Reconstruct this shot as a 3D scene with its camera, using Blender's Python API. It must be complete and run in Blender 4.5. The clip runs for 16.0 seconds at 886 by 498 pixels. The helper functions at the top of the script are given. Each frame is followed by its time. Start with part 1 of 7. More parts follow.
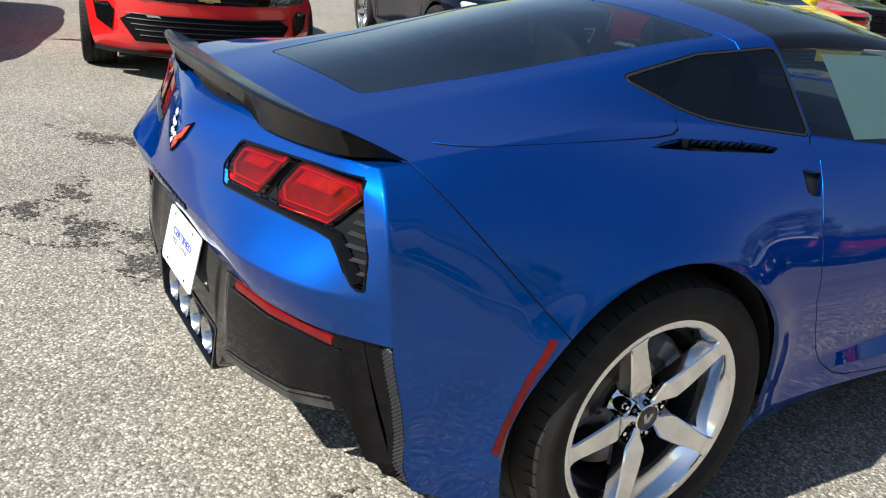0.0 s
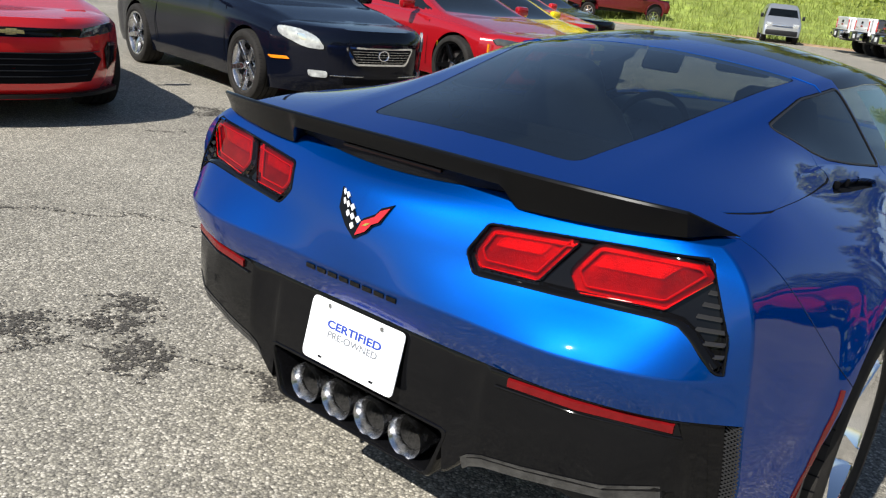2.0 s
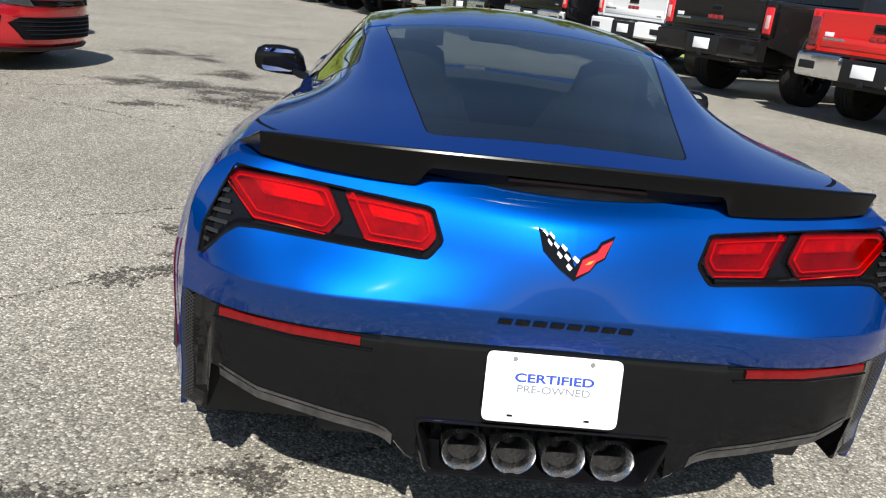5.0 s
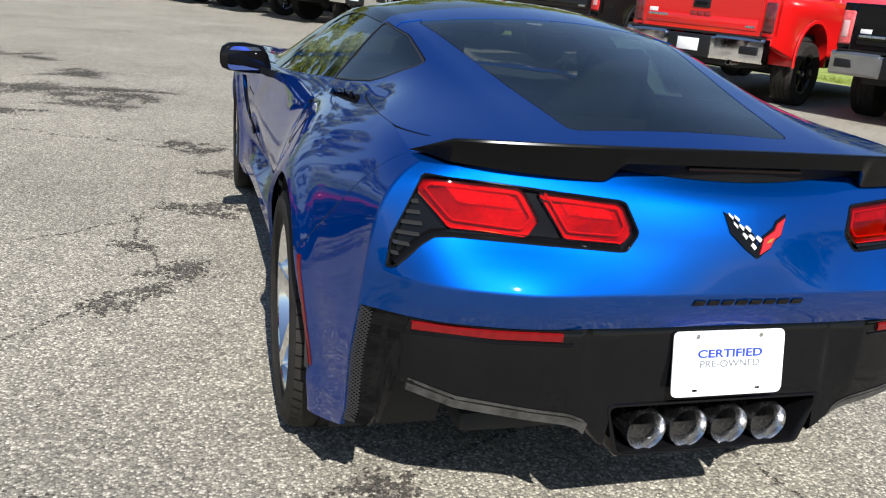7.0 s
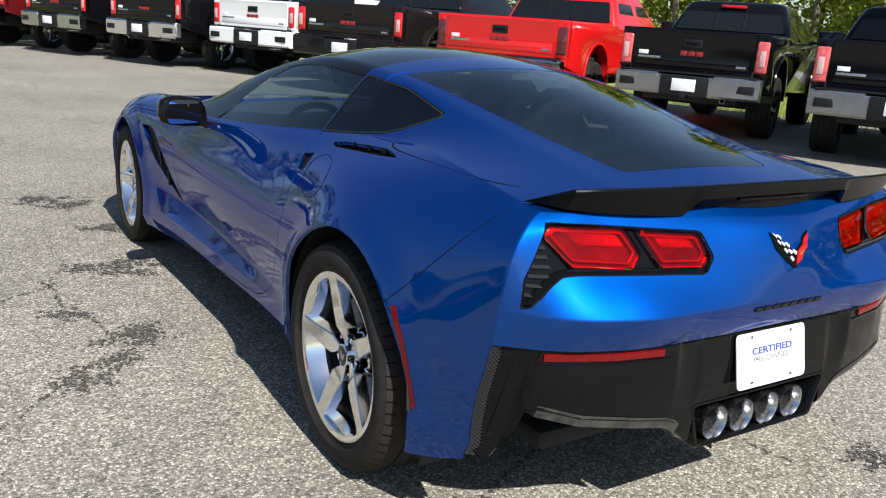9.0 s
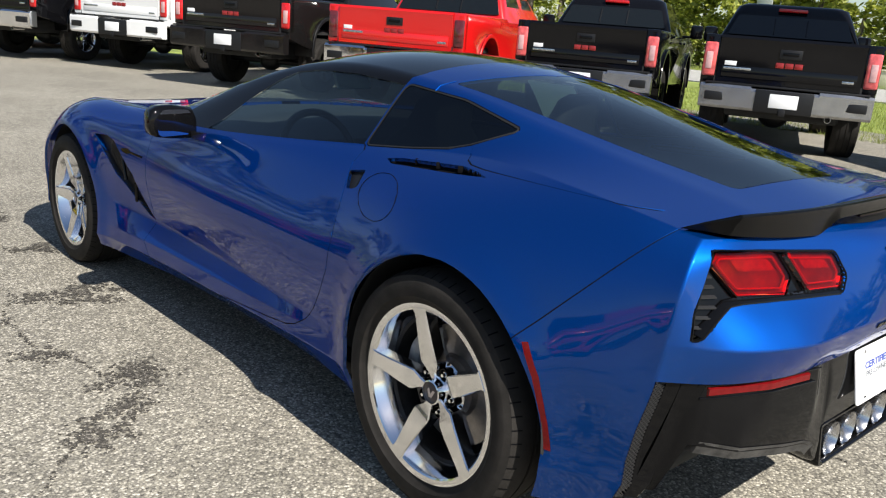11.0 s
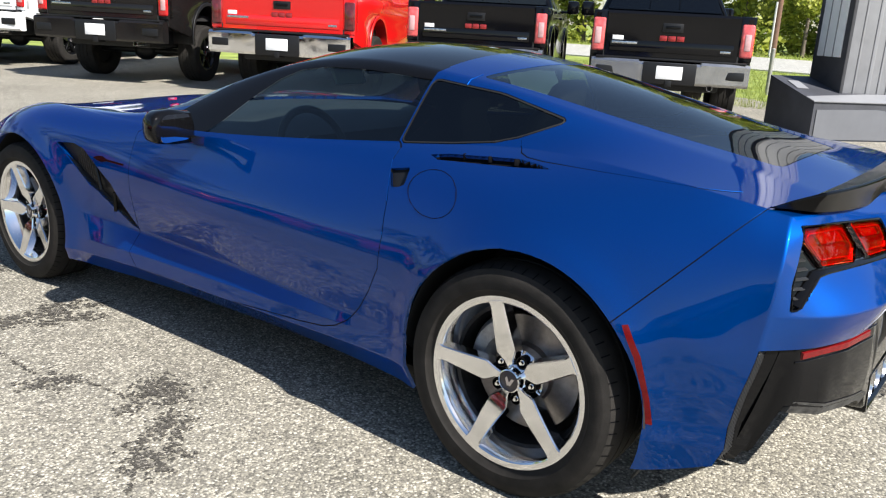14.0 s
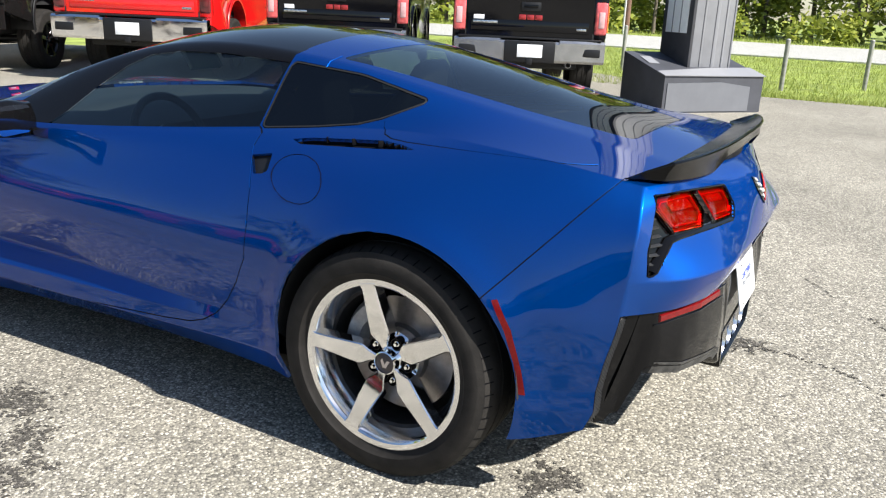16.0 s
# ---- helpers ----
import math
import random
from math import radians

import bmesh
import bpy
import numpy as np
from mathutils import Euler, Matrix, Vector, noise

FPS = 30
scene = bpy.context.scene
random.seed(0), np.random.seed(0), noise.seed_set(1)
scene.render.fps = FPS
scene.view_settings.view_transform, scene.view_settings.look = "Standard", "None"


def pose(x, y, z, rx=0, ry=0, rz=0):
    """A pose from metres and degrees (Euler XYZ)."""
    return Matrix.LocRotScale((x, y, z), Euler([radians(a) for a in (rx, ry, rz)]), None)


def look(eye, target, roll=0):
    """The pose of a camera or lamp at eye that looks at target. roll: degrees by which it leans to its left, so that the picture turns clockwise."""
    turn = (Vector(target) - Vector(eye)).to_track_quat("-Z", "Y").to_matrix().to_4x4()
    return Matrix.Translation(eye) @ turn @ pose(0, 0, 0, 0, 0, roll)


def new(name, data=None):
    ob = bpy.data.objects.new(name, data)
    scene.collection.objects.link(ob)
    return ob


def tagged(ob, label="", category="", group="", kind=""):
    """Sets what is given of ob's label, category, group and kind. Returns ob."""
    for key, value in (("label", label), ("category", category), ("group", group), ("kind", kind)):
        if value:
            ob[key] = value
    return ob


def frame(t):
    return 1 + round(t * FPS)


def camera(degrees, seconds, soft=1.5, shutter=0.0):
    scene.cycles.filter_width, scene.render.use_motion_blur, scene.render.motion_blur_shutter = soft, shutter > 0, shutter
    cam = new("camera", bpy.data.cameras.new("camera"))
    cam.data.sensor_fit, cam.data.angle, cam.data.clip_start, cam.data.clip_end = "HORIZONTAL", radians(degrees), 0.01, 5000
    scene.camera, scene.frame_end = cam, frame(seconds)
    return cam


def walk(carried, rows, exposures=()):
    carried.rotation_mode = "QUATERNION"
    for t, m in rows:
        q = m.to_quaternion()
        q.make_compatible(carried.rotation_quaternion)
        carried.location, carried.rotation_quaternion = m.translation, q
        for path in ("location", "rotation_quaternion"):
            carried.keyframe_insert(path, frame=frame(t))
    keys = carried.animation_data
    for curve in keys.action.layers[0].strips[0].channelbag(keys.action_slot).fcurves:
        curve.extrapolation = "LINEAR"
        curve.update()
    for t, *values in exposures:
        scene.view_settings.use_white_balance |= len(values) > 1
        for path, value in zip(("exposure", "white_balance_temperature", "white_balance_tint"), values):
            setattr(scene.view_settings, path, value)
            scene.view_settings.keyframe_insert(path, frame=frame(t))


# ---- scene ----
cam = camera(57.0, 16.0, 1.2)
PATH = [
    (0, (1.936, -1.278, 1.298), (0.362, -0.27, 0.586), 5.8),
    (0.5, (1.76, -1.526, 1.284), (0.253, -0.397, 0.609), 6.4),
    (1, (1.594, -1.755, 1.294), (0.204, -0.486, 0.618), 6.0),
    (1.5, (1.346, -1.877, 1.298), (0.042, -0.495, 0.672), 5.1),
    (2, (1.132, -2.002, 1.294), (-0.021, -0.492, 0.669), 6.2),
    (2.5, (0.894, -2.219, 1.298), (0.02, -0.54, 0.655), 6.2),
    (3, (0.669, -2.295, 1.282), (-0.076, -0.554, 0.639), 6.8),
    (3.5, (0.421, -2.299, 1.302), (-0.126, -0.482, 0.67), 6.2),
    (6, (-0.8, -2.301, 1.265), (-0.33, -0.452, 0.665), 6.9),
    (6.5, (-0.971, -2.3, 1.261), (-0.406, -0.483, 0.645), 6.2),
    (7, (-1.114, -2.191, 1.245), (-0.543, -0.375, 0.632), 5.4),
    (7.5, (-1.253, -2.082, 1.262), (-0.636, -0.274, 0.671), 5.2),
    (8, (-1.451, -2.067, 1.269), (-0.657, -0.303, 0.76), 4.8),
    (8.5, (-1.668, -2.063, 1.286), (-0.722, -0.375, 0.78), 4.2),
    (11, (-2.26, -1.493, 1.296), (-0.937, -0.086, 0.774), 4.7),
    (11.5, (-2.3, -1.308, 1.302), (-0.919, 0.058, 0.828), 3.3),
    (12, (-2.381, -1.18, 1.303), (-0.935, 0.126, 0.853), 4.0),
    (12.5, (-2.573, -1.109, 1.31), (-1.042, 0.081, 0.821), 2.2),
    (13, (-2.656, -1.088, 1.313), (-1.162, 0.142, 0.808), 2.5),
    (13.5, (-2.671, -1.101, 1.308), (-1.195, 0.137, 0.772), 3.7),
    (14, (-2.66, -1.112, 1.313), (-1.129, 0.052, 0.763), 3.1),
    (14.5, (-2.658, -1.117, 1.318), (-1.086, -0.014, 0.76), 2.9),
    (15, (-2.652, -1.116, 1.317), (-1.05, -0.053, 0.767), 2.9),
    (15.5, (-2.638, -1.12, 1.32), (-0.977, -0.148, 0.775), 2.5),
    (16, (-2.643, -1.123, 1.313), (-0.954, -0.221, 0.735), 2.6),
]
walk(cam, [(t, look(eye, target, roll)) for t, eye, target, roll in PATH], exposures=[(0, 0.86, 6250, 10), (1, 0.80, 6250, 10), (2, 0.60, 6250, 10), (3.5, 0.58, 6250, 10), (6, 0.74, 6200, 10), (8.5, 0.66, 6150, 10), (11, 0.70, 6400, 10), (12, 1.00, 6350, 10), (12.5, 1.08, 6350, 10), (13.5, 1.03, 6320, 10), (16, 1.13, 6250, 10)])

# ---- light: a clear day, the sun high behind the sports car ----
SUN_DIR = Vector((0.045, 1.02, -1.0)).normalized()
world = bpy.data.worlds.new("sky")
scene.world = world
world.use_nodes = True
wn = world.node_tree.nodes
sky = wn.new("ShaderNodeTexSky")
sky.sky_type, sky.sun_disc = "NISHITA", False
sky.sun_elevation = math.asin(-SUN_DIR.z)
sky.sun_rotation = math.atan2(-SUN_DIR.x, -SUN_DIR.y)
sky.air_density, sky.dust_density = 1.0, 0.5
world.node_tree.links.new(sky.outputs[0], wn["Background"].inputs[0])
wn["Background"].inputs[1].default_value = 0.072
sun = new("sun", bpy.data.lights.new("sun", "SUN"))
sun.data.energy, sun.data.angle, sun.data.color = 5.0, radians(0.53), (1.0, 0.95, 0.87)
sun.rotation_euler = SUN_DIR.to_track_quat("-Z", "Y").to_euler()


# ---- materials ----
def mat(name, color=(0.5, 0.5, 0.5), rough=0.5, metal=0.0, coat=0.0, spec=0.5, vary=0.0, scale=8.0, bump=0.0, bump_scale=60.0, rough_vary=0.0):
    m = bpy.data.materials.new(name)
    m.use_nodes = True
    nt = m.node_tree
    b = nt.nodes["Principled BSDF"]
    b.inputs["Base Color"].default_value = (*color, 1)
    b.inputs["Roughness"].default_value = rough
    b.inputs["Metallic"].default_value = metal
    b.inputs["Coat Weight"].default_value = coat
    b.inputs["Coat Roughness"].default_value = 0.03
    b.inputs["Specular IOR Level"].default_value = spec
    tc = nt.nodes.new("ShaderNodeTexCoord")
    if vary or rough_vary:
        n = nt.nodes.new("ShaderNodeTexNoise")
        n.inputs["Scale"].default_value, n.inputs["Detail"].default_value, n.inputs["Roughness"].default_value = scale, 6, 0.65
        nt.links.new(tc.outputs["Object"], n.inputs["Vector"])
        if vary:
            r = nt.nodes.new("ShaderNodeValToRGB")
            r.color_ramp.elements[0].position, r.color_ramp.elements[1].position = 0.3, 0.7
            r.color_ramp.elements[0].color = (*[c * (1 - vary) for c in color], 1)
            r.color_ramp.elements[1].color = (*[min(1, c * (1 + vary)) for c in color], 1)
            nt.links.new(n.outputs["Fac"], r.inputs["Fac"])
            nt.links.new(r.outputs["Color"], b.inputs["Base Color"])
        if rough_vary:
            q = nt.nodes.new("ShaderNodeMapRange")
            q.inputs["From Min"].default_value, q.inputs["From Max"].default_value = 0.3, 0.7
            q.inputs["To Min"].default_value, q.inputs["To Max"].default_value = max(0, rough - rough_vary), min(1, rough + rough_vary)
            nt.links.new(n.outputs["Fac"], q.inputs["Value"])
            nt.links.new(q.outputs["Result"], b.inputs["Roughness"])
    if bump:
        n2 = nt.nodes.new("ShaderNodeTexNoise")
        n2.inputs["Scale"].default_value, n2.inputs["Detail"].default_value = bump_scale, 4
        bp = nt.nodes.new("ShaderNodeBump")
        bp.inputs["Strength"].default_value, bp.inputs["Distance"].default_value = bump, 0.01
        nt.links.new(tc.outputs["Object"], n2.inputs["Vector"])
        nt.links.new(n2.outputs["Fac"], bp.inputs["Height"])
        nt.links.new(bp.outputs["Normal"], b.inputs["Normal"])
    return m


def flake_paint(name, color, rough=0.33, metal=0.85, flake=0.12):
    """Metallic car paint: tinted flakes under a clear coat."""
    m = mat(name, color, rough, metal, 1.0, 0.0)
    m.node_tree.nodes["Principled BSDF"].inputs["Specular Tint"].default_value = (0.02, 0.22, 0.8, 1) if color[2] > 3 * color[0] else (1, 1, 1, 1)
    m.node_tree.nodes["Principled BSDF"].inputs["Coat IOR"].default_value = 1.43
    nt, b = m.node_tree, m.node_tree.nodes["Principled BSDF"]
    tc = nt.nodes.new("ShaderNodeTexCoord")
    v = nt.nodes.new("ShaderNodeTexVoronoi")
    v.inputs["Scale"].default_value = 1400
    mixn = nt.nodes.new("ShaderNodeMix")
    mixn.data_type = "RGBA"
    mixn.inputs["Factor"].default_value = flake
    mixn.inputs["A"].default_value = (*color, 1)
    nt.links.new(tc.outputs["Object"], v.inputs["Vector"])
    hsv = nt.nodes.new("ShaderNodeMix")
    hsv.data_type, hsv.blend_type = "RGBA", "MULTIPLY"
    hsv.inputs["Factor"].default_value = 1.0
    hsv.inputs["A"].default_value = (*[c * 2 for c in color], 1)
    nt.links.new(v.outputs["Color"], hsv.inputs["B"])
    nt.links.new(hsv.outputs["Result"], mixn.inputs["B"])
    nt.links.new(mixn.outputs["Result"], b.inputs["Base Color"])
    return m


def tinted_glass(name, tint, ior=1.5):
    """Thin pane: see-through tint, mirror gloss by Fresnel."""
    m = bpy.data.materials.new(name)
    m.use_nodes = True
    nt = m.node_tree
    nt.nodes.remove(nt.nodes["Principled BSDF"])
    out = nt.nodes["Material Output"]
    tr, gl, lw, mx = (nt.nodes.new("ShaderNode" + k) for k in ("BsdfTransparent", "BsdfGlossy", "LayerWeight", "MixShader"))
    lw.inputs["Blend"].default_value = 0.5
    rise, fr = nt.nodes.new("ShaderNodeMath"), nt.nodes.new("ShaderNodeMath")
    rise.operation, fr.operation = "POWER", "MULTIPLY_ADD"
    f0 = ((ior - 1) / (ior + 1)) ** 2
    rise.inputs[1].default_value = 5.0
    fr.inputs[1].default_value, fr.inputs[2].default_value = 1 - 2 * f0, 2 * f0
    nt.links.new(lw.outputs["Facing"], rise.inputs[0])
    nt.links.new(rise.outputs[0], fr.inputs[0])
    tr.inputs[0].default_value = (*tint, 1)
    gl.inputs["Roughness"].default_value = 0.02
    gl.inputs[0].default_value = (0.95, 0.95, 0.95, 1)
    nt.links.new(fr.outputs[0], mx.inputs[0])
    nt.links.new(tr.outputs[0], mx.inputs[1])
    nt.links.new(gl.outputs[0], mx.inputs[2])
    nt.links.new(mx.outputs[0], out.inputs[0])
    return m


BLUE = flake_paint("blue metallic paint", (0.0002, 0.057, 0.29), 0.475, 0.87)
GLOSS_BLACK = mat("gloss black plastic", (0.004, 0.004, 0.0045), 0.06, 0, 0.0, 0.2, rough_vary=0.03, scale=6)
SATIN_BLACK = mat("satin black plastic", (0.010, 0.010, 0.011), 0.42, 0, 0, 0.3, vary=0.2, scale=30, bump=0.05, bump_scale=700)
GAP = mat("black shut gap", (0.003, 0.003, 0.004), 0.8, spec=0.1)
RUBBER = mat("tyre rubber", (0.020, 0.018, 0.016), 0.75, spec=0.2, vary=0.35, scale=14, bump=0.08, bump_scale=220)
DARK_ALLOY = mat("dark alloy", (0.03, 0.03, 0.032), 0.25, 0.9)
WHEEL_CHROME = mat("wheel chrome", (0.82, 0.82, 0.83), 0.11, 1.0, rough_vary=0.06, scale=14)
CHROME = mat("chrome", (0.86, 0.86, 0.87), 0.06, 1.0, rough_vary=0.04, scale=9)
STEEL = mat("brushed steel", (0.55, 0.55, 0.56), 0.24, 1.0, rough_vary=0.08, scale=40)
DISC = mat("brake disc iron", (0.28, 0.26, 0.25), 0.4, 0.9, vary=0.25, scale=25)
GLASS_DARK = tinted_glass("dark tinted glass", (0.045, 0.052, 0.052), 1.42)
GLASS_HATCH = tinted_glass("smoked hatch glass", (0.30, 0.34, 0.33), 1.5)
GLASS_MID = tinted_glass("tinted glass", (0.38, 0.48, 0.50), 1.45)
GLASS_CLEAR = tinted_glass("clear glass", (0.86, 0.92, 0.89))
RED_GLASS = tinted_glass("red lens glass", (0.85, 0.03, 0.03), 1.22)
RED_LENS = mat("red reflector bowl", (0.21, 0.005, 0.008), 0.35, 0.3, 0, vary=0.45, scale=14, bump=0.10, bump_scale=200)
RED_BRIGHT = mat("bright red reflex lens", (0.40, 0.055, 0.05), 0.25, 0.3, 0.3, vary=0.3, scale=45, bump=0.25, bump_scale=420)
LIGHT_PIPE = mat("orange red light pipe", (0.8, 0.12, 0.03), 0.2, 0, 0.5)
RED_RIB = mat("red lens rib", (0.45, 0.02, 0.02), 0.15, 0, 0.5)
SLAT_GREY = mat("grey vent slat", (0.02, 0.02, 0.021), 0.35)
MARKER_RED = mat("red reflector", (0.13, 0.004, 0.005), 0.2, 0, 0.0, 0.3, vary=0.2, scale=60)
AMBER = mat("amber lens", (0.9, 0.25, 0.01), 0.12, 0, 1.0)
WHITE_PAINT = mat("white paint", (0.8, 0.8, 0.8), 0.3, 0, 0.8, vary=0.03)
PLATE = mat("white plate", (0.82, 0.82, 0.82), 0.35, 0, 0.3)
INK_BLUE = mat("blue ink", (0.02, 0.05, 0.32), 0.5)
INK_GREY = mat("grey ink", (0.17, 0.18, 0.20), 0.5)
LEATHER = mat("black leather", (0.035, 0.037, 0.039), 0.5, vary=0.2, bump=0.1, bump_scale=250)

WINDOW_TRIM = mat("dark grey window trim", (0.016, 0.015, 0.014), 0.4, 0, 0, 0.4)


# ---- mesh helpers ----
def finish(bm, name, material, sharp=35):
    me = bpy.data.meshes.new(name)
    bm.normal_update()
    bm.to_mesh(me)
    bm.free()
    for m in material if isinstance(material, (list, tuple)) else [material]:
        me.materials.append(m)
    me.shade_smooth()
    if sharp:
        me.set_sharp_from_angle(angle=radians(sharp))
    return me


def part(name, bm, material, parent, label="", sharp=35):
    ob = new(name, finish(bm, name, material, sharp))
    ob.parent = parent
    if label:
        ob["label"] = label
    return ob


def share(name, me, parent, m=None, label=""):
    ob = new(name, me)
    ob.parent = parent
    if m is not None:
        ob.matrix_basis = m
    if label:
        ob["label"] = label
    return ob


def thing(name, m, label, category, group="", kind=""):
    ob = new(name)
    ob.empty_display_size = 0.1
    ob.matrix_basis = m
    return tagged(ob, label, category, group, kind)


def box(bm, size, at=(0, 0, 0), bevel=0.0, rot=None, seg=2):
    m = Matrix.Translation(at) @ (rot.to_matrix().to_4x4() if rot else Matrix()) @ Matrix.Diagonal((*size, 1))
    g = bmesh.ops.create_cube(bm, size=1, matrix=m)
    if bevel:
        edges = list({e for v in g["verts"] for e in v.link_edges})
        bmesh.ops.bevel(bm, geom=edges, offset=bevel, segments=seg, profile=0.5, affect="EDGES")
    return bm


def cyl(bm, r, h, m, r2=None, n=24, cap=True):
    bmesh.ops.create_cone(bm, cap_ends=cap, segments=n, radius1=r, radius2=r if r2 is None else r2, depth=h, matrix=m)
    return bm


def loft(bm, rows, closed=False, cap=False):
    """Skin a grid of points: rows of equal length. closed joins each row's ends."""
    vs = [[bm.verts.new(p) for p in row] for row in rows]
    n = len(rows[0])
    for a, b in zip(vs, vs[1:]):
        for i in range(n if closed else n - 1):
            j = (i + 1) % n
            q = [a[i], a[j], b[j], b[i]]
            if len({v.co.to_tuple(6) for v in q}) > 2:
                try:
                    bm.faces.new(q)
                except ValueError:
                    pass
    if cap:
        for row in (vs[0], vs[-1]):
            bm.faces.new(row)
    return vs


def lathe(bm, profile, m=Matrix(), n=48):
    """Turn (r, h) points round the local z axis."""
    rows = [[m @ Vector((r * math.cos(2 * math.pi * k / n), r * math.sin(2 * math.pi * k / n), h)) for k in range(n)] for r, h in profile]
    loft(bm, rows, closed=True)
    bmesh.ops.remove_doubles(bm, verts=bm.verts, dist=1e-5)
    bmesh.ops.recalc_face_normals(bm, faces=bm.faces)
    return bm


def prism(bm, poly, depth, m=Matrix(), bevel=0.0):
    """Extrude a flat polygon (x, y) by depth along local z."""
    low = [bm.verts.new(m @ Vector((x, y, 0))) for x, y in poly]
    top = [bm.verts.new(m @ Vector((x, y, depth))) for x, y in poly]
    bm.faces.new(low[::-1])
    f = bm.faces.new(top)
    for i in range(len(poly)):
        j = (i + 1) % len(poly)
        bm.faces.new((low[i], low[j], top[j], top[i]))
    if bevel:
        bmesh.ops.bevel(bm, geom=list(f.edges), offset=bevel, segments=2, profile=0.5, affect="EDGES")
    return bm


def pipe(bm, pts, r, n=10):
    """A round tube through points."""
    pts = [Vector(p) for p in pts]
    rows = []
    for i, p in enumerate(pts):
        d = (pts[min(i + 1, len(pts) - 1)] - pts[max(i - 1, 0)]).normalized()
        u = d.cross(Vector((0.31, 0.2, 0.93))).normalized()
        w = d.cross(u)
        rows.append([p + r * (math.cos(2 * math.pi * k / n) * u + math.sin(2 * math.pi * k / n) * w) for k in range(n)])
    loft(bm, rows, closed=True, cap=True)
    bmesh.ops.recalc_face_normals(bm, faces=bm.faces)
    return bm


def spline(table, at):
    """Smooth curve through (position, value) pairs."""
    xs, ys = np.array(table, float).T
    m = np.gradient(ys, xs)
    at = np.clip(np.asarray(at, float), xs[0], xs[-1])
    k = np.clip(np.searchsorted(xs, at) - 1, 0, len(xs) - 2)
    h = xs[k + 1] - xs[k]
    t = (at - xs[k]) / h
    return ((2 * t**3 - 3 * t**2 + 1) * ys[k] + (t**3 - 2 * t**2 + t) * h * m[k] + (-2 * t**3 + 3 * t**2) * ys[k + 1] + (t**3 - t**2) * h * m[k + 1])

# ---- ground ----
def stone_asphalt(name, tone, dark=0.35, scale=95.0, patch=0.25, pale=2.0, mixed=0.45, relief=0.4):
    """Worn asphalt: pale and dark chips in binder, blotches of wear at a larger size."""
    m = bpy.data.materials.new(name)
    m.use_nodes = True
    nt, b = m.node_tree, m.node_tree.nodes["Principled BSDF"]
    L = nt.links.new
    tc = nt.nodes.new("ShaderNodeTexCoord")

    def node(kind, **sets):
        n = nt.nodes.new("ShaderNode" + kind)
        for k, v in sets.items():
            n.inputs[k].default_value = v
        return n

    v1, v2 = node("TexVoronoi", Scale=scale), node("TexVoronoi", Scale=scale * 2.3)
    n1, n2 = node("TexNoise", Scale=0.55, Detail=8.0, Roughness=0.65), node("TexNoise", Scale=7.0, Detail=6.0, Roughness=0.7)
    for n in (v1, v2, n1, n2):
        L(tc.outputs["Object"], n.inputs["Vector"])
    bw1, bw2 = nt.nodes.new("ShaderNodeSeparateColor"), nt.nodes.new("ShaderNodeSeparateColor")
    L(v1.outputs["Color"], bw1.inputs[0])
    L(v2.outputs["Color"], bw2.inputs[0])
    ramp = nt.nodes.new("ShaderNodeValToRGB")
    e = ramp.color_ramp.elements
    e[0].position, e[0].color = 0.0, (*[c * dark for c in tone], 1)
    e[1].position, e[1].color = 0.92, (*[min(1, c * pale) for c in tone], 1)
    k = e.new(0.30)
    k.color = (*[c * 0.82 for c in tone], 1)
    k = e.new(0.66)
    k.color = (tone[0] * 1.08, tone[1] * 1.08, tone[2] * 1.02, 1)
    add = node("Mix", Factor=mixed)
    add.data_type = "FLOAT"
    L(bw1.outputs[0], add.inputs["A"])
    L(bw2.outputs[1], add.inputs["B"])
    L(add.outputs["Result"], ramp.inputs["Fac"])
    wear = nt.nodes.new("ShaderNodeMapRange")
    wear.inputs["From Min"].default_value, wear.inputs["From Max"].default_value = 0.3, 0.72
    wear.inputs["To Min"].default_value, wear.inputs["To Max"].default_value = 1 - patch, 1 + patch * 0.6
    L(n1.outputs["Fac"], wear.inputs["Value"])
    wear2 = nt.nodes.new("ShaderNodeMapRange")
    wear2.inputs["From Min"].default_value, wear2.inputs["From Max"].default_value = 0.3, 0.7
    wear2.inputs["To Min"].default_value, wear2.inputs["To Max"].default_value = 0.86, 1.12
    L(n2.outputs["Fac"], wear2.inputs["Value"])
    mul = nt.nodes.new("ShaderNodeMath")
    mul.operation = "MULTIPLY"
    L(wear.outputs["Result"], mul.inputs[0])
    L(wear2.outputs["Result"], mul.inputs[1])
    out = nt.nodes.new("ShaderNodeVectorMath")
    out.operation = "SCALE"
    L(ramp.outputs["Color"], out.inputs[0])
    joint = nt.nodes.new("ShaderNodeMapRange")
    joint.inputs["From Min"].default_value, joint.inputs["From Max"].default_value = 0.38, 0.72
    joint.inputs["To Min"].default_value, joint.inputs["To Max"].default_value = 1.08, 0.66
    L(v1.outputs["Distance"], joint.inputs["Value"])
    mul2 = nt.nodes.new("ShaderNodeMath")
    mul2.operation = "MULTIPLY"
    L(mul.outputs[0], mul2.inputs[0])
    L(joint.outputs["Result"], mul2.inputs[1])
    L(mul2.outputs[0], out.inputs["Scale"])
    L(out.outputs["Vector"], b.inputs["Base Color"])
    b.inputs["Roughness"].default_value = 0.85
    b.inputs["Specular IOR Level"].default_value = 0.3
    bump = node("Bump", Strength=relief, Distance=0.005)
    L(v1.outputs["Distance"], bump.inputs["Height"])
    bump.invert = True
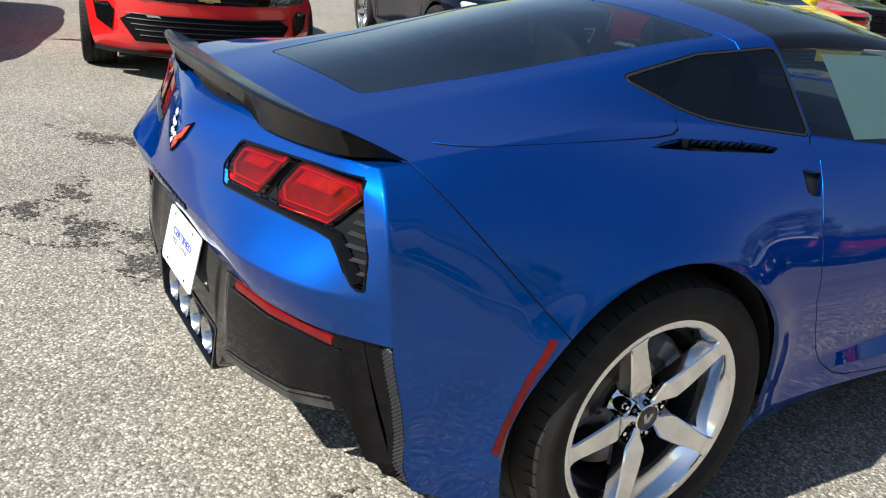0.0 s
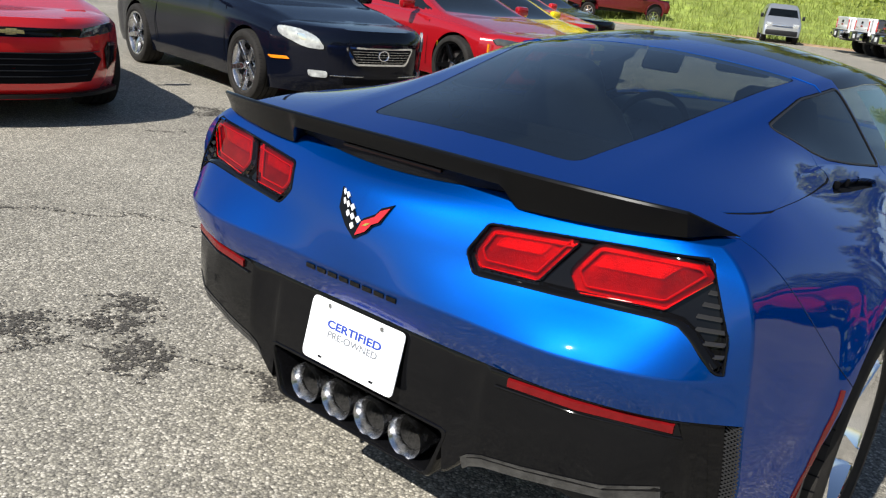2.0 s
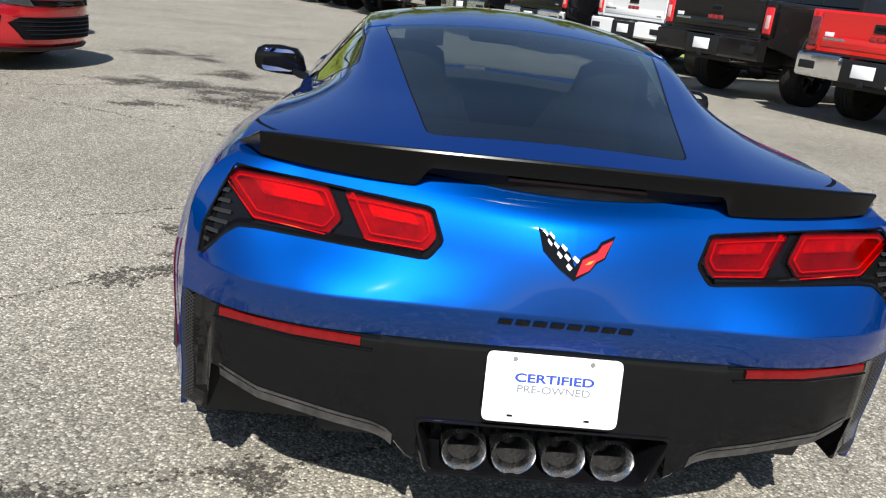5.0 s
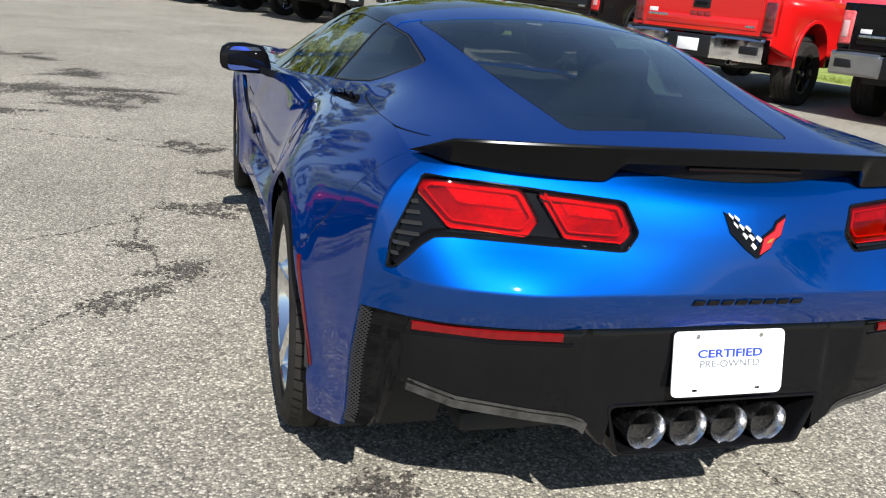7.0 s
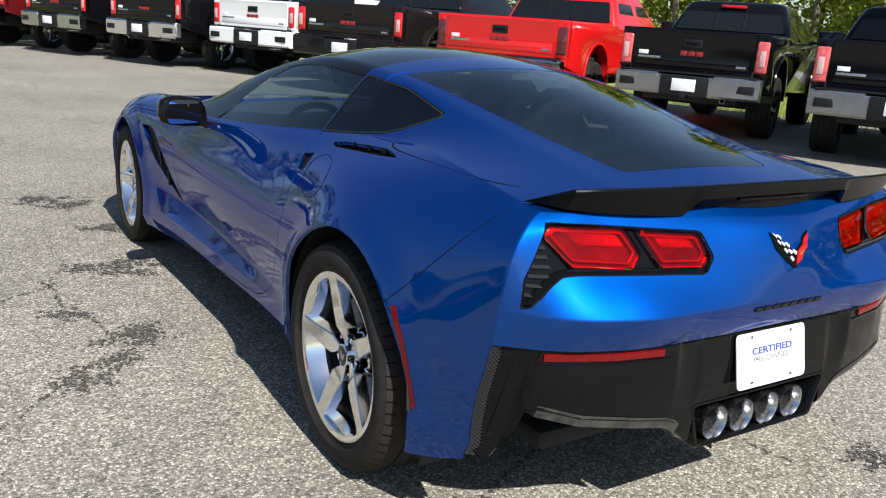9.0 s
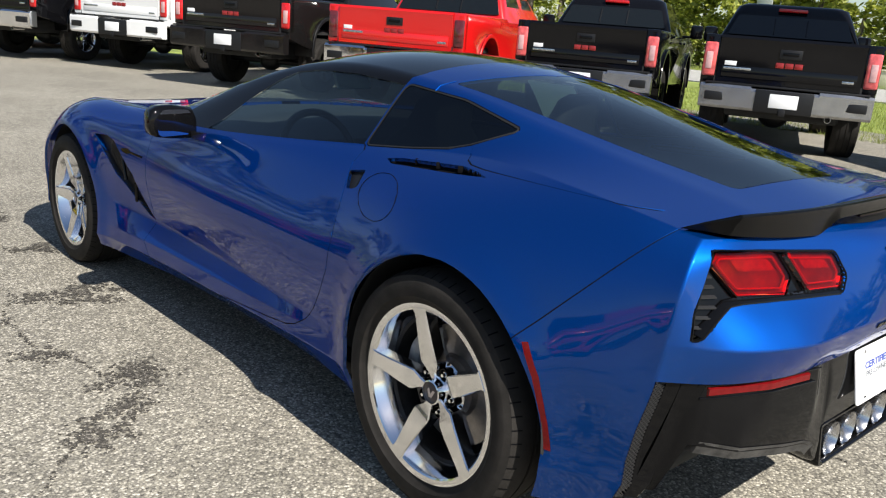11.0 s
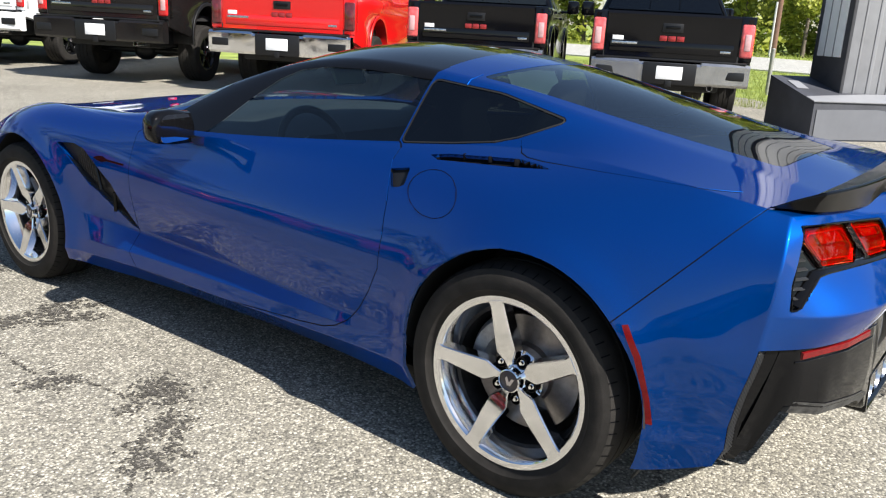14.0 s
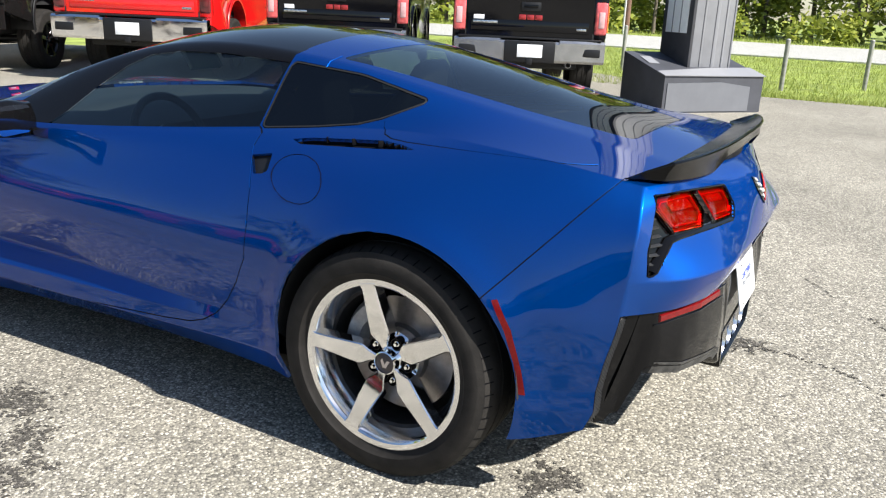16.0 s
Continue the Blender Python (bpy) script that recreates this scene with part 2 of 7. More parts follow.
    L(bump.outputs["Normal"], b.inputs["Normal"])
    return m


ASPHALT = stone_asphalt("worn pale asphalt", (0.276, 0.254, 0.212), 0.24, 125.0, 0.25, 2.25, 0.22, 0.5)
CRACK = stone_asphalt("dark crack filler", (0.085, 0.077, 0.066), 0.35, 115.0, 0.3, 4.2)
ROAD = stone_asphalt("road asphalt", (0.42, 0.41, 0.385), 0.7, 30.0, 0.08)
GRASS = mat("mown grass", (0.22, 0.27, 0.05), 0.9, vary=0.55, scale=1.3, bump=0.8, bump_scale=22)
DIRT = mat("orange dirt verge", (0.36, 0.24, 0.14), 0.95, vary=0.4, scale=2.0, bump=0.5, bump_scale=30)


def bank(x, y):
    """Height of the land: flat lot, grassy rise far ahead."""
    d = max(0.0, (y - 0.55 * (x + 8)) - 50.0)
    return min(6.0, 0.22 * d)


b = bmesh.new()
N = 90
ax = [math.copysign(abs(t) ** 2.2, t) * 420 for t in np.linspace(-1, 1, N)]
loft(b, [[(x, y + 20, bank(x, y + 20) - 0.03) for y in ax] for x in ax])
bmesh.ops.recalc_face_normals(b, faces=b.faces)
if sum(f.normal.z for f in b.faces) < 0:
    bmesh.ops.reverse_faces(b, faces=b.faces)
ground = new("ground", finish(b, "ground", GRASS, 0))
tagged(ground, "sunlit mown grass with a rough bank behind", "grass", kind="structure")


def sheet(name, outline, z, material, label, category):
    """A flat patch of paving with thickness."""
    b = bmesh.new()
    prism(b, outline, 0.05, Matrix.Translation((0, 0, z - 0.05)))
    return tagged(new(name, finish(b, name, material, 30)), label, category, kind="structure")


rng = random.Random(4)
edge = [(12.5, -70.0)] + [(12.45 + rng.uniform(-0.12, 0.12), y) for y in np.arange(-14, 1.6, 0.35)] + [(12.9, 2.4), (14.6, 4.4), (14.9, 6.0), (-4.0, 46.0), (-16.0, 42.0), (-42.0, 36.0), (-60.0, -70.0)]
sheet("pavement", edge, 0.0, ASPHALT, "pale worn asphalt lot with dark filled cracks", "asphalt lot")
sheet("road", [(28.3, -140.0), (43.5, -140.0), (44.5, 200.0), (28.3, 200.0)], 0.02, ROAD, "pale two-lane asphalt road beyond the grass", "road")
sheet("dirt_verge", [(-60.0, 30.0), (-42.0, 34.6), (-16.0, 40.6), (-4.0, 44.6), (-1.5, 42.5), (-0.5, 45.0), (-4.0, 49.5), (-17.0, 45.6), (-43.0, 39.6), (-62.0, 35.0)], 0.02, DIRT, "orange dirt verge along the lot", "dirt")

# filled cracks and dark blotches in the asphalt
CRACKS = [
    [(-1.67, 3.99), (-1.24, 3.83), (-0.8, 3.85)], [(-1.95, 1.55), (-1.7, 1.76), (-1.44, 1.97), (-1.32, 2.18), (-1.13, 2.23), (-0.95, 2.12)], [(-1.44, 2.02), (-1.4, 1.59), (-1.29, 1.34), (-1.2, 1.15), (-1.32, 0.97), (-1.46, 0.87), (-1.6, 0.72), (-1.78, 0.5)],
    [(-2.6, 0.1), (-2.3, 0.26), (-2.17, 0.3), (-2.03, 0.55), (-1.9, 0.74)], [(-1.6, -0.95), (-1.29, -0.74), (-1.18, -0.66), (-1.02, -0.55), (-0.65, -0.39), (-0.2, -0.2)], [(-3.5, -0.8), (-3.16, -0.51), (-2.87, -0.19), (-2.41, 0.21)],
    [(-1.9, -1.25), (-1.47, -1.06), (-1.42, -0.78), (-1.36, -0.55)], [(0.92, -0.55), (0.79, -0.71), (0.74, -0.9), (0.69, -1.05), (0.5, -1.4)], [(0.86, -0.70), (0.48, -0.66)], [(1.9, -0.9), (1.56, -1.1), (1.34, -1.27), (1.0, -1.5)],
    [(-0.95, -0.47), (-0.71, -0.39), (-0.55, -0.36)], [(0.35, -0.2), (0.38, -0.37), (0.43, -0.5), (0.47, -0.7)], [(-3.4, 4.6), (-2.62, 4.35), (-1.64, 3.85), (-1.0, 3.58)], [(-3.9, 5.2), (-2.94, 5.89), (-2.38, 6.27), (-1.2, 6.5)],
    [(-4.3, 1.3), (-4.03, 1.94), (-3.88, 2.4), (-3.65, 2.83), (-3.3, 3.4)], [(-5.0, 8.0), (-3.0, 9.4), (0.5, 10.1)], [(-6.0, 12.0), (-2.0, 13.4), (1.0, 13.0)], [(-6.0, 17.0), (-1.0, 18.2)], [(-1.83, -1.0), (-2.12, -0.8), (-2.5, -0.7)],
]
BLOTCHES = [(-1.24, 3.83, 0.16), (-1.10, 3.62, 0.15), (-1.07, 2.18, 0.17), (-1.21, 1.20, 0.16), (-1.38, 1.55, 0.09), (-1.40, -0.58, 0.13), (-1.12, -0.70, 0.10), (-1.52, -0.42, 0.12), (-3.75, 2.55, 0.30), (-3.9, 2.1, 0.26), (-3.5, 3.1, 0.28), (-2.4, 6.2, 0.5), (-1.75, 6.3, 0.35), (-2.0, 5.4, 0.35), (-1.33, 0.99, 0.11), (-0.66, -0.43, 0.07), (-1.9, -1.05, 0.13), (-2.1, -0.82, 0.11), (-3.0, -0.35, 0.1), (-1.44, 0.84, 0.1), (-1.05, 2.05, 0.1), (-3.3, 8.8, 0.5), (-4.4, 2.7, 0.34), (-4.15, 3.2, 0.30), (-3.25, 2.25, 0.30), (-3.6, 1.7, 0.24), (-4.7, 2.3, 0.28), (-2.9, 6.2, 0.45), (-2.4, 7.4, 0.42), (-1.62, 6.0, 0.36), (-2.6, 4.9, 0.26), (-1.02, 3.0, 0.13), (-3.1, -0.5, 0.16), (-1.6, -0.85, 0.14), (-1.1, -0.62, 0.13), (-0.62, -0.44, 0.09), (0.78, -0.78, 0.10)]


def flecks(b, rnd, x, y, sx, sy, turn, n, s0, s1):
    """Irregular flecks of dark binder scattered about a place, with stones left bare between them."""
    c, s = math.cos(turn), math.sin(turn)
    for k in range(n):
        u, v = rnd.gauss(0, 0.5) * sx, rnd.gauss(0, 0.5) * sy
        px, py = x + u * c - v * s, y + u * s + v * c
        if noise.noise(Vector((px * 38, py * 38, 3.0))) < -0.12:
            continue
        size, m, a0 = rnd.uniform(s0, s1), rnd.randint(4, 6), rnd.uniform(0, 6.28)
        b.faces.new([b.verts.new((px + size * rnd.uniform(0.45, 1.3) * math.cos(a0 + 6.283 * j / m), py + size * rnd.uniform(0.45, 1.3) * math.sin(a0 + 6.283 * j / m), 0.002 + 0.002 * rnd.random())) for j in range(m)])


pave = bpy.data.objects["pavement"]
for i, path in enumerate(CRACKS):
    b, rnd = bmesh.new(), random.Random(i)
    far = i >= 12
    for (x0, y0), (x1, y1) in zip(path, path[1:]):
        n = max(2, int(math.hypot(x1 - x0, y1 - y0) / (0.05 if far else 0.014)))
        for k in range(n):
            q = Vector((x0 + (x1 - x0) * k / n, y0 + (y1 - y0) * k / n, 0))
            w = noise.noise_vector(q * 5.0 + Vector((i, 0, 0))) * 0.06
            wide = 0.008 + 0.045 * max(0.0, noise.noise(q * 3.0 + Vector((0, i, 5)))) ** 1.3
            if noise.noise(q * 4.0 + Vector((i, 7, 0))) < -0.30:
                continue
            z_ = 2.2 if far else 1.0
            flecks(b, rnd, q.x + w.x, q.y + w.y, wide * z_, wide * z_, 0, 2 + int(wide * 150), 0.003 * z_, 0.008 * z_)
    tagged(new("crack", finish(b, "crack", CRACK, 0)), kind="stuff").parent = pave
for i, (x, y, r) in enumerate(BLOTCHES):
    b, rnd = bmesh.new(), random.Random(i)
    big = 1.0 if r < 0.2 else 1.35
    for k in range(9):
        a, d = rnd.uniform(0, 6.283), r * rnd.uniform(0.1, 0.95)
        flecks(b, rnd, x + 1.2 * d * math.cos(a), y + 0.7 * d * math.sin(a), r * 0.6, r * 0.24, a + rnd.gauss(0, 0.5), int(62 * (r / 0.14) ** 2 / big**2) + 20, 0.0035 * big, 0.010 * big)
    tagged(new("dark_blotch", finish(b, "dark_blotch", CRACK, 0)), kind="stuff").parent = pave

# ---- the blue sports car: rear axle at y = 0, nose towards +y ----
sports_car = thing("sports_car", Matrix(), "blue metallic sports coupe with black spoiler and chrome wheels on asphalt", "car")

# body lines from sill to roof, right half: (y, half width) and (y, height)
SILL_W = [(-0.574, 0.812), (-0.42, 0.84), (-0.2, 0.87), (0.2, 0.87), (0.42, 0.84), (0.8, 0.775), (1.4, 0.765), (1.86, 0.80), (2.3, 0.87), (2.7, 0.88), (3.1, 0.86), (3.4, 0.75), (3.62, 0.5)]
SILL_Z = [(-0.574, 0.280), (-0.42, 0.22), (0.0, 0.20), (0.42, 0.20), (0.8, 0.175), (1.86, 0.165), (2.3, 0.17), (3.1, 0.18), (3.62, 0.20)]
LEDGE_W = [(-0.594, 0.806), (-0.42, 0.85), (-0.2, 0.895), (0.0, 0.908), (0.2, 0.90), (0.45, 0.862), (0.7, 0.848), (1.2, 0.855), (1.86, 0.868), (2.25, 0.89), (2.7, 0.91), (3.1, 0.885), (3.4, 0.77), (3.62, 0.5)]
LEDGE_Z = [(-0.594, 0.39), (-0.3, 0.36), (0.45, 0.330), (0.7, 0.317), (1.2, 0.310), (1.86, 0.303), (2.25, 0.29), (3.1, 0.30), (3.62, 0.30)]
FOLD_W = [(-0.608, 0.807), (-0.42, 0.858), (-0.2, 0.902), (0.0, 0.916), (0.2, 0.906), (0.45, 0.866), (0.7, 0.834), (1.2, 0.812), (1.86, 0.802), (2.1, 0.85), (2.3, 0.895), (2.7, 0.92), (3.1, 0.895), (3.4, 0.78), (3.62, 0.5)]
FOLD_Z = [(-0.608, 0.47), (-0.3, 0.45), (0.45, 0.372), (0.7, 0.352), (1.2, 0.362), (1.86, 0.368), (2.25, 0.42), (3.1, 0.42), (3.62, 0.38)]
FLANK_W = [(-0.634, 0.797), (-0.42, 0.862), (-0.31, 0.885), (0.0, 0.920), (0.25, 0.902), (0.5, 0.868), (0.8, 0.86), (1.4, 0.86), (1.86, 0.865), (2.3, 0.895), (2.7, 0.925), (3.1, 0.89), (3.4, 0.78), (3.62, 0.48)]
FLANK_Z = [(-0.634, 0.60), (0.0, 0.62), (0.5, 0.60), (1.4, 0.58), (2.3, 0.60), (2.7, 0.62), (3.1, 0.56), (3.62, 0.46)]
SHOULDER_W = [(-0.648, 0.770), (-0.42, 0.80), (-0.1, 0.835), (0.2, 0.825), (0.36, 0.80), (0.6, 0.785), (1.0, 0.80), (1.48, 0.825), (1.86, 0.845), (2.3, 0.87), (2.7, 0.885), (3.1, 0.82), (3.4, 0.70), (3.62, 0.42)]
SHOULDER_Z = [(-0.648, 0.81), (-0.2, 0.82), (0.36, 0.82), (0.6, 0.80), (1.0, 0.775), (1.48, 0.735), (1.86, 0.73), (2.3, 0.76), (2.7, 0.775), (3.1, 0.68), (3.62, 0.52)]
BELT_W = [(-0.63, 0.69), (-0.5, 0.70), (-0.2, 0.675), (0.17, 0.60), (0.38, 0.645), (0.58, 0.688), (1.0, 0.745), (1.48, 0.785), (1.86, 0.80), (2.15, 0.795), (2.7, 0.76), (3.1, 0.68), (3.4, 0.56), (3.62, 0.36)]
BELT_Z = [(-0.63, 0.905), (-0.5, 0.925), (-0.2, 0.95), (0.17, 0.952), (0.58, 0.914), (1.0, 0.875), (1.48, 0.84), (1.86, 0.83), (2.3, 0.835), (2.7, 0.835), (3.1, 0.745), (3.62, 0.57)]
RAIL_W = [(-0.69, 0.42), (-0.45, 0.42), (-0.2, 0.43), (0.1, 0.47), (0.43, 0.49), (0.58, 0.50), (1.0, 0.515), (1.3, 0.55), (1.6, 0.65), (1.86, 0.715), (2.1, 0.765), (2.35, 0.72), (2.7, 0.62), (3.1, 0.52), (3.62, 0.26)]
RAIL_Z = [(-0.69, 0.91), (-0.45, 0.957), (-0.2, 1.00), (0.1, 1.055), (0.43, 1.118), (0.58, 1.132), (1.0, 1.145), (1.3, 1.10), (1.6, 0.978), (1.86, 0.868), (2.1, 0.845), (2.35, 0.84), (2.7, 0.82), (3.1, 0.745), (3.62, 0.59)]
ROOF_Z = [(-0.72, 0.912), (-0.5, 0.962), (-0.2, 1.035), (0.1, 1.105), (0.43, 1.172), (0.7, 1.203), (1.0, 1.212), (1.3, 1.172), (1.5, 1.095), (1.8, 0.962), (2.05, 0.872), (2.3, 0.858), (2.7, 0.835), (3.1, 0.755), (3.62, 0.60)]
SKIRT_W = [(y, w + 0.001) for y, w in LEDGE_W]
SKIRT_Z = [(y, z - 0.058) for y, z in LEDGE_Z]
LINES = [(SILL_W, SILL_Z), (SKIRT_W, SKIRT_Z), (LEDGE_W, LEDGE_Z), (FOLD_W, FOLD_Z), (FLANK_W, FLANK_Z), (SHOULDER_W, SHOULDER_Z), (BELT_W, BELT_Z), (RAIL_W, RAIL_Z), (None, ROOF_Z)]
REAR_AXLE, FRONT_AXLE = (-0.02, 0.342, 0.386), (2.70, 0.325, 0.374)


def hermite(p, q, a, b, n):
    t = np.linspace(0, 1, n + 1)[:, None]
    return (2 * t**3 - 3 * t**2 + 1) * p + (t**3 - 2 * t**2 + t) * a + (-2 * t**3 + 3 * t**2) * q + (t**3 - t**2) * b


def body_section(s):
    """Points of one cross section, sill to roof, at the station s (0 at the tail, 1 at the nose)."""
    base = -0.60 + 4.22 * s
    pts = []
    for w, z in LINES:
        y = base + (z[0][0] + 0.60) * max(0.0, 1 - (base + 0.60) / 0.45) ** 1.5
        pts.append(np.array((float(spline(w, y)) if w else 0.0, y, float(spline(z, y)))))
    knee = np.array((0, 0.06, 0.35, 0.65, 0.94, 1.0))[:, None]
    out = [(pts[0] + (pts[1] - pts[0]) * knee)[:-1], (pts[1] + (pts[2] - pts[1]) * knee)[:-1], (pts[2] + (pts[3] - pts[2]) * knee)[:-1]]
    run = pts[3:7]
    for i in range(3):
        p, q = run[i], run[i + 1]
        a = (q - run[i - 1]) * 0.5 if i else (q - p) * 0.8
        b = (run[i + 2] - p) * 0.5 if i < 2 else (q - p) * 0.95 + np.array((-0.03, 0, -0.035))
        line = hermite(p, q, a, b, (10, 10, 8)[i])
        if i == 0:
            line = np.concatenate((line[:1], line[:1] * 0.93 + line[1:2] * 0.07, line[1:]))
        if i == 2:
            line = np.concatenate((line[:-1], line[-1:] * 0.8 + line[-2:-1] * 0.2, line[-1:]))
        out.append(line[:-1])
    p, q, r = pts[6], pts[7], pts[8]
    sail = hermite(p, q, (q - p) * 1.05, (q - p) * 0.8 + (r - q) * 0.12, 10)
    out.append(np.concatenate((sail[:1], sail[:1] * 0.85 + sail[1:2] * 0.15, sail[1:]))[:-1])
    flat = np.array((-1.0, 0, 0)) * abs(r[0] - q[0])
    out.append(hermite(q, r, flat * 0.75 + (q - p) * 0.55, flat, 14))
    return np.concatenate(out)


def flared(p):
    """Lift the skin round the wheel openings."""
    for cy, cz, r in (REAR_AXLE, FRONT_AXLE):
        d = math.hypot(p[1] - cy, p[2] - cz)
        if p[0] > 0.6 and p[2] < 0.80:
            p[0] += 0.014 * math.exp(-(((d - r) / 0.05) ** 2))
    return p


stations = np.sort(np.concatenate((np.linspace(0, 1, 176), (0.0014, 0.003))))
def faired(grid, spread=0.13):
    """Fair the skin along the car: each line is averaged over its neighbours, least at the two ends."""
    g = np.array(grid)
    out, base = g.copy(), -0.60 + 4.22 * stations
    for i, y in enumerate(base):
        wide = min(spread, 0.45 * (y - base[0]), 0.45 * (base[-1] - y))
        if wide < 0.01:
            continue
        w = np.exp(-0.5 * ((base - y) / wide) ** 2) * np.gradient(base)
        w /= w.sum()
        mean = (w[:, None, None] * g).sum(0)
        out[i, :, 0], out[i, :, 2] = mean[:, 0], mean[:, 2]
    return out


shell = [[flared(p) for p in row] for row in faired([body_section(s) for s in stations])]
TAIL = np.array(shell[0])
BELT = 45


def tail_edge(z):
    """The rear corner of the flank at a height."""
    col = TAIL[: BELT + 1]
    return float(np.interp(z, col[:, 2], col[:, 0])), float(np.interp(z, col[:, 2], col[:, 1]))


# rear fascia rows: height, then y at x = 0, 0.28, 0.54, 0.70
FASCIA = [(0.915, -0.705, -0.70, -0.668, -0.645), (0.875, -0.775, -0.737, -0.692, -0.662), (0.825, -0.808, -0.765, -0.714, -0.676), (0.775, -0.825, -0.785, -0.735, -0.692),
          (0.725, -0.834, -0.812, -0.782, -0.716), (0.685, -0.838, -0.832, -0.812, -0.736), (0.645, -0.825, -0.822, -0.80, -0.730), (0.600, -0.80, -0.80, -0.777, -0.712)]


RIDGE = 0.685


def fascia_y(x, z):
    """Depth of the rear skin: a soft bulge above the ridge, a flat tuck below it."""
    cols = []
    for k in range(4):
        up = [(r[0], r[1 + k]) for r in FASCIA[::-1] if r[0] >= RIDGE]
        low = [(r[0], r[1 + k]) for r in FASCIA[::-1] if r[0] <= RIDGE]
        cols.append(float(spline(up, z)) if z >= RIDGE else float(np.interp(z, *zip(*low))))
    ex, ey = tail_edge(z)
    return float(spline([(-0.28, cols[1]), (0, cols[0]), (0.28, cols[1]), (0.54, cols[2]), (min(0.70, ex - 0.04), cols[3]), (ex, ey)], abs(x)))


def fascia_rows():
    rows = []
    tops = [z for z in TAIL[:, 2] if 0.60 <= z <= 0.905]
    for z in sorted(tops + [RIDGE - 0.004, RIDGE, RIDGE + 0.004]):
        ex, ey = tail_edge(z)
        rows.append([(x, fascia_y(x, z), z) for x in (*np.linspace(0, ex - 0.016, 44), ex - 0.010, ex - 0.005, ex)])
    deck = TAIL[BELT:]
    top = []
    for x in (*np.linspace(0, TAIL[BELT][0] - 0.016, 44), TAIL[BELT][0] - 0.010, TAIL[BELT][0] - 0.005, TAIL[BELT][0]):
        top.append((x, float(np.interp(x, deck[::-1, 0], deck[::-1, 1])), float(np.interp(x, deck[::-1, 0], deck[::-1, 2]))))
    rows.append(top)
    return rows


def poly_cut(bm, poly, axes, keep):
    """Cut the skin along a closed outline given in two axes; returns the faces inside it. keep(centre) limits the cut."""
    a, b = axes
    n = len(poly)
    pa, pb = [p[0] for p in poly], [p[1] for p in poly]
    box2 = (min(pa) - 0.02, max(pa) + 0.02, min(pb) - 0.02, max(pb) + 0.02)

    def spans(f, x0, x1, y0, y1):
        va, vb = [v.co[a] for v in f.verts], [v.co[b] for v in f.verts]
        return max(va) > x0 and min(va) < x1 and max(vb) > y0 and min(vb) < y1

    near = {f for f in bm.faces if spans(f, *box2) and keep(f.calc_center_median())}
    for i in range(n):
        p, q = poly[i], poly[(i + 1) % n]
        faces = [f for f in near if spans(f, min(p[0], q[0]) - 0.004, max(p[0], q[0]) + 0.004, min(p[1], q[1]) - 0.004, max(p[1], q[1]) + 0.004)]
        co, no = [0, 0, 0], [0, 0, 0]
        co[a], co[b] = p
        no[a], no[b] = -(q[1] - p[1]), q[0] - p[0]
        geom = list({x for f in faces for x in (f, *f.edges, *f.verts)})
        if geom:
            made = bmesh.ops.bisect_plane(bm, geom=geom, dist=1e-5, plane_co=co, plane_no=no)
            near = {f for f in near if f.is_valid} | {f for f in made["geom"] if isinstance(f, bmesh.types.BMFace)}
    inside = []
    for f in near:
        c = f.calc_center_median()
        if keep(c) and within(poly, c[a], c[b]):
            inside.append(f)
    return inside


def within(poly, x, y):
    hit = False
    for (x1, y1), (x2, y2) in zip(poly, poly[1:] + poly[:1]):
        if (y1 > y) != (y2 > y) and x < (x2 - x1) * (y - y1) / (y2 - y1) + x1:
            hit = not hit
    return hit


def grown(poly, d):
    """The outline moved outwards by d."""
    area = sum(a[0] * b[1] - b[0] * a[1] for a, b in zip(poly, poly[1:] + poly[:1]))
    sign = 1 if area > 0 else -1
    out = []
    for i, p in enumerate(poly):
        a, b = poly[i - 1], poly[(i + 1) % len(poly)]
        e1, e2 = Vector((p[0] - a[0], p[1] - a[1])).normalized(), Vector((b[0] - p[0], b[1] - p[1])).normalized()
        n = Vector((e1.y + e2.y, -e1.x - e2.x))
        n = n.normalized() / max(0.5, math.sqrt(max(0.05, (1 + e1.dot(e2)) / 2)))
        out.append((p[0] + sign * d * n.x, p[1] + sign * d * n.y))
    return out


def rounded(poly, r, n=4):
    """Round the corners of an outline."""
    out = []
    for i, p in enumerate(poly):
        p = Vector(p)
        a, b = Vector(poly[i - 1]) - p, Vector(poly[(i + 1) % len(poly)]) - p
        k = min(r, 0.45 * a.length, 0.45 * b.length)
        s, e = p + a.normalized() * k, p + b.normalized() * k
        for t in np.linspace(0, 1, n + 1):
            out.append(tuple((1 - t) ** 2 * s + 2 * t * (1 - t) * p + t**2 * e))
    return out


bm = bmesh.new()
loft(bm, shell)
loft(bm, fascia_rows())
bmesh.ops.remove_doubles(bm, verts=bm.verts, dist=0.002)
bmesh.ops.recalc_face_normals(bm, faces=bm.faces)
if sum(f.normal.x * f.calc_area() for f in bm.faces) < 0:
    bmesh.ops.reverse_faces(bm, faces=bm.faces)
# wheel openings
for cy, cz, r in (REAR_AXLE, FRONT_AXLE):
    rim_line = [(cy + r * math.cos(a), cz + r * math.sin(a)) for a in np.linspace(0, 2 * math.pi, 73)[:-1]]
    gone = poly_cut(bm, rim_line, (1, 2), lambda c: c.x > 0.6 and c.z < 0.8)
    bmesh.ops.delete(bm, geom=gone, context="FACES")

side = lambda c: c.x > 0.42 and c.z < 1.2 and c.y > -0.66
top = lambda c: c.z > 0.80
rear = lambda c: c.y < -0.56 and c.x < 0.775

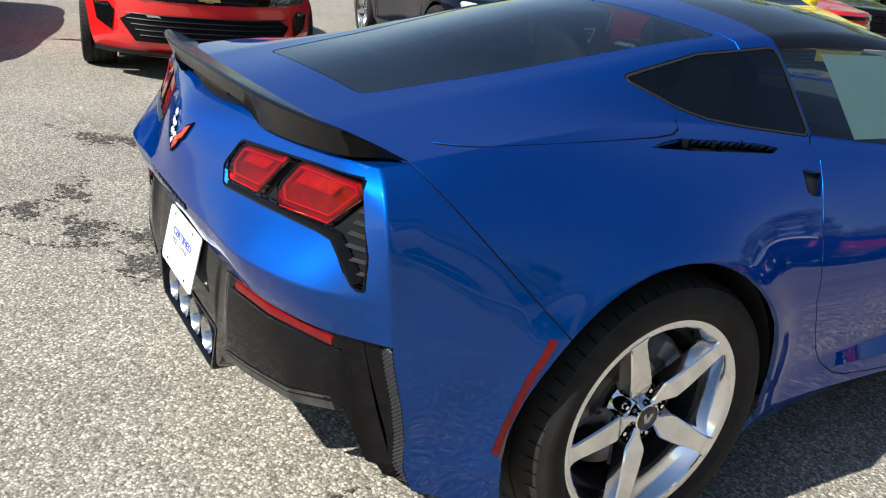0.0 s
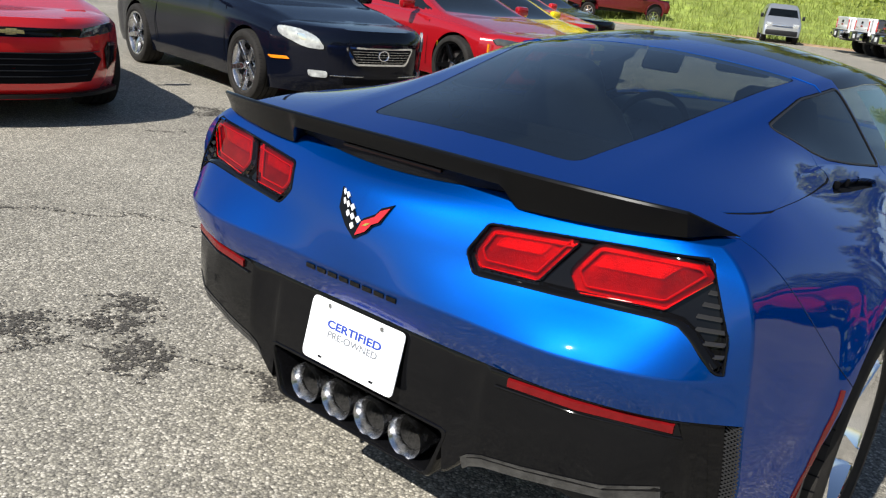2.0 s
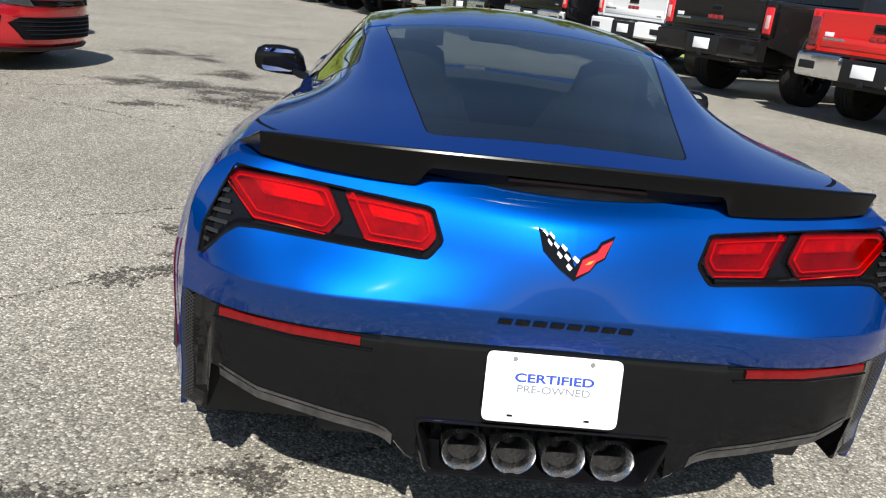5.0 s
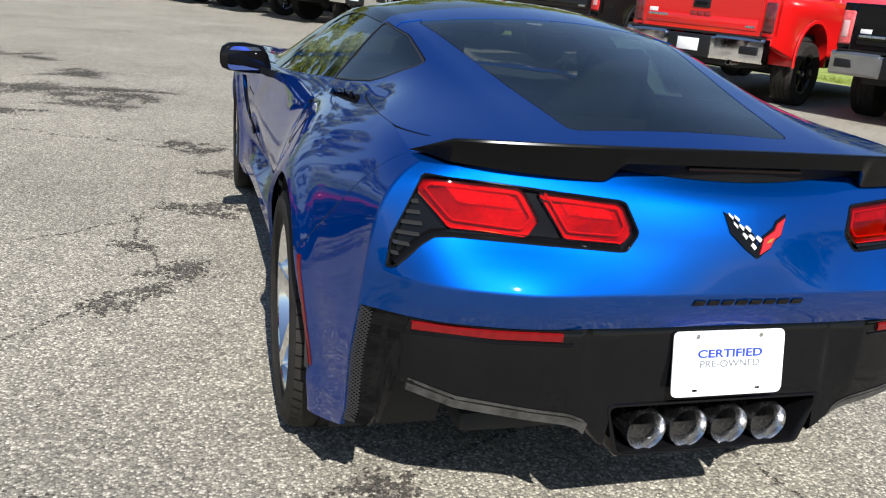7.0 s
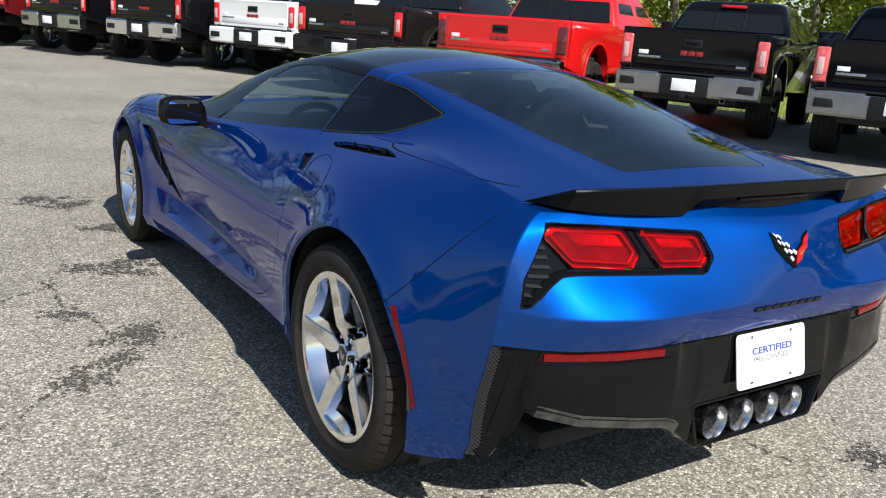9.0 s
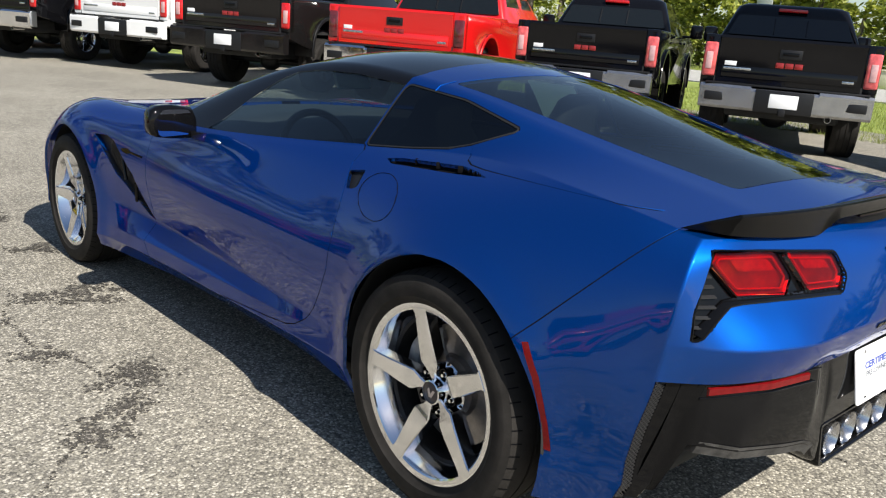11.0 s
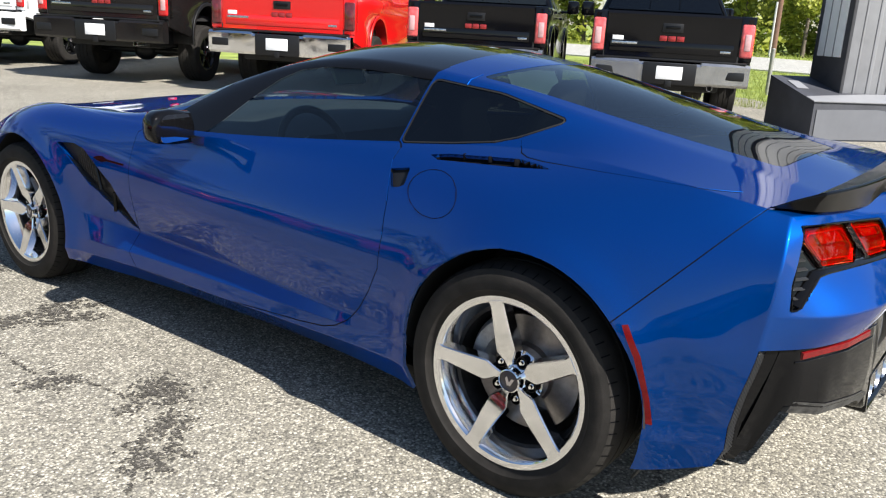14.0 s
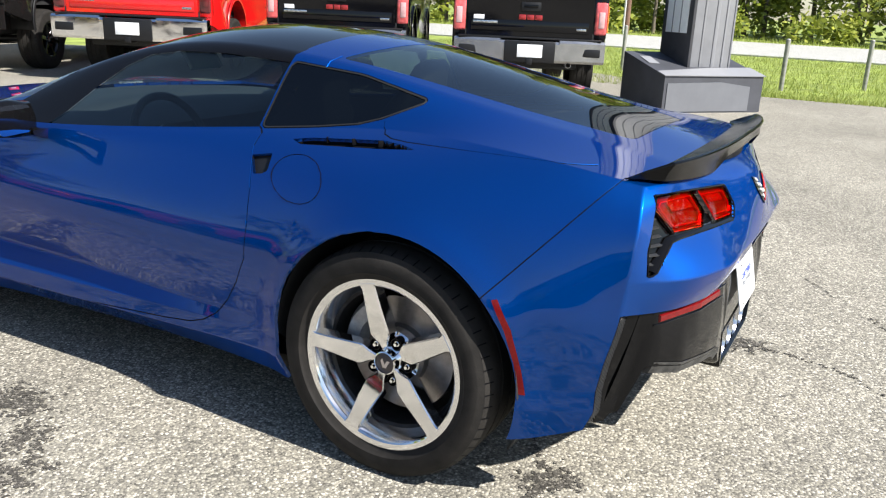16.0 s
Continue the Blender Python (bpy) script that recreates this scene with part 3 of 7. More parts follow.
YS = lambda a, b, n: np.linspace(a, b, n)
door_glass = [(y, float(spline(BELT_Z, y)) + 0.006) for y in YS(0.592, 1.47, 8)] + [(1.416, 0.892), (1.338, 0.979), (1.256, 1.055), (1.177, 1.095), (1.055, 1.114), (0.848, 1.119), (0.592, 1.108)]
quarter_glass = rounded([(0.582, 0.920), (0.40, 0.938), (0.27, 0.956), (0.20, 0.977), (0.088, 1.030), (0.33, 1.086), (0.582, 1.110)], 0.02)
pillar = [(0.592, 0.90)] + [(y, float(spline(BELT_Z, y)) + 0.006) for y in YS(0.592, 1.62, 9)] + [(1.72, 0.87), (2.05, 0.90), (1.9, 1.3), (0.592, 1.3)]
hatch_glass = rounded([(-0.01, -0.492), (0.297, -0.482), (0.44, 0.448), (0.22, 0.415), (-0.01, 0.40)], 0.03)
windscreen = rounded([(-0.01, 1.36), (0.44, 1.30), (0.53, 1.40), (0.68, 1.86), (0.4, 2.08), (-0.01, 2.15)], 0.03)
roof_panel = [(-0.01, 0.602), (0.40, 0.598), (0.6, 0.592), (0.62, 1.30), (-0.01, 1.36)]
door = [(0.567, 0.903), (0.566, 0.864), (0.542, 0.819), (0.517, 0.757), (0.497, 0.661), (0.496, 0.556), (0.538, 0.471), (0.589, 0.398), (0.644, 0.34), (0.698, 0.306), (0.757, 0.287), (0.874, 0.274), (1.28, 0.25), (1.627, 0.238),
        (1.836, 0.243), (1.869, 0.282), (1.885, 0.302), (1.888, 0.392), (1.871, 0.507), (1.86, 0.604), (1.863, 0.66), (1.86, 0.734), (1.85, 0.80), (1.80, 0.828)] + [(y, float(spline(BELT_Z, y)) + 0.0055) for y in YS(1.62, 0.592, 8)]
fuel_door = [(0.346 - 0.092 * math.cos(a) + 0.046 * math.sin(a), 0.807 + 0.016 * math.cos(a) + 0.059 * math.sin(a)) for a in np.linspace(0, 2 * math.pi, 37)[:-1]]
shoulder_vent = rounded([(0.44, 0.90), (0.40, 0.891), (0.128, 0.908), (0.015, 0.918), (0.064, 0.924), (0.131, 0.927), (0.376, 0.910)], 0.008)
handle_pocket = rounded([(0.553, 0.846), (0.478, 0.859), (0.468, 0.814), (0.485, 0.802), (0.52, 0.797)], 0.008)
gill = [(2.369, 0.699), (2.251, 0.708), (2.18, 0.694), (2.093, 0.64), (1.992, 0.572), (1.934, 0.471), (1.884, 0.388), (1.92, 0.398), (2.006, 0.464), (2.084, 0.521), (2.147, 0.548), (2.242, 0.619)]
bumper_seam = [(-0.2875, 0.5925), (-0.4585, 0.7845), (-0.5735, 0.9165), (-0.5762, 0.9145), (-0.4612, 0.7825), (-0.2902, 0.5905)]
side_marker = rounded([(-0.329, 0.607), (-0.344, 0.609), (-0.385, 0.534), (-0.415, 0.429), (-0.428, 0.359), (-0.411, 0.358), (-0.397, 0.442), (-0.369, 0.531)], 0.005)
crease = [(0.187, 0.970), (0.178, 0.954), (0.155, 0.940), (0.12, 0.933), (0.06, 0.931), (-0.21, 0.935), (-0.38, 0.936), (-0.49, 0.931)]
thin = lambda y: 0.0013 if y > -0.1 else 0.0006
crease_seam = [(y, z + thin(y)) for y, z in crease] + [(y, z - thin(y)) for y, z in crease[::-1]]
screen_side = [(1.75, 0.86), (1.706, 0.885), (1.582, 0.968), (1.421, 1.064), (1.306, 1.127), (1.25, 1.16), (1.36, 1.3), (2.2, 1.3), (2.2, 0.9), (1.95, 0.862)]
lamp = rounded([(0.690, 0.889), (0.279, 0.861), (0.253, 0.800), (0.281, 0.763), (0.648, 0.773), (0.682, 0.764), (0.740, 0.699), (0.757, 0.695), (0.749, 0.76)], 0.012)
lens_outer = rounded([(0.683, 0.882), (0.492, 0.872), (0.459, 0.815), (0.488, 0.778), (0.640, 0.789), (0.703, 0.858)], 0.012)
lens_inner = rounded([(0.462, 0.868), (0.286, 0.856), (0.268, 0.808), (0.291, 0.778), (0.408, 0.780)], 0.012)
reflex_outer = rounded([(0.648, 0.868), (0.515, 0.858), (0.497, 0.832), (0.62, 0.838)], 0.006)
reflex_inner = rounded([(0.412, 0.850), (0.318, 0.844), (0.305, 0.824), (0.398, 0.828)], 0.006)



def take(key, poly, axes, keep, seam=0.0):
    """Set the faces inside an outline apart as a panel of their own, with a dark seam round it."""
    if seam:
        for f in poly_cut(bm, grown(poly, seam), axes, keep):
            if f[PID] == 0:
                f[PID] = PANELS.setdefault("seam", len(PANELS) + 1)
    for f in poly_cut(bm, poly, axes, keep):
        if f[PID] in {0, *(PANELS.get(k, -1) for k in ("seam", "pillar", "door", "lamp", "lens", "lens_in", "quarter_trim"))}:
            f[PID] = PANELS.setdefault(key, len(PANELS) + 1)


PID = bm.faces.layers.int.new("panel")
PANELS = {}
take("pillar", pillar, (1, 2), lambda c: c.x > 0.42 and c.z > 0.82)
take("windscreen", screen_side, (1, 2), lambda c: c.x > 0.42 and c.z > 0.84)
take("door_glass", door_glass, (1, 2), side)
take("roof_panel", roof_panel, (0, 1), lambda c: c.z > 1.05)
take("windscreen", windscreen, (0, 1), lambda c: c.z > 0.87)
take("quarter_trim", grown(quarter_glass, 0.0035), (1, 2), side, 0.0025)
take("quarter_glass", quarter_glass, (1, 2), side)
take("hatch_glass", hatch_glass, (0, 1), top, 0.004)
take("door", door, (1, 2), side, 0.004)
take("gill", gill, (1, 2), side)
take("shoulder_vent", shoulder_vent, (1, 2), side)
take("handle_pocket", handle_pocket, (1, 2), side)
take("bumper_seam", bumper_seam, (1, 2), side)
take("crease_seam", crease_seam, (1, 2), side)
take("side_marker", side_marker, (1, 2), side)
take("lamp", lamp, (0, 2), rear)
take("lens", lens_outer, (0, 2), rear)
take("lens_in", lens_inner, (0, 2), rear)
take("reflex", reflex_outer, (0, 2), rear)
take("reflex_in", reflex_inner, (0, 2), rear)
bm.normal_update()
NORMALS = {v: v.normal.copy() for v in bm.verts}


def skin(keys, flip=False, push=0.0, rim=0.0):
    """A mesh of the named panels (right half, or mirrored), pushed inwards, with turned-in edges."""
    ids = {PANELS.get(k, -1) if k else 0 for k in keys}
    out, made, normals = bmesh.new(), {}, []
    s = -1 if flip else 1
    for f in bm.faces:
        if f[PID] not in ids:
            continue
        vs = []
        for v in f.verts:
            if v not in made:
                n = NORMALS[v]
                c = v.co - n * push
                made[v] = out.verts.new((s * c.x, c.y, c.z))
                normals.append(Vector((s * n.x, n.y, n.z)))
            vs.append(made[v])
        try:
            out.faces.new(vs[::-1] if flip else vs)
        except ValueError:
            pass
    if rim:
        back = {m: v for v, m in made.items()}
        edges = [e for e in out.edges if len(e.link_faces) == 1 and min(v.co.x * s for v in e.verts) > 0.001]
        twin = {}
        for e in edges:
            f = e.link_faces[0]
            for v in e.verts:
                if v not in twin:
                    n = NORMALS[back[v]]
                    twin[v] = out.verts.new((v.co.x - s * n.x * rim, v.co.y - n.y * rim, v.co.z - n.z * rim))
                    normals.append(Vector((s * n.x, n.y, n.z)))
        for e in edges:
            f = e.link_faces[0]
            a, b = e.verts
            lo = [l.vert for l in f.loops]
            i = lo.index(a)
            if lo[(i + 1) % len(lo)] != b:
                a, b = b, a
            out.faces.new((b, a, twin[a], twin[b]))
    return out, normals


def skin_part(name, keys, material, parent, halves=(False, True), push=0.0, rim=0.0, label=""):
    """One object from one or both halves, with the normals of the whole skin."""
    verts, faces, norms = [], [], []
    for flip in halves:
        b, n = skin(keys, flip, push, rim)
        b.verts.index_update()
        k = len(verts)
        verts += [v.co.to_tuple() for v in b.verts]
        faces += [[v.index + k for v in f.verts] for f in b.faces]
        norms += n
        b.free()
    me = bpy.data.meshes.new(name)
    me.from_pydata(verts, [], faces)
    me.materials.append(material)
    me.shade_smooth()
    me.normals_split_custom_set_from_vertices(norms)
    ob = new(name, me)
    ob.parent = parent
    if label:
        ob["label"] = label
    return ob


for v_index, v in enumerate(bm.verts):
    v.index = v_index
skin_part("body", [""], BLUE, sports_car, rim=0.012)
skin_part("roof_panel", ["pillar", "roof_panel"], GLOSS_BLACK, sports_car, label="gloss black roof panel and pillars")
skin_part("windscreen", ["windscreen"], GLASS_CLEAR, sports_car)
skin_part("rear_hatch_glass", ["hatch_glass"], GLASS_HATCH, sports_car, push=0.001, label="dark tinted hatch glass")
skin_part("panel_seam", ["seam", "bumper_seam", "crease_seam"], GAP, sports_car, push=0.0015)
for flip in (False, True):
    h = (flip,)
    d = skin_part("door", ["door"], BLUE, sports_car, h, rim=0.012)
    skin_part("side_window", ["door_glass"], GLASS_MID, d, h, push=0.003, label="tinted side window")
    skin_part("quarter_window", ["quarter_glass"], GLASS_DARK, sports_car, h, push=0.002, label="dark quarter window")
    skin_part("quarter_trim", ["quarter_trim"], WINDOW_TRIM, sports_car, h, push=-0.001, rim=0.004, label="dark grey window surround")
    skin_part("fender_vent", ["gill"], SATIN_BLACK, sports_car, h, push=0.02, rim=-0.02, label="black slanted fender vent")
    skin_part("shoulder_vent", ["shoulder_vent"], GAP, sports_car, h, push=0.02, rim=-0.02, label="black shoulder intake")
    skin_part("handle_pocket", ["handle_pocket"], SATIN_BLACK, sports_car, h, push=0.012, rim=-0.012)
    skin_part("side_marker", ["side_marker"], MARKER_RED, sports_car, h, push=-0.002, rim=0.004, label="red side reflector")
    tail_lamp = skin_part("tail_lamp", ["lamp"], GLOSS_BLACK, sports_car, h, push=0.014, rim=-0.014, label="gloss black bezel with two red lenses")
    for key, more in (("lens", "reflex"), ("lens_in", "reflex_in")):
        skin_part("lens", [key, more], RED_GLASS, tail_lamp, h, push=0.002, rim=0.016)
        skin_part("reflector_bowl", [key], RED_LENS, tail_lamp, h, push=0.013, rim=-0.006)
        skin_part("reflex", [more], RED_BRIGHT, tail_lamp, h, push=0.008, rim=0.004)
bm.free()

# ---- rear end of the sports car ----
def smooth01(t):
    t = min(1.0, max(0.0, t))
    return t * t * (3 - 2 * t)


def spoiler_section(x):
    a = abs(x)
    f = Vector((x, -0.60 - 0.045 * (1 - (a / 0.7) ** 2), 0.916 + 0.018 * (1 - (a / 0.7) ** 2)))
    t = Vector((x, -0.755 + 0.09 * (a / 0.7) ** 3, 0.974 - 0.012 * (a / 0.7) ** 2))
    outer = Vector((x, -0.730 + 0.085 * (a / 0.7) ** 3, 0.895 + 0.024 * max(0.0, (a - 0.33) / 0.37) ** 1.4))
    inner = Vector((x, -0.748, 0.938))
    b = inner.lerp(outer, smooth01((a - 0.29) / 0.035))
    k = smooth01((0.702 - a) / 0.075)
    mid = (f + t) / 2 - Vector((0, 0, 0.008))
    lip = t + Vector((0, 0.0, -0.004)) + Vector((0, -0.002, 0))
    under = Vector((x, f.y + 0.01, f.z - 0.012))
    tip = Vector((x, -0.578 - 0.03 * (0.702 - a), 0.918))
    return [tip + (p - tip) * (0.02 + 0.98 * k) for p in (f, mid, t + Vector((0, 0.006, 0.001)), t, lip, b.lerp(lip, 0.5) + Vector((0, 0.003, 0)), b, b + Vector((0, 0.01, -0.002)), under)]


b = bmesh.new()
xs = sorted(set(np.round(np.concatenate([np.linspace(-0.70, 0.70, 45), [s * v for s in (-1, 1) for v in (0.285, 0.29, 0.30, 0.31, 0.32, 0.327, 0.335)]]), 4)))
loft(b, [spoiler_section(x) for x in xs], closed=True, cap=True)
bmesh.ops.recalc_face_normals(b, faces=b.faces)
part("spoiler", b, mat("satin black spoiler", (0.003, 0.003, 0.0033), 0.2, 0, 0.0, 0.15, rough_vary=0.06, scale=5), sports_car, "black raised rear spoiler", sharp=28)
# recess with the high brake lamp under the blade
b = bmesh.new()
rows = []
for x in np.linspace(-0.315, 0.315, 27):
    zb = 0.902 + 0.016 * (abs(x) / 0.3) ** 2
    low, high = Vector((x, min(fascia_y(x, zb), -0.70) - 0.004, zb)), Vector((x, -0.740, 0.950))
    rows.append([low + Vector((0, 0.03, -0.002)), low, low.lerp(high, 0.4) + Vector((0, 0.004, 0)), low.lerp(high, 0.75) + Vector((0, 0.002, 0)), high])
loft(b, rows)
bmesh.ops.solidify(b, geom=b.faces[:], thickness=0.004)
part("spoiler_recess", b, SATIN_BLACK, sports_car)
b = bmesh.new()
box(b, (0.28, 0.010, 0.008), (0, -0.7335, 0.928), 0.002)
part("high_brake_lamp", b, mat("dark red lens", (0.008, 0.003, 0.003), 0.3, 0, 0.0, 0.2), sports_car)

BUMPER_LOW = [(0.0, 0.418), (0.262, 0.418), (0.272, 0.318), (0.292, 0.330), (0.325, 0.374), (0.36, 0.389), (0.45, 0.402), (0.60, 0.424), (0.69, 0.444), (0.714, 0.446), (0.722, 0.314), (0.745, 0.300)]
BUMPER_TOP_Y = [(0.0, -0.785), (0.325, -0.787), (0.355, -0.797), (0.40, -0.790), (0.54, -0.765), (0.70, -0.703), (0.745, -0.668)]
BUMPER_LOW_Y = [(0.0, -0.80), (0.325, -0.802), (0.36, -0.80), (0.45, -0.79), (0.61, -0.758), (0.69, -0.712), (0.714, -0.690), (0.724, -0.626), (0.745, -0.594)]
b = bmesh.new()
xs = sorted({*np.round(np.linspace(0, 0.745, 40), 4), 0.262, 0.272, 0.325, 0.34, 0.355, 0.69, 0.70, 0.714, 0.722, 0.735})
for s in (-1, 1):
    rows = []
    for x in xs:
        zb = float(np.interp(x, *zip(*BUMPER_LOW)))
        yt, yl = float(np.interp(x, *zip(*BUMPER_TOP_Y))), float(np.interp(x, *zip(*BUMPER_LOW_Y)))
        lean = lambda z: x + 0.030 * max(0.0, (x - 0.70) / 0.045) * (0.60 - z) / 0.30
        row = [(s * x, yt + 0.03, 0.604), (s * x, yt + 0.004, 0.602), (s * x, yt, 0.596)]
        for k in np.linspace(0.12, 0.97, 7):
            z = 0.596 + (zb - 0.596) * k
            row.append((s * lean(z), yt + (yl - yt) * k - 0.006 * math.sin(k * 3.14), z))
        row += [(s * lean(zb), yl + 0.006, zb), (s * lean(zb), yl + 0.03, zb - 0.004), (s * lean(zb), yl + (0.30 if x < 0.70 else 0.13), zb + 0.01)]
        rows.append(row)
    loft(b, rows)
bmesh.ops.remove_doubles(b, verts=b.verts, dist=0.0005)
bmesh.ops.recalc_face_normals(b, faces=b.faces)
rear_bumper = part("rear_bumper", b, GLOSS_BLACK, sports_car, "gloss black lower rear bumper", sharp=30)
# scuffed lower lip
DUSTY = mat("dusty black plastic", (0.045, 0.043, 0.040), 0.7, vary=0.7, scale=28, bump=0.2, bump_scale=200)
for s in (-1, 1):
    b = bmesh.new()
    loft(b, [[(s * x, float(np.interp(x, *zip(*BUMPER_LOW_Y))) + dy, float(np.interp(x, *zip(*BUMPER_LOW))) + dz) for dy, dz in ((-0.0035, 0.016), (0.010, -0.018), (0.04, -0.020), (0.05, -0.004))] for x in np.linspace(0.318, 0.698, 26)], closed=True, cap=True)
    bmesh.ops.recalc_face_normals(b, faces=b.faces)
    part("lower_lip", b, DUSTY, rear_bumper)
for s in (-1, 1):
    # slim reflector in the bumper
    b = bmesh.new()
    pts = []
    for x in np.linspace(0.40, 0.70, 12):
        y = float(np.interp(x, *zip(*BUMPER_TOP_Y))) - 0.008
        z = 0.578 + (x - 0.40) * 0.002
        pts.append([(s * x, y + 0.006, z + 0.012), (s * x, y, z + 0.009), (s * x, y, z - 0.006), (s * x, y + 0.006, z - 0.010)])
    loft(b, pts, closed=True, cap=True)
    bmesh.ops.recalc_face_normals(b, faces=b.faces)
    part("bumper_reflector", b, MARKER_RED, sports_car, "slim red reflector")
    for dz, x0, x1 in ((0.018, 0.36, 0.72), (-0.013, 0.375, 0.715)):
        b = bmesh.new()
        pipe(b, [(s * x, float(np.interp(x, *zip(*BUMPER_TOP_Y))) - 0.007, 0.578 + dz) for x in np.linspace(x0, x1, 14)], 0.002, 6)
        part("bumper_trim", b, GLOSS_BLACK, rear_bumper)
    # mesh vent at the corner
    b = bmesh.new()
    zs = np.linspace(0.60, 0.292, 16)
    lane = [(tail_edge(z)[0], tail_edge(z)[1], z) for z in zs]
    loft(b, [[(s * (x - 0.004), y + 0.008, z), (s * (x - 0.036), y - 0.002, z)] for x, y, z in lane])
    vent = part("corner_vent", b, GAP, sports_car, "black honeycomb corner vent")
    b = bmesh.new()
    loft(b, [[(s * (x - w), y + 0.06, z), (s * (x - w), y - d, z), (s * (x - w + 0.008), y - d - 0.001, z), (s * (x - 0.036), y - 0.015, z), (s * (x - 0.031), y - 0.011, z), (s * (x - 0.032), y + 0.05, z)] for (x, y, z), w, d in zip(lane, np.interp(zs, (0.29, 0.45, 0.60), (0.062, 0.086, 0.098)), np.interp(zs, (0.29, 0.45, 0.60), (0.030, 0.055, 0.070)))], closed=True, cap=True)
    part("vent_frame", b, GLOSS_BLACK, vent)
    b = bmesh.new()
    n = 34
    for k in range(n):
        for dirn in (-1, 1):
            z0 = 0.598 - 0.306 * k / n
            z1 = min(0.60, max(0.292, z0 + dirn * 0.024))
            e0, e1 = tail_edge(z0), tail_edge(z1)
            p0, p1 = Vector((s * (e0[0] - 0.004), e0[1] - 0.001, z0)), Vector((s * (e1[0] - 0.031), e1[1] - 0.009, z1))
            pipe(b, [p0, p1], 0.0015, 4)
    part("vent_mesh", b, mat("grey vent mesh", (0.03, 0.03, 0.031), 0.4, 0.2), vent)
    # chamfered rim under the lamp and along its corner vent
    b = bmesh.new()
    path = [(0.296, 0.7645, 0.0, 1.0), (0.45, 0.769, 0.0, 1.0), (0.63, 0.7735, 0.0, 1.0), (0.668, 0.7705, 0.25, 0.95), (0.690, 0.756, 0.72, 0.68), (0.736, 0.706, 0.75, 0.65)]
    loft(b, [[(s * (x + dx * k), fascia_y(x + dx * k, z + dz * k) + d, z + dz * k) for k, d in ((-0.001, 0.012), (-0.001, -0.002), (0.002, -0.003), (0.012, 0.007), (0.012, 0.012))] for x, z, dx, dz in path], closed=True, cap=True)
    bmesh.ops.recalc_face_normals(b, faces=b.faces)
    part("lamp_rim", b, GLOSS_BLACK, sports_car)
    # slats beside the lamps
    for k in range(6):
        z = 0.724 + 0.021 * k
        x1 = float(np.interp(z, (0.70, 0.76, 0.89), (0.754, 0.745, 0.688))) - 0.005
        x0 = float(np.interp(z, (0.706, 0.775, 0.857), (0.742, 0.686, 0.700)))
        b = bmesh.new()
        loft(b, [[(s * x, fascia_y(x, z) + d, z + dz) for d, dz in ((0.008, -0.001), (0.008, 0.0015), (0.016, 0.005), (0.016, 0.003))] for x in (x0, (x0 + x1) / 2, x1)], closed=True, cap=True)
        bmesh.ops.recalc_face_normals(b, faces=b.faces)
        part("vent_slat", b, SLAT_GREY, sports_car)

# exhaust: framed opening with four tips
def ring(poly, y):
    return [(x, y, z) for x, z in poly]


outer = rounded([(-0.282, 0.424), (0.282, 0.424), (0.244, 0.288), (-0.244, 0.288)], 0.02)
inner = rounded([(-0.266, 0.411), (0.266, 0.411), (0.228, 0.300), (-0.228, 0.300)], 0.015)
b = bmesh.new()
loft(b, [ring(outer, -0.58), ring(outer, -0.798), ring(grown(outer, -0.004), -0.804), ring(grown(inner, 0.004), -0.804), ring(inner, -0.798), ring(inner, -0.70)], closed=True, cap=True)
bmesh.ops.recalc_face_normals(b, faces=b.faces)
part("exhaust_surround", b, GLOSS_BLACK, sports_car, "gloss black exhaust frame", sharp=40)
b = bmesh.new()
lathe(b, [(0.0360, -0.016), (0.0368, -0.010), (0.0458, 0.010), (0.0472, 0.012), (0.0482, 0.008), (0.0482, -0.002), (0.0465, -0.12)], pose(0, 0, 0, 90, 0, 0), 40)
TIP = finish(b, "exhaust_tip", STEEL, 40)
# the hollow bore's shade is put into its colour, mottled like perforations
b = bmesh.new()
lathe(b, [(0.0, -0.085), (0.0340, -0.085), (0.0360, -0.016)], pose(0, 0, 0, 90, 0, 0), 28)
DARK_BORE = finish(b, "exhaust_bore", mat("shade-dark perforated baffle", (0.05, 0.048, 0.045), 0.55, 0.5, vary=0.9, scale=170))
for k in range(4):
    t = share("exhaust_tip", TIP, sports_car, pose(-0.162 + 0.107 * k, -0.782, 0.345), "polished round exhaust tip")
    share("exhaust_bore", DARK_BORE, t)

# badge, letters, plate
def badge_z(z):
    return 0.763 + (z - 0.750) * 0.9


def on_tail(x, z, out=0.004):
    return Vector((x, fascia_y(x, z) - out, z))


def tail_patch(poly, out, material, name, parent, label="", thick=0.004):
    b = bmesh.new()
    near = [b.verts.new(on_tail(x, z, out)) for x, z in poly]
    far = [b.verts.new(on_tail(x, z, out - thick)) for x, z in poly]
    b.faces.new(near)
    for i in range(len(poly)):
        j = (i + 1) % len(poly)
        b.faces.new((near[i], near[j], far[j], far[i]))
    bmesh.ops.recalc_face_normals(b, faces=b.faces)
    return part(name, b, material, parent, label)


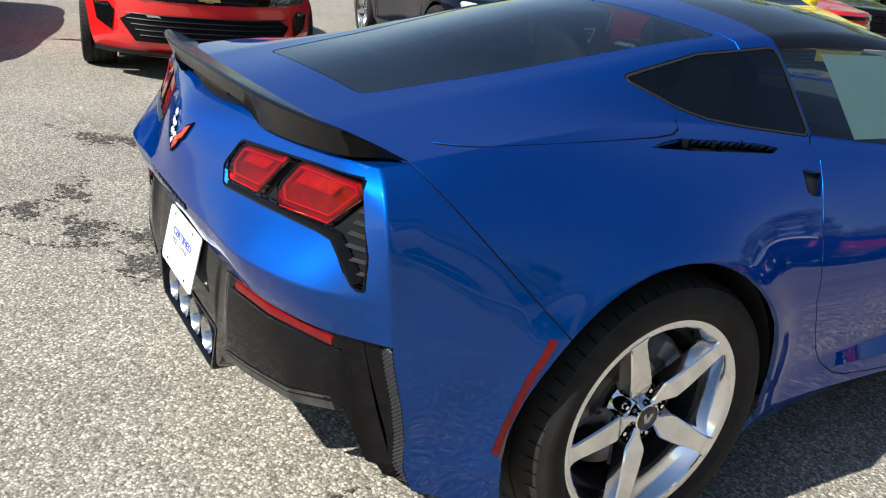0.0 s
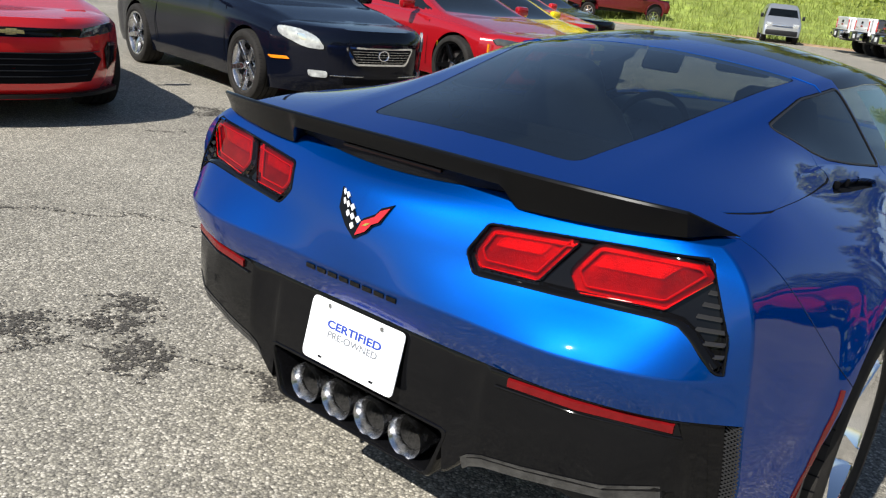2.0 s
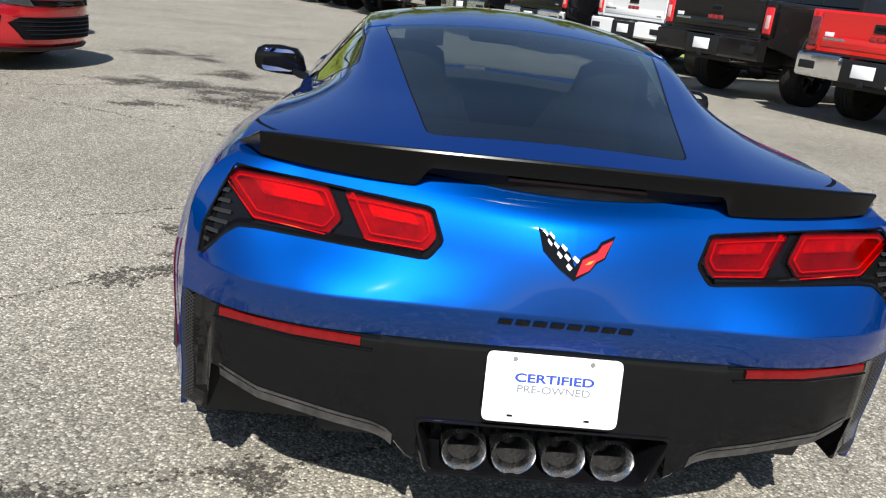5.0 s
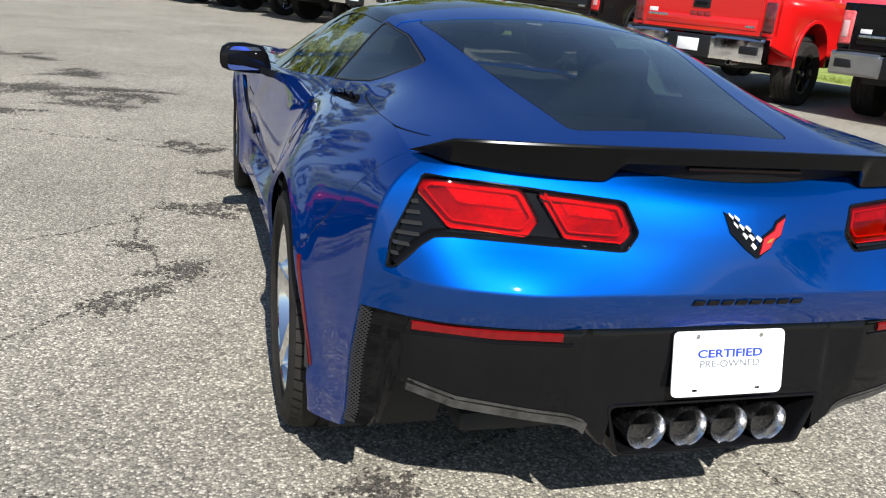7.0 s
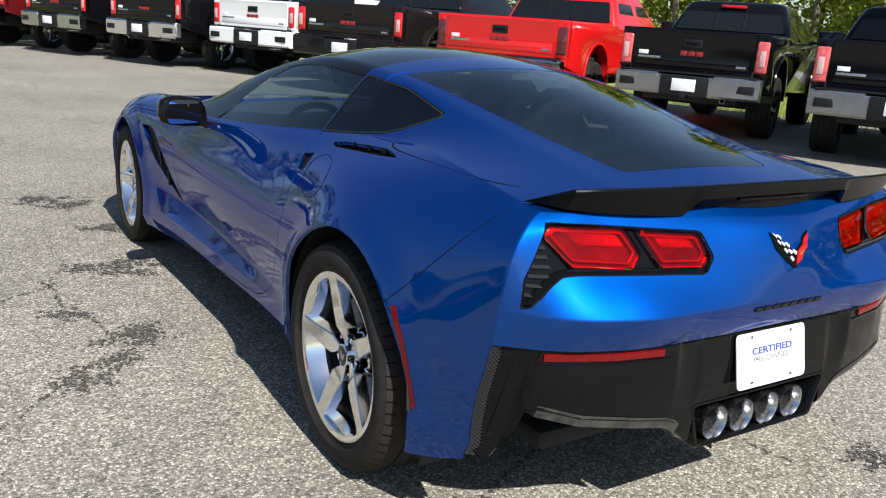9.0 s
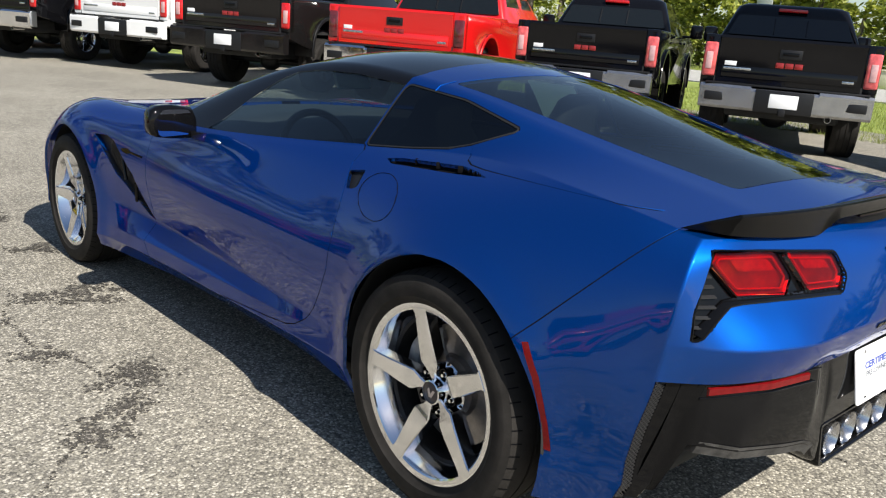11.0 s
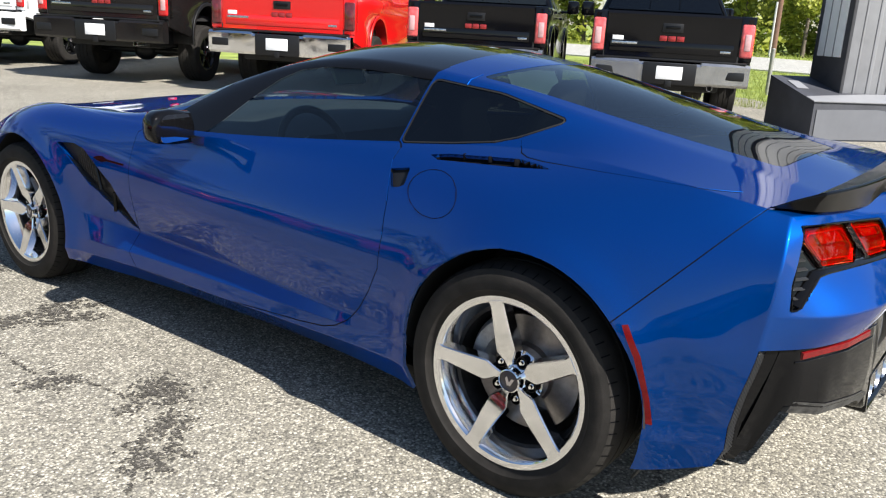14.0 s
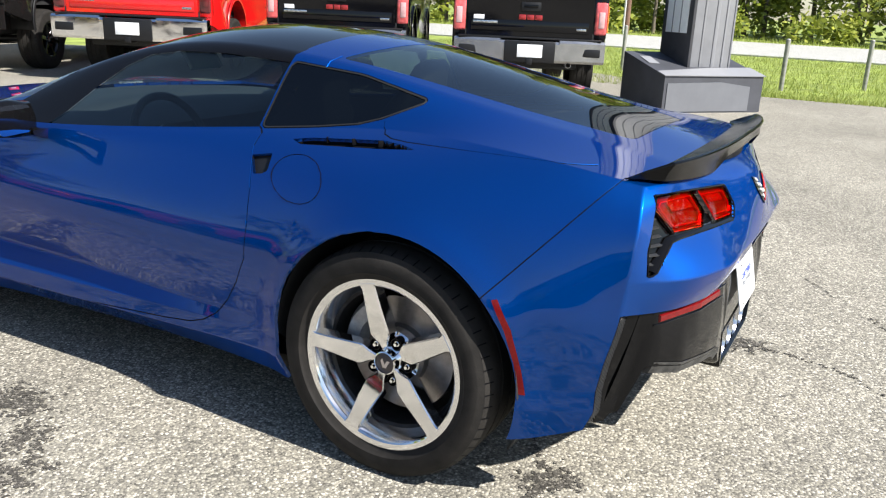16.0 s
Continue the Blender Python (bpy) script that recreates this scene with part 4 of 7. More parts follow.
FLAG_RED = mat("red enamel", (0.45, 0.01, 0.012), 0.2, 0, 0.6)
BADGE = lambda pts: [(x, badge_z(z)) for x, z in pts]
badge = tail_patch(BADGE([(0.0, 0.750), (0.030, 0.772), (0.042, 0.790), (0.058, 0.800), (0.076, 0.846), (0.048, 0.832), (0.040, 0.818), (0.012, 0.800), (0.0, 0.778), (-0.012, 0.806), (-0.036, 0.822), (-0.048, 0.832), (-0.076, 0.850), (-0.064, 0.806), (-0.050, 0.792), (-0.030, 0.772)]), 0.004, GLOSS_BLACK, "badge", sports_car, "crossed-flag badge, plain shapes")
tail_patch(BADGE([(0.003, 0.760), (0.013, 0.795), (0.041, 0.812), (0.050, 0.827), (0.071, 0.838), (0.055, 0.803), (0.040, 0.794), (0.028, 0.775)]), 0.0065, FLAG_RED, "red_flag", badge)
tail_patch(BADGE([(0.018, 0.786), (0.026, 0.794), (0.037, 0.797), (0.029, 0.789)]), 0.008, mat("gold enamel", (0.7, 0.5, 0.1), 0.25, 0.8), "flag_bar", badge)
for i in range(6):
    for j in range(3):
        if (i + j) % 2 == 0:
            # cells of the chequered flag, sheared along its length
            u, w_ = i / 6, j / 3
            c = lambda p, q: (-0.006 - 0.062 * p + 0.020 * (q - 0.2) * (1 - p), 0.768 + 0.070 * p + 0.026 * q * (1 - 0.25 * p))
            tail_patch(BADGE([c(u + 0.02, w_ + 0.04), c(u + 0.147, w_ + 0.04), c(u + 0.147, w_ + 0.29), c(u + 0.02, w_ + 0.29)]), 0.0065, WHITE_PAINT, "check", badge)
for k in range(8):
    x = -0.135 + 0.0345 * k
    b = bmesh.new()
    z0 = 0.661
    for q in ([(0, 0), (0.0265, 0), (0.029, 0.0115), (0.0025, 0.0115)],):
        vs = [on_tail(x + p, z0 + r, 0.003) for p, r in q]
        loft(b, [vs, [v + Vector((0, 0.004, 0)) for v in vs]], closed=True)
        b.faces.new([b.verts.new(v) for v in vs])
    part("letter_bar", b, GLOSS_BLACK, sports_car)

plate_m = Matrix.Translation((0, -0.810, 0.5145)) @ Euler((radians(90 - 12), 0, 0)).to_matrix().to_4x4() @ Matrix.Diagonal((0.925, 0.955, 1, 1))
b = bmesh.new()
prism(b, rounded([(-0.1525, -0.076), (0.1525, -0.076), (0.1525, 0.076), (-0.1525, 0.076)], 0.016, 6), 0.003, plate_m, 0.001)
plate = part("dealer_plate", b, PLATE, sports_car, "white dealer plate with blue and grey lettering")


def writing(text, size, at, material, parent, name, width=None, bold=0.0):
    cu = bpy.data.curves.new(name, "FONT")
    cu.offset = bold
    cu.body, cu.size, cu.align_x, cu.align_y, cu.extrude = text, size, "CENTER", "CENTER", 0.0003
    tmp = new(name + "_curve", cu)
    me = bpy.data.meshes.new_from_object(tmp.evaluated_get(bpy.context.evaluated_depsgraph_get()))
    bpy.data.objects.remove(tmp)
    xs_ = [v.co.x for v in me.vertices]
    k = width / (max(xs_) - min(xs_)) if width else 1.0
    me.transform(at @ Matrix.Diagonal((k, 1, 1, 1)))
    me.materials.append(material)
    ob = new(name, me)
    ob.parent = parent
    return ob


writing("CERTIFIED", 0.026, plate_m @ Matrix.Translation((0.002, 0.022, 0.0035)), INK_BLUE, plate, "plate_title", 0.178, 0.0008)
writing("PRE-OWNED", 0.023, plate_m @ Matrix.Translation((0.002, -0.002, 0.0035)), INK_GREY, plate, "plate_subtitle", 0.164, 0.0003)
for x0, w in ((-0.095, 0.062), (-0.028, 0.052), (0.03, 0.012), (0.05, 0.042)):
    b = bmesh.new()
    prism(b, [(x0, -0.0275), (x0 + w, -0.0275), (x0 + w, -0.0225), (x0, -0.0225)], 0.0004, plate_m @ Matrix.Translation((0, 0, 0.003)))
    part("plate_line", b, mat("pale grey ink", (0.42, 0.42, 0.44), 0.5), plate)
for x0 in (-0.09, 0.083):
    b = bmesh.new()
    cyl(b, 0.0055, 0.004, plate_m @ Matrix.Translation((x0, 0.064, 0.004)), n=12)
    part("screw", b, STEEL, plate)
    b = bmesh.new()
    box(b, (0.013, 0.005, 0.001), (0, 0, 0), 0)
    b.transform(plate_m @ Matrix.Translation((x0, -0.062, 0.0033)))
    part("plate_slot", b, GAP, plate)


# ---- wheels ----
def wheel_meshes(r_tyre, width, r_rim, metal=None):
    """Meshes about the hub; local z points outwards, y up at angle 90."""
    h = width / 2
    metal = metal or WHEEL_CHROME
    out = {}
    b = bmesh.new()
    lathe(b, [(r_rim - 0.012, -h * 0.9), (r_rim + 0.004, -h * 0.98), (r_tyre - 0.05, -h * 1.06), (r_tyre - 0.015, -h), (r_tyre - 0.002, -h * 0.8), (r_tyre, -h * 0.5), (r_tyre, -h * 0.48), (r_tyre - 0.008, -h * 0.47), (r_tyre - 0.008, -h * 0.41), (r_tyre, -h * 0.40),
              (r_tyre, -h * 0.04), (r_tyre - 0.008, -h * 0.03), (r_tyre - 0.008, h * 0.03), (r_tyre, h * 0.04), (r_tyre, h * 0.40), (r_tyre - 0.008, h * 0.41), (r_tyre - 0.008, h * 0.47), (r_tyre, h * 0.48), (r_tyre - 0.003, h * 0.80), (r_tyre - 0.014, h * 0.97), (r_tyre - 0.030, h * 1.03), (r_tyre - 0.034, h * 1.045), (r_tyre - 0.052, h * 1.06),
              (r_tyre - 0.070, h * 1.05), (r_rim + 0.013, h * 1.02), (r_rim + 0.009, h * 1.0), (r_rim + 0.001, h * 0.97), (r_rim - 0.012, h * 0.9)], n=96)
    out["tyre"] = finish(b, "tyre", RUBBER, 30)
    b = bmesh.new()
    for k in range(60):
        a = 2 * math.pi * k / 60
        for w0, w1 in ((0.80, 0.985),):
            p = [Vector((r * math.cos(a + da), r * math.sin(a + da), h * w)) for r, w, da in ((r_tyre - 0.0022, w0, 0), (r_tyre - 0.0145, w1 - 0.01, 0.006), (r_tyre - 0.0145, w1 - 0.01, 0.016), (r_tyre - 0.0022, w0, 0.01))]
            n = Vector((math.cos(a), math.sin(a), 0.5)) * 0.0015
            b.faces.new([b.verts.new(q + n) for q in p])
    out["sipe"] = finish(b, "tread_groove", GAP)
    b = bmesh.new()
    f = h * 0.93
    # outer lip, stepped inner wall and deep barrel
    lathe(b, [(r_rim - 0.044, f - 0.060), (r_rim - 0.028, f - 0.012), (r_rim - 0.023, f - 0.003), (r_rim - 0.019, f),
              (r_rim - 0.006, f + 0.002), (r_rim + 0.004, f + 0.002), (r_rim + 0.008, f - 0.004), (r_rim + 0.006, f - 0.014)], n=96)
    out["rim"] = finish(b, "wheel", metal, 24)
    # inner barrel in a mottled dark tone, apart from the bright lip
    b = bmesh.new()
    lathe(b, [(r_rim - 0.004, -h * 0.9), (r_rim - 0.03, -h * 0.6), (r_rim - 0.034, -0.01), (r_rim - 0.058, 0.0), (r_rim - 0.052, f - 0.066), (r_rim - 0.044, f - 0.0595)], n=64)
    out["barrel"] = finish(b, "barrel", mat("mottled dark barrel", (0.022, 0.021, 0.021), 0.5, 0.4, vary=0.5, scale=30), 24)
    b = bmesh.new()
    lathe(b, [(0.0, f - 0.045), (0.036, f - 0.045), (0.048, f - 0.056), (0.072, f - 0.062), (0.082, f - 0.072), (0.086, f - 0.095), (0.0, f - 0.10)], n=40)
    out["hub"] = finish(b, "hub", metal, 24)
    b = bmesh.new()
    # one spoke: flat polished face, broadest near the hub, steep flanks
    rows = []
    for r, w, z, lean in ((0.030, 0.008, f - 0.036, 0.0), (0.056, 0.024, f - 0.031, 0.0), (0.080, 0.054, f - 0.024, 0.0), (0.088, 0.057, f - 0.021, 0.0005), (0.125, 0.052, f - 0.014, 0.002), (0.17, 0.045, f - 0.008, 0.003), (r_rim - 0.045, 0.040, f - 0.003, 0.004), (r_rim - 0.032, 0.040, f - 0.001, 0.004), (r_rim - 0.024, 0.044, f + 0.0012, 0.004), (r_rim - 0.018, 0.054, f + 0.0015, 0.004)):
        x = w / 2
        rows.append([(-x + lean, r, z), (x + lean, r, z), (x + 0.003 + lean, r, z - 0.004), (x + 0.007 + lean, r, z - 0.036), (x * 0.8 + lean, r, z - 0.058), (-x * 0.8 + lean, r, z - 0.058), (-x - 0.007 + lean, r, z - 0.036), (-x - 0.003 + lean, r, z - 0.004)])
    loft(b, rows, closed=True, cap=True)
    bmesh.ops.recalc_face_normals(b, faces=b.faces)
    out["spoke"] = finish(b, "spoke", metal, 20)
    b = bmesh.new()
    lathe(b, [(0.0, f - 0.022), (0.026, f - 0.023), (0.030, f - 0.026), (0.031, f - 0.05)], n=32)
    out["cap"] = finish(b, "centre_cap", mat("dark grey cap", (0.07, 0.06, 0.062), 0.35, 0.4), 40)
    b = bmesh.new()
    lathe(b, [(0.029, f - 0.027), (0.031, f - 0.020), (0.0345, f - 0.022), (0.036, f - 0.05)], n=32)
    out["cap_ring"] = finish(b, "cap_ring", CHROME, 40)
    b = bmesh.new()
    for sx, lean in ((-1, 0.35), (1, -0.35)):
        m_ = Matrix.Translation((sx * 0.006, -0.002, f - 0.0215)) @ Matrix.Rotation(lean * 1.3, 4, "Z")
        prism(b, [(-0.0045, -0.012), (0.0045, -0.012), (0.0055, 0.014), (-0.0025, 0.010)], 0.0008, m_)
    out["emblem"] = finish(b, "cap_emblem", mat("silver emblem", (0.6, 0.55, 0.55), 0.3, 0.8), 40)
    b = bmesh.new()
    cyl(b, 0.0085, 0.03, pose(0, 0, f - 0.062), n=6)
    cyl(b, 0.006, 0.012, pose(0, 0, f - 0.043), 0.005, n=10)
    out["nut"] = finish(b, "lug_nut", CHROME, 30)
    b = bmesh.new()
    lathe(b, [(0.0, f - 0.055), (0.0135, f - 0.055), (0.0150, f - 0.043), (0.0175, f - 0.043), (0.0185, f - 0.075)], n=20)
    out["socket"] = finish(b, "lug_socket", GLOSS_BLACK, 40)
    b = bmesh.new()
    lathe(b, [(0.07, f - 0.095), (0.085, f - 0.098), (0.092, f - 0.112), (0.172, f - 0.112), (0.174, f - 0.140), (0.07, f - 0.142)], n=64)
    out["disc"] = finish(b, "brake_disc", DISC, 35)
    b = bmesh.new()
    rows = []
    for a in np.linspace(-0.55, 0.55, 9):
        c, s_ = math.cos(a), math.sin(a)
        k = 1 - 0.25 * abs(a)
        rows.append([(r * c, r * s_, z) for r, z in ((0.115, f - 0.10), (0.13, f - 0.074 * (2 - k)), (0.17, f - 0.074 * (2 - k)), (0.184, f - 0.10), (0.182, f - 0.15), (0.105, f - 0.15))])
    loft(b, rows, closed=True, cap=True)
    bmesh.ops.recalc_face_normals(b, faces=b.faces)
    out["caliper"] = finish(b, "brake_caliper", mat("grey caliper", (0.30, 0.30, 0.305), 0.4, 0.4, vary=0.3, scale=30), 35)
    b = bmesh.new()
    cyl(b, r_rim - 0.03, 0.004, pose(0, 0, -h * 0.5), n=48)
    out["back"] = finish(b, "wheel_back", mat("dark wheel back", (0.012, 0.012, 0.012), 0.8), 40)
    return out


def add_wheel(car, meshes, m, spokes=5, turn=0.0, caliper=200.0, nuts=5):
    rim = share("wheel", meshes["rim"], car, m)
    share("tyre", meshes["tyre"], rim)
    if "sipe" in meshes:
        tagged(share("tread_groove", meshes["sipe"], rim), kind="stuff")
    for k in ("barrel", "hub", "cap", "cap_ring", "emblem", "disc", "back"):
        if k in meshes:
            share(meshes[k].name.split(".")[0], meshes[k], rim)
    for k in range(spokes):
        share("spoke", meshes["spoke"], rim, pose(0, 0, 0, 0, 0, turn + 360 / spokes * k))
    for k in range(nuts):
        q = pose(0, 0, 0, 0, 0, turn + 360 / nuts * (k + 0.5)) @ pose(0, 0.060, 0)
        share("lug_nut", meshes["nut"], rim, q)
        share("lug_socket", meshes["socket"], rim, q)
    if "caliper" in meshes:
        share("brake_caliper", meshes["caliper"], rim, pose(0, 0, 0, 0, 0, caliper))
    return rim


REAR_WHEEL = wheel_meshes(0.343, 0.285, 0.256)
FRONT_WHEEL = wheel_meshes(0.328, 0.245, 0.243)
left, right = pose(0, 0, 0, 90, 0, -90), pose(0, 0, 0, 90, 0, 90)
add_wheel(sports_car, REAR_WHEEL, Matrix.Translation((-0.748, 0, 0.335)) @ left, turn=13, caliper=148)
add_wheel(sports_car, REAR_WHEEL, Matrix.Translation((0.748, 0, 0.335)) @ right, turn=25, caliper=30)
add_wheel(sports_car, FRONT_WHEEL, Matrix.Translation((-0.785, 2.712, 0.321)) @ left, turn=20, caliper=20)
add_wheel(sports_car, FRONT_WHEEL, Matrix.Translation((0.785, 2.712, 0.321)) @ right, turn=0, caliper=160)

# wheel housings and floor
for cy, cz, r in (REAR_AXLE, FRONT_AXLE):
    for s in (-1, 1):
        b = bmesh.new()
        rows = [[(s * (x if math.sin(a) > 0 else min(x, 0.80)), cy + (r + dr) * math.cos(a), cz + (r + dr) * math.sin(a)) for a in np.linspace(-0.5, math.pi + 0.5, 25)] for x, dr in ((0.875, 0.006), (0.84, 0.012), (0.60, 0.012), (0.52, 0.012))]
        loft(b, rows)
        b.faces.new([v for v in b.verts if abs(abs(v.co.x) - 0.52) < 1e-4])
        part("wheel_housing", b, mat("black housing liner", (0.01, 0.01, 0.01), 0.8, vary=0.3), sports_car)
b = bmesh.new()
box(b, (1.50, 1.85, 0.05), (0, 1.33, 0.185), 0.02)
box(b, (1.0, 3.7, 0.06), (0, 1.35, 0.215), 0.02)
box(b, (1.1, 0.22, 0.05), (0, -0.45, 0.345), 0.02)
part("floor_pan", b, mat("black floor pan", (0.012, 0.012, 0.012), 0.8, vary=0.3), sports_car)


def flank_x(y, z):
    """Half width of the skin at a place on the flank."""
    out = []
    near = sorted(shell, key=lambda r: abs(r[30][1] - y))[:2]
    for sec in near:
        run = sec[13: BELT + 12]
        out.append((sec[30][1], float(np.interp(z, [p[2] for p in run], [p[0] for p in run]))))
    (a, p), (c, q) = out
    return p + (q - p) * (y - a) / (c - a)



# ---- cabin ----
b = bmesh.new()
box(b, (1.28, 0.95, 0.02), (0, -0.08, 0.80), 0.005)
box(b, (1.30, 0.03, 0.55), (0, 0.40, 0.58), 0.01)
box(b, (1.40, 1.5, 0.02), (0, 1.15, 0.26), 0.005)
part("cabin_lining", b, mat("dark carpet", (0.014, 0.014, 0.015), 0.9, vary=0.3, scale=80), sports_car)
for s in (-1, 1):
    b = bmesh.new()
    loft(b, [[(s * (float(spline(BELT_W, y)) - 0.035), y, float(spline(BELT_Z, y)) - 0.01), (s * (float(spline(BELT_W, y)) - 0.06), y, float(spline(BELT_Z, y)) - 0.06), (s * 0.66, y, 0.55), (s * 0.68, y, 0.28)] for y in np.linspace(0.40, 1.75, 8)])
    bmesh.ops.solidify(b, geom=b.faces[:], thickness=0.02)
    part("door_card", b, LEATHER, sports_car)
    b = bmesh.new()
    rows = []
    for z, y, w, d in ((0.46, 0.86, 0.24, 0.10), (0.60, 0.78, 0.26, 0.12), (0.80, 0.68, 0.25, 0.11), (0.92, 0.62, 0.20, 0.09), (0.97, 0.60, 0.14, 0.07), (1.06, 0.57, 0.12, 0.05), (1.085, 0.56, 0.08, 0.03)):
        rows.append([(s * 0.36 + w * math.cos(a), y + d * math.sin(a), z) for a in np.linspace(0, 2 * math.pi, 17)[:-1]])
    loft(b, rows, closed=True, cap=True)
    box(b, (0.50, 0.52, 0.16), (s * 0.36, 1.05, 0.42), 0.05)
    bmesh.ops.recalc_face_normals(b, faces=b.faces)
    part("seat", b, LEATHER, sports_car, "black leather bucket seat", sharp=50)
b = bmesh.new()
loft(b, [[(x, 1.52 + 0.03 * math.cos(x * 3), 0.62), (x, 1.50, 0.78), (x, 1.56, 0.855 - 0.05 * x * x), (x, 1.75, 0.88 - 0.06 * x * x), (x, 2.10, 0.865 - 0.06 * x * x), (x, 2.12, 0.6)] for x in np.linspace(-0.70, 0.70, 15)])
box(b, (0.24, 0.75, 0.25), (0, 1.15, 0.50), 0.04)
part("dashboard", b, LEATHER, sports_car, sharp=50)
b = bmesh.new()
lathe(b, [(0.17 + 0.016 * math.cos(a), 0.016 * math.sin(a)) for a in np.linspace(0, 2 * math.pi, 11)], n=40)
for a in (0, 180, 270):
    box(b, (0.13, 0.035, 0.014), Matrix.Rotation(radians(a), 3, "Z") @ Vector((0.10, 0, -0.005)), 0.004, Euler((0, 0, radians(a))))
cyl(b, 0.06, 0.035, pose(0, 0, -0.01), n=20)
b.transform(pose(-0.36, 1.32, 0.76, 68, 0, 0))
part("steering_wheel", b, LEATHER, sports_car)
b = bmesh.new()
box(b, (0.22, 0.03, 0.06), (0, 1.28, 1.09), 0.015)
box(b, (0.03, 0.05, 0.05), (0, 1.31, 1.12), 0.01)
part("rear_view_mirror", b, SATIN_BLACK, sports_car)
# sun visor tag and window sticker
b = bmesh.new()
box(b, (0.16, 0.006, 0.09), (-0.30, 1.20, 1.075), 0.01, Euler((radians(-30), 0, 0)))
part("sun_visor", b, mat("grey visor", (0.5, 0.52, 0.5), 0.7), sports_car)
b = bmesh.new()
z0, z1 = 0.905, 1.10
w_at = lambda y, z: flank_x(y, z) - 0.010
loft(b, [[(w_at(y, z), y, z) for z in np.linspace(z0, z1, 5)] for y in np.linspace(0.755, 1.03, 5)])
bmesh.ops.solidify(b, geom=b.faces[:], thickness=0.001)
part("window_sticker", b, mat("pale green paper", (0.80, 0.88, 0.80), 0.7, vary=0.05), sports_car, "paper price sheet inside the window")

# ---- mirrors ----
for s in (-1, 1):
    b = bmesh.new()
    rows = []
    for x, ry, rz, dy, dz in ((0.80, 0.02, 0.018, 0.03, -0.045), (0.815, 0.045, 0.045, 0.015, -0.02), (0.84, 0.058, 0.060, 0.0, 0.0), (0.92, 0.066, 0.064, -0.008, 0.006), (0.98, 0.060, 0.058, -0.022, 0.008), (1.008, 0.045, 0.045, -0.032, 0.006), (1.018, 0.02, 0.02, -0.04, 0.004)):
        row = []
        for a in np.linspace(0, 2 * math.pi, 21)[:-1]:
            c, q = math.cos(a), math.sin(a)
            c, q = math.copysign(abs(c) ** 0.6, c), math.copysign(abs(q) ** 0.7, q)
            row.append((s * (x + 0.015), 1.475 + dy + (ry * 1.25 if c > 0 else ry * 0.55) * c, 0.870 + dz + rz * q))
        rows.append(row)
    loft(b, rows, closed=True, cap=True)
    bmesh.ops.recalc_face_normals(b, faces=b.faces)
    mirror = part("wing_mirror", b, GLOSS_BLACK, sports_car, "gloss black door mirror", sharp=50)
    b = bmesh.new()
    prism(b, rounded([(-0.075, -0.05), (0.075, -0.046), (0.07, 0.048), (-0.065, 0.05)], 0.03, 5), 0.004, Matrix.Translation((s * 0.93, 1.4375, 0.875)) @ Euler((radians(90), 0, radians(-s * 10))).to_matrix().to_4x4())
    part("mirror_glass", b, mat("mirror", (0.9, 0.9, 0.9), 0.02, 1.0), mirror)
    b = bmesh.new()
    loft(b, [[(s * x + dx, y + dy, z + dz) for dx, dy, dz in ((0, -0.055, -0.014), (0, 0.045, -0.016), (0, 0.05, 0.016), (0, -0.045, 0.018))] for x, y, z in ((0.770, 1.50, 0.812), (0.80, 1.50, 0.812), (0.835, 1.495, 0.818), (0.865, 1.49, 0.832))], closed=True, cap=True)
    bmesh.ops.recalc_face_normals(b, faces=b.faces)
    part("mirror_foot", b, GLOSS_BLACK, mirror)
# fender vents: mesh, fins and the lit front edge; small badge between vent and door
for s in (-1, 1):
    for (y0, z0), (y1, z1) in (((2.10, 0.640), (2.02, 0.585)), ((1.985, 0.535), (1.955, 0.500))):
        b = bmesh.new()
        pipe(b, [(s * (flank_x(y0, z0) - 0.006), y0, z0), (s * (flank_x(y1, z1) - 0.006), y1 + 0.05, z1 - 0.05)], 0.008, 8)
        part("vent_fin", b, GLOSS_BLACK, sports_car)
    b = bmesh.new()
    for k in range(11):
        y = 2.20 - 0.012 * k
        z = float(np.interp(y, (2.05, 2.25), (0.59, 0.695)))
        pipe(b, [(s * (flank_x(y, z + 0.02) - 0.010), y, z + 0.03), (s * (flank_x(y, z) - 0.010), y + 0.03, z - 0.045)], 0.0016, 5)
    part("vent_mesh", b, SLAT_GREY, sports_car)
    b = bmesh.new()
    front_edge = [(2.362, 0.694), (2.30, 0.655), (2.242, 0.616), (2.147, 0.546), (2.084, 0.518), (2.006, 0.461)]
    loft(b, [[(s * (flank_x(y, z) + dx), y + dy, z + 0.6 * dy) for dx, dy in ((0.001, -0.003), (0.002, 0.004), (-0.020, 0.010), (-0.020, 0.002))] for y, z in front_edge], closed=True, cap=True)
    bmesh.ops.recalc_face_normals(b, faces=b.faces)
    part("vent_edge", b, BLUE, sports_car)
    b = bmesh.new()
    loft(b, [[(s * (flank_x(y, z + dz) + dx), y, z + dz) for dx, dz in ((0.003, -h), (0.003, h), (-0.002, h), (-0.002, -h))] for y, z, h in ((2.10, 0.668, 0.002), (2.07, 0.668, 0.010), (2.04, 0.668, 0.012), (2.01, 0.667, 0.004), (1.90, 0.664, 0.004))], closed=True, cap=True)
    bmesh.ops.recalc_face_normals(b, faces=b.faces)
    part("fender_badge", b, GLOSS_BLACK, sports_car, "small dark badge bar on the fender")
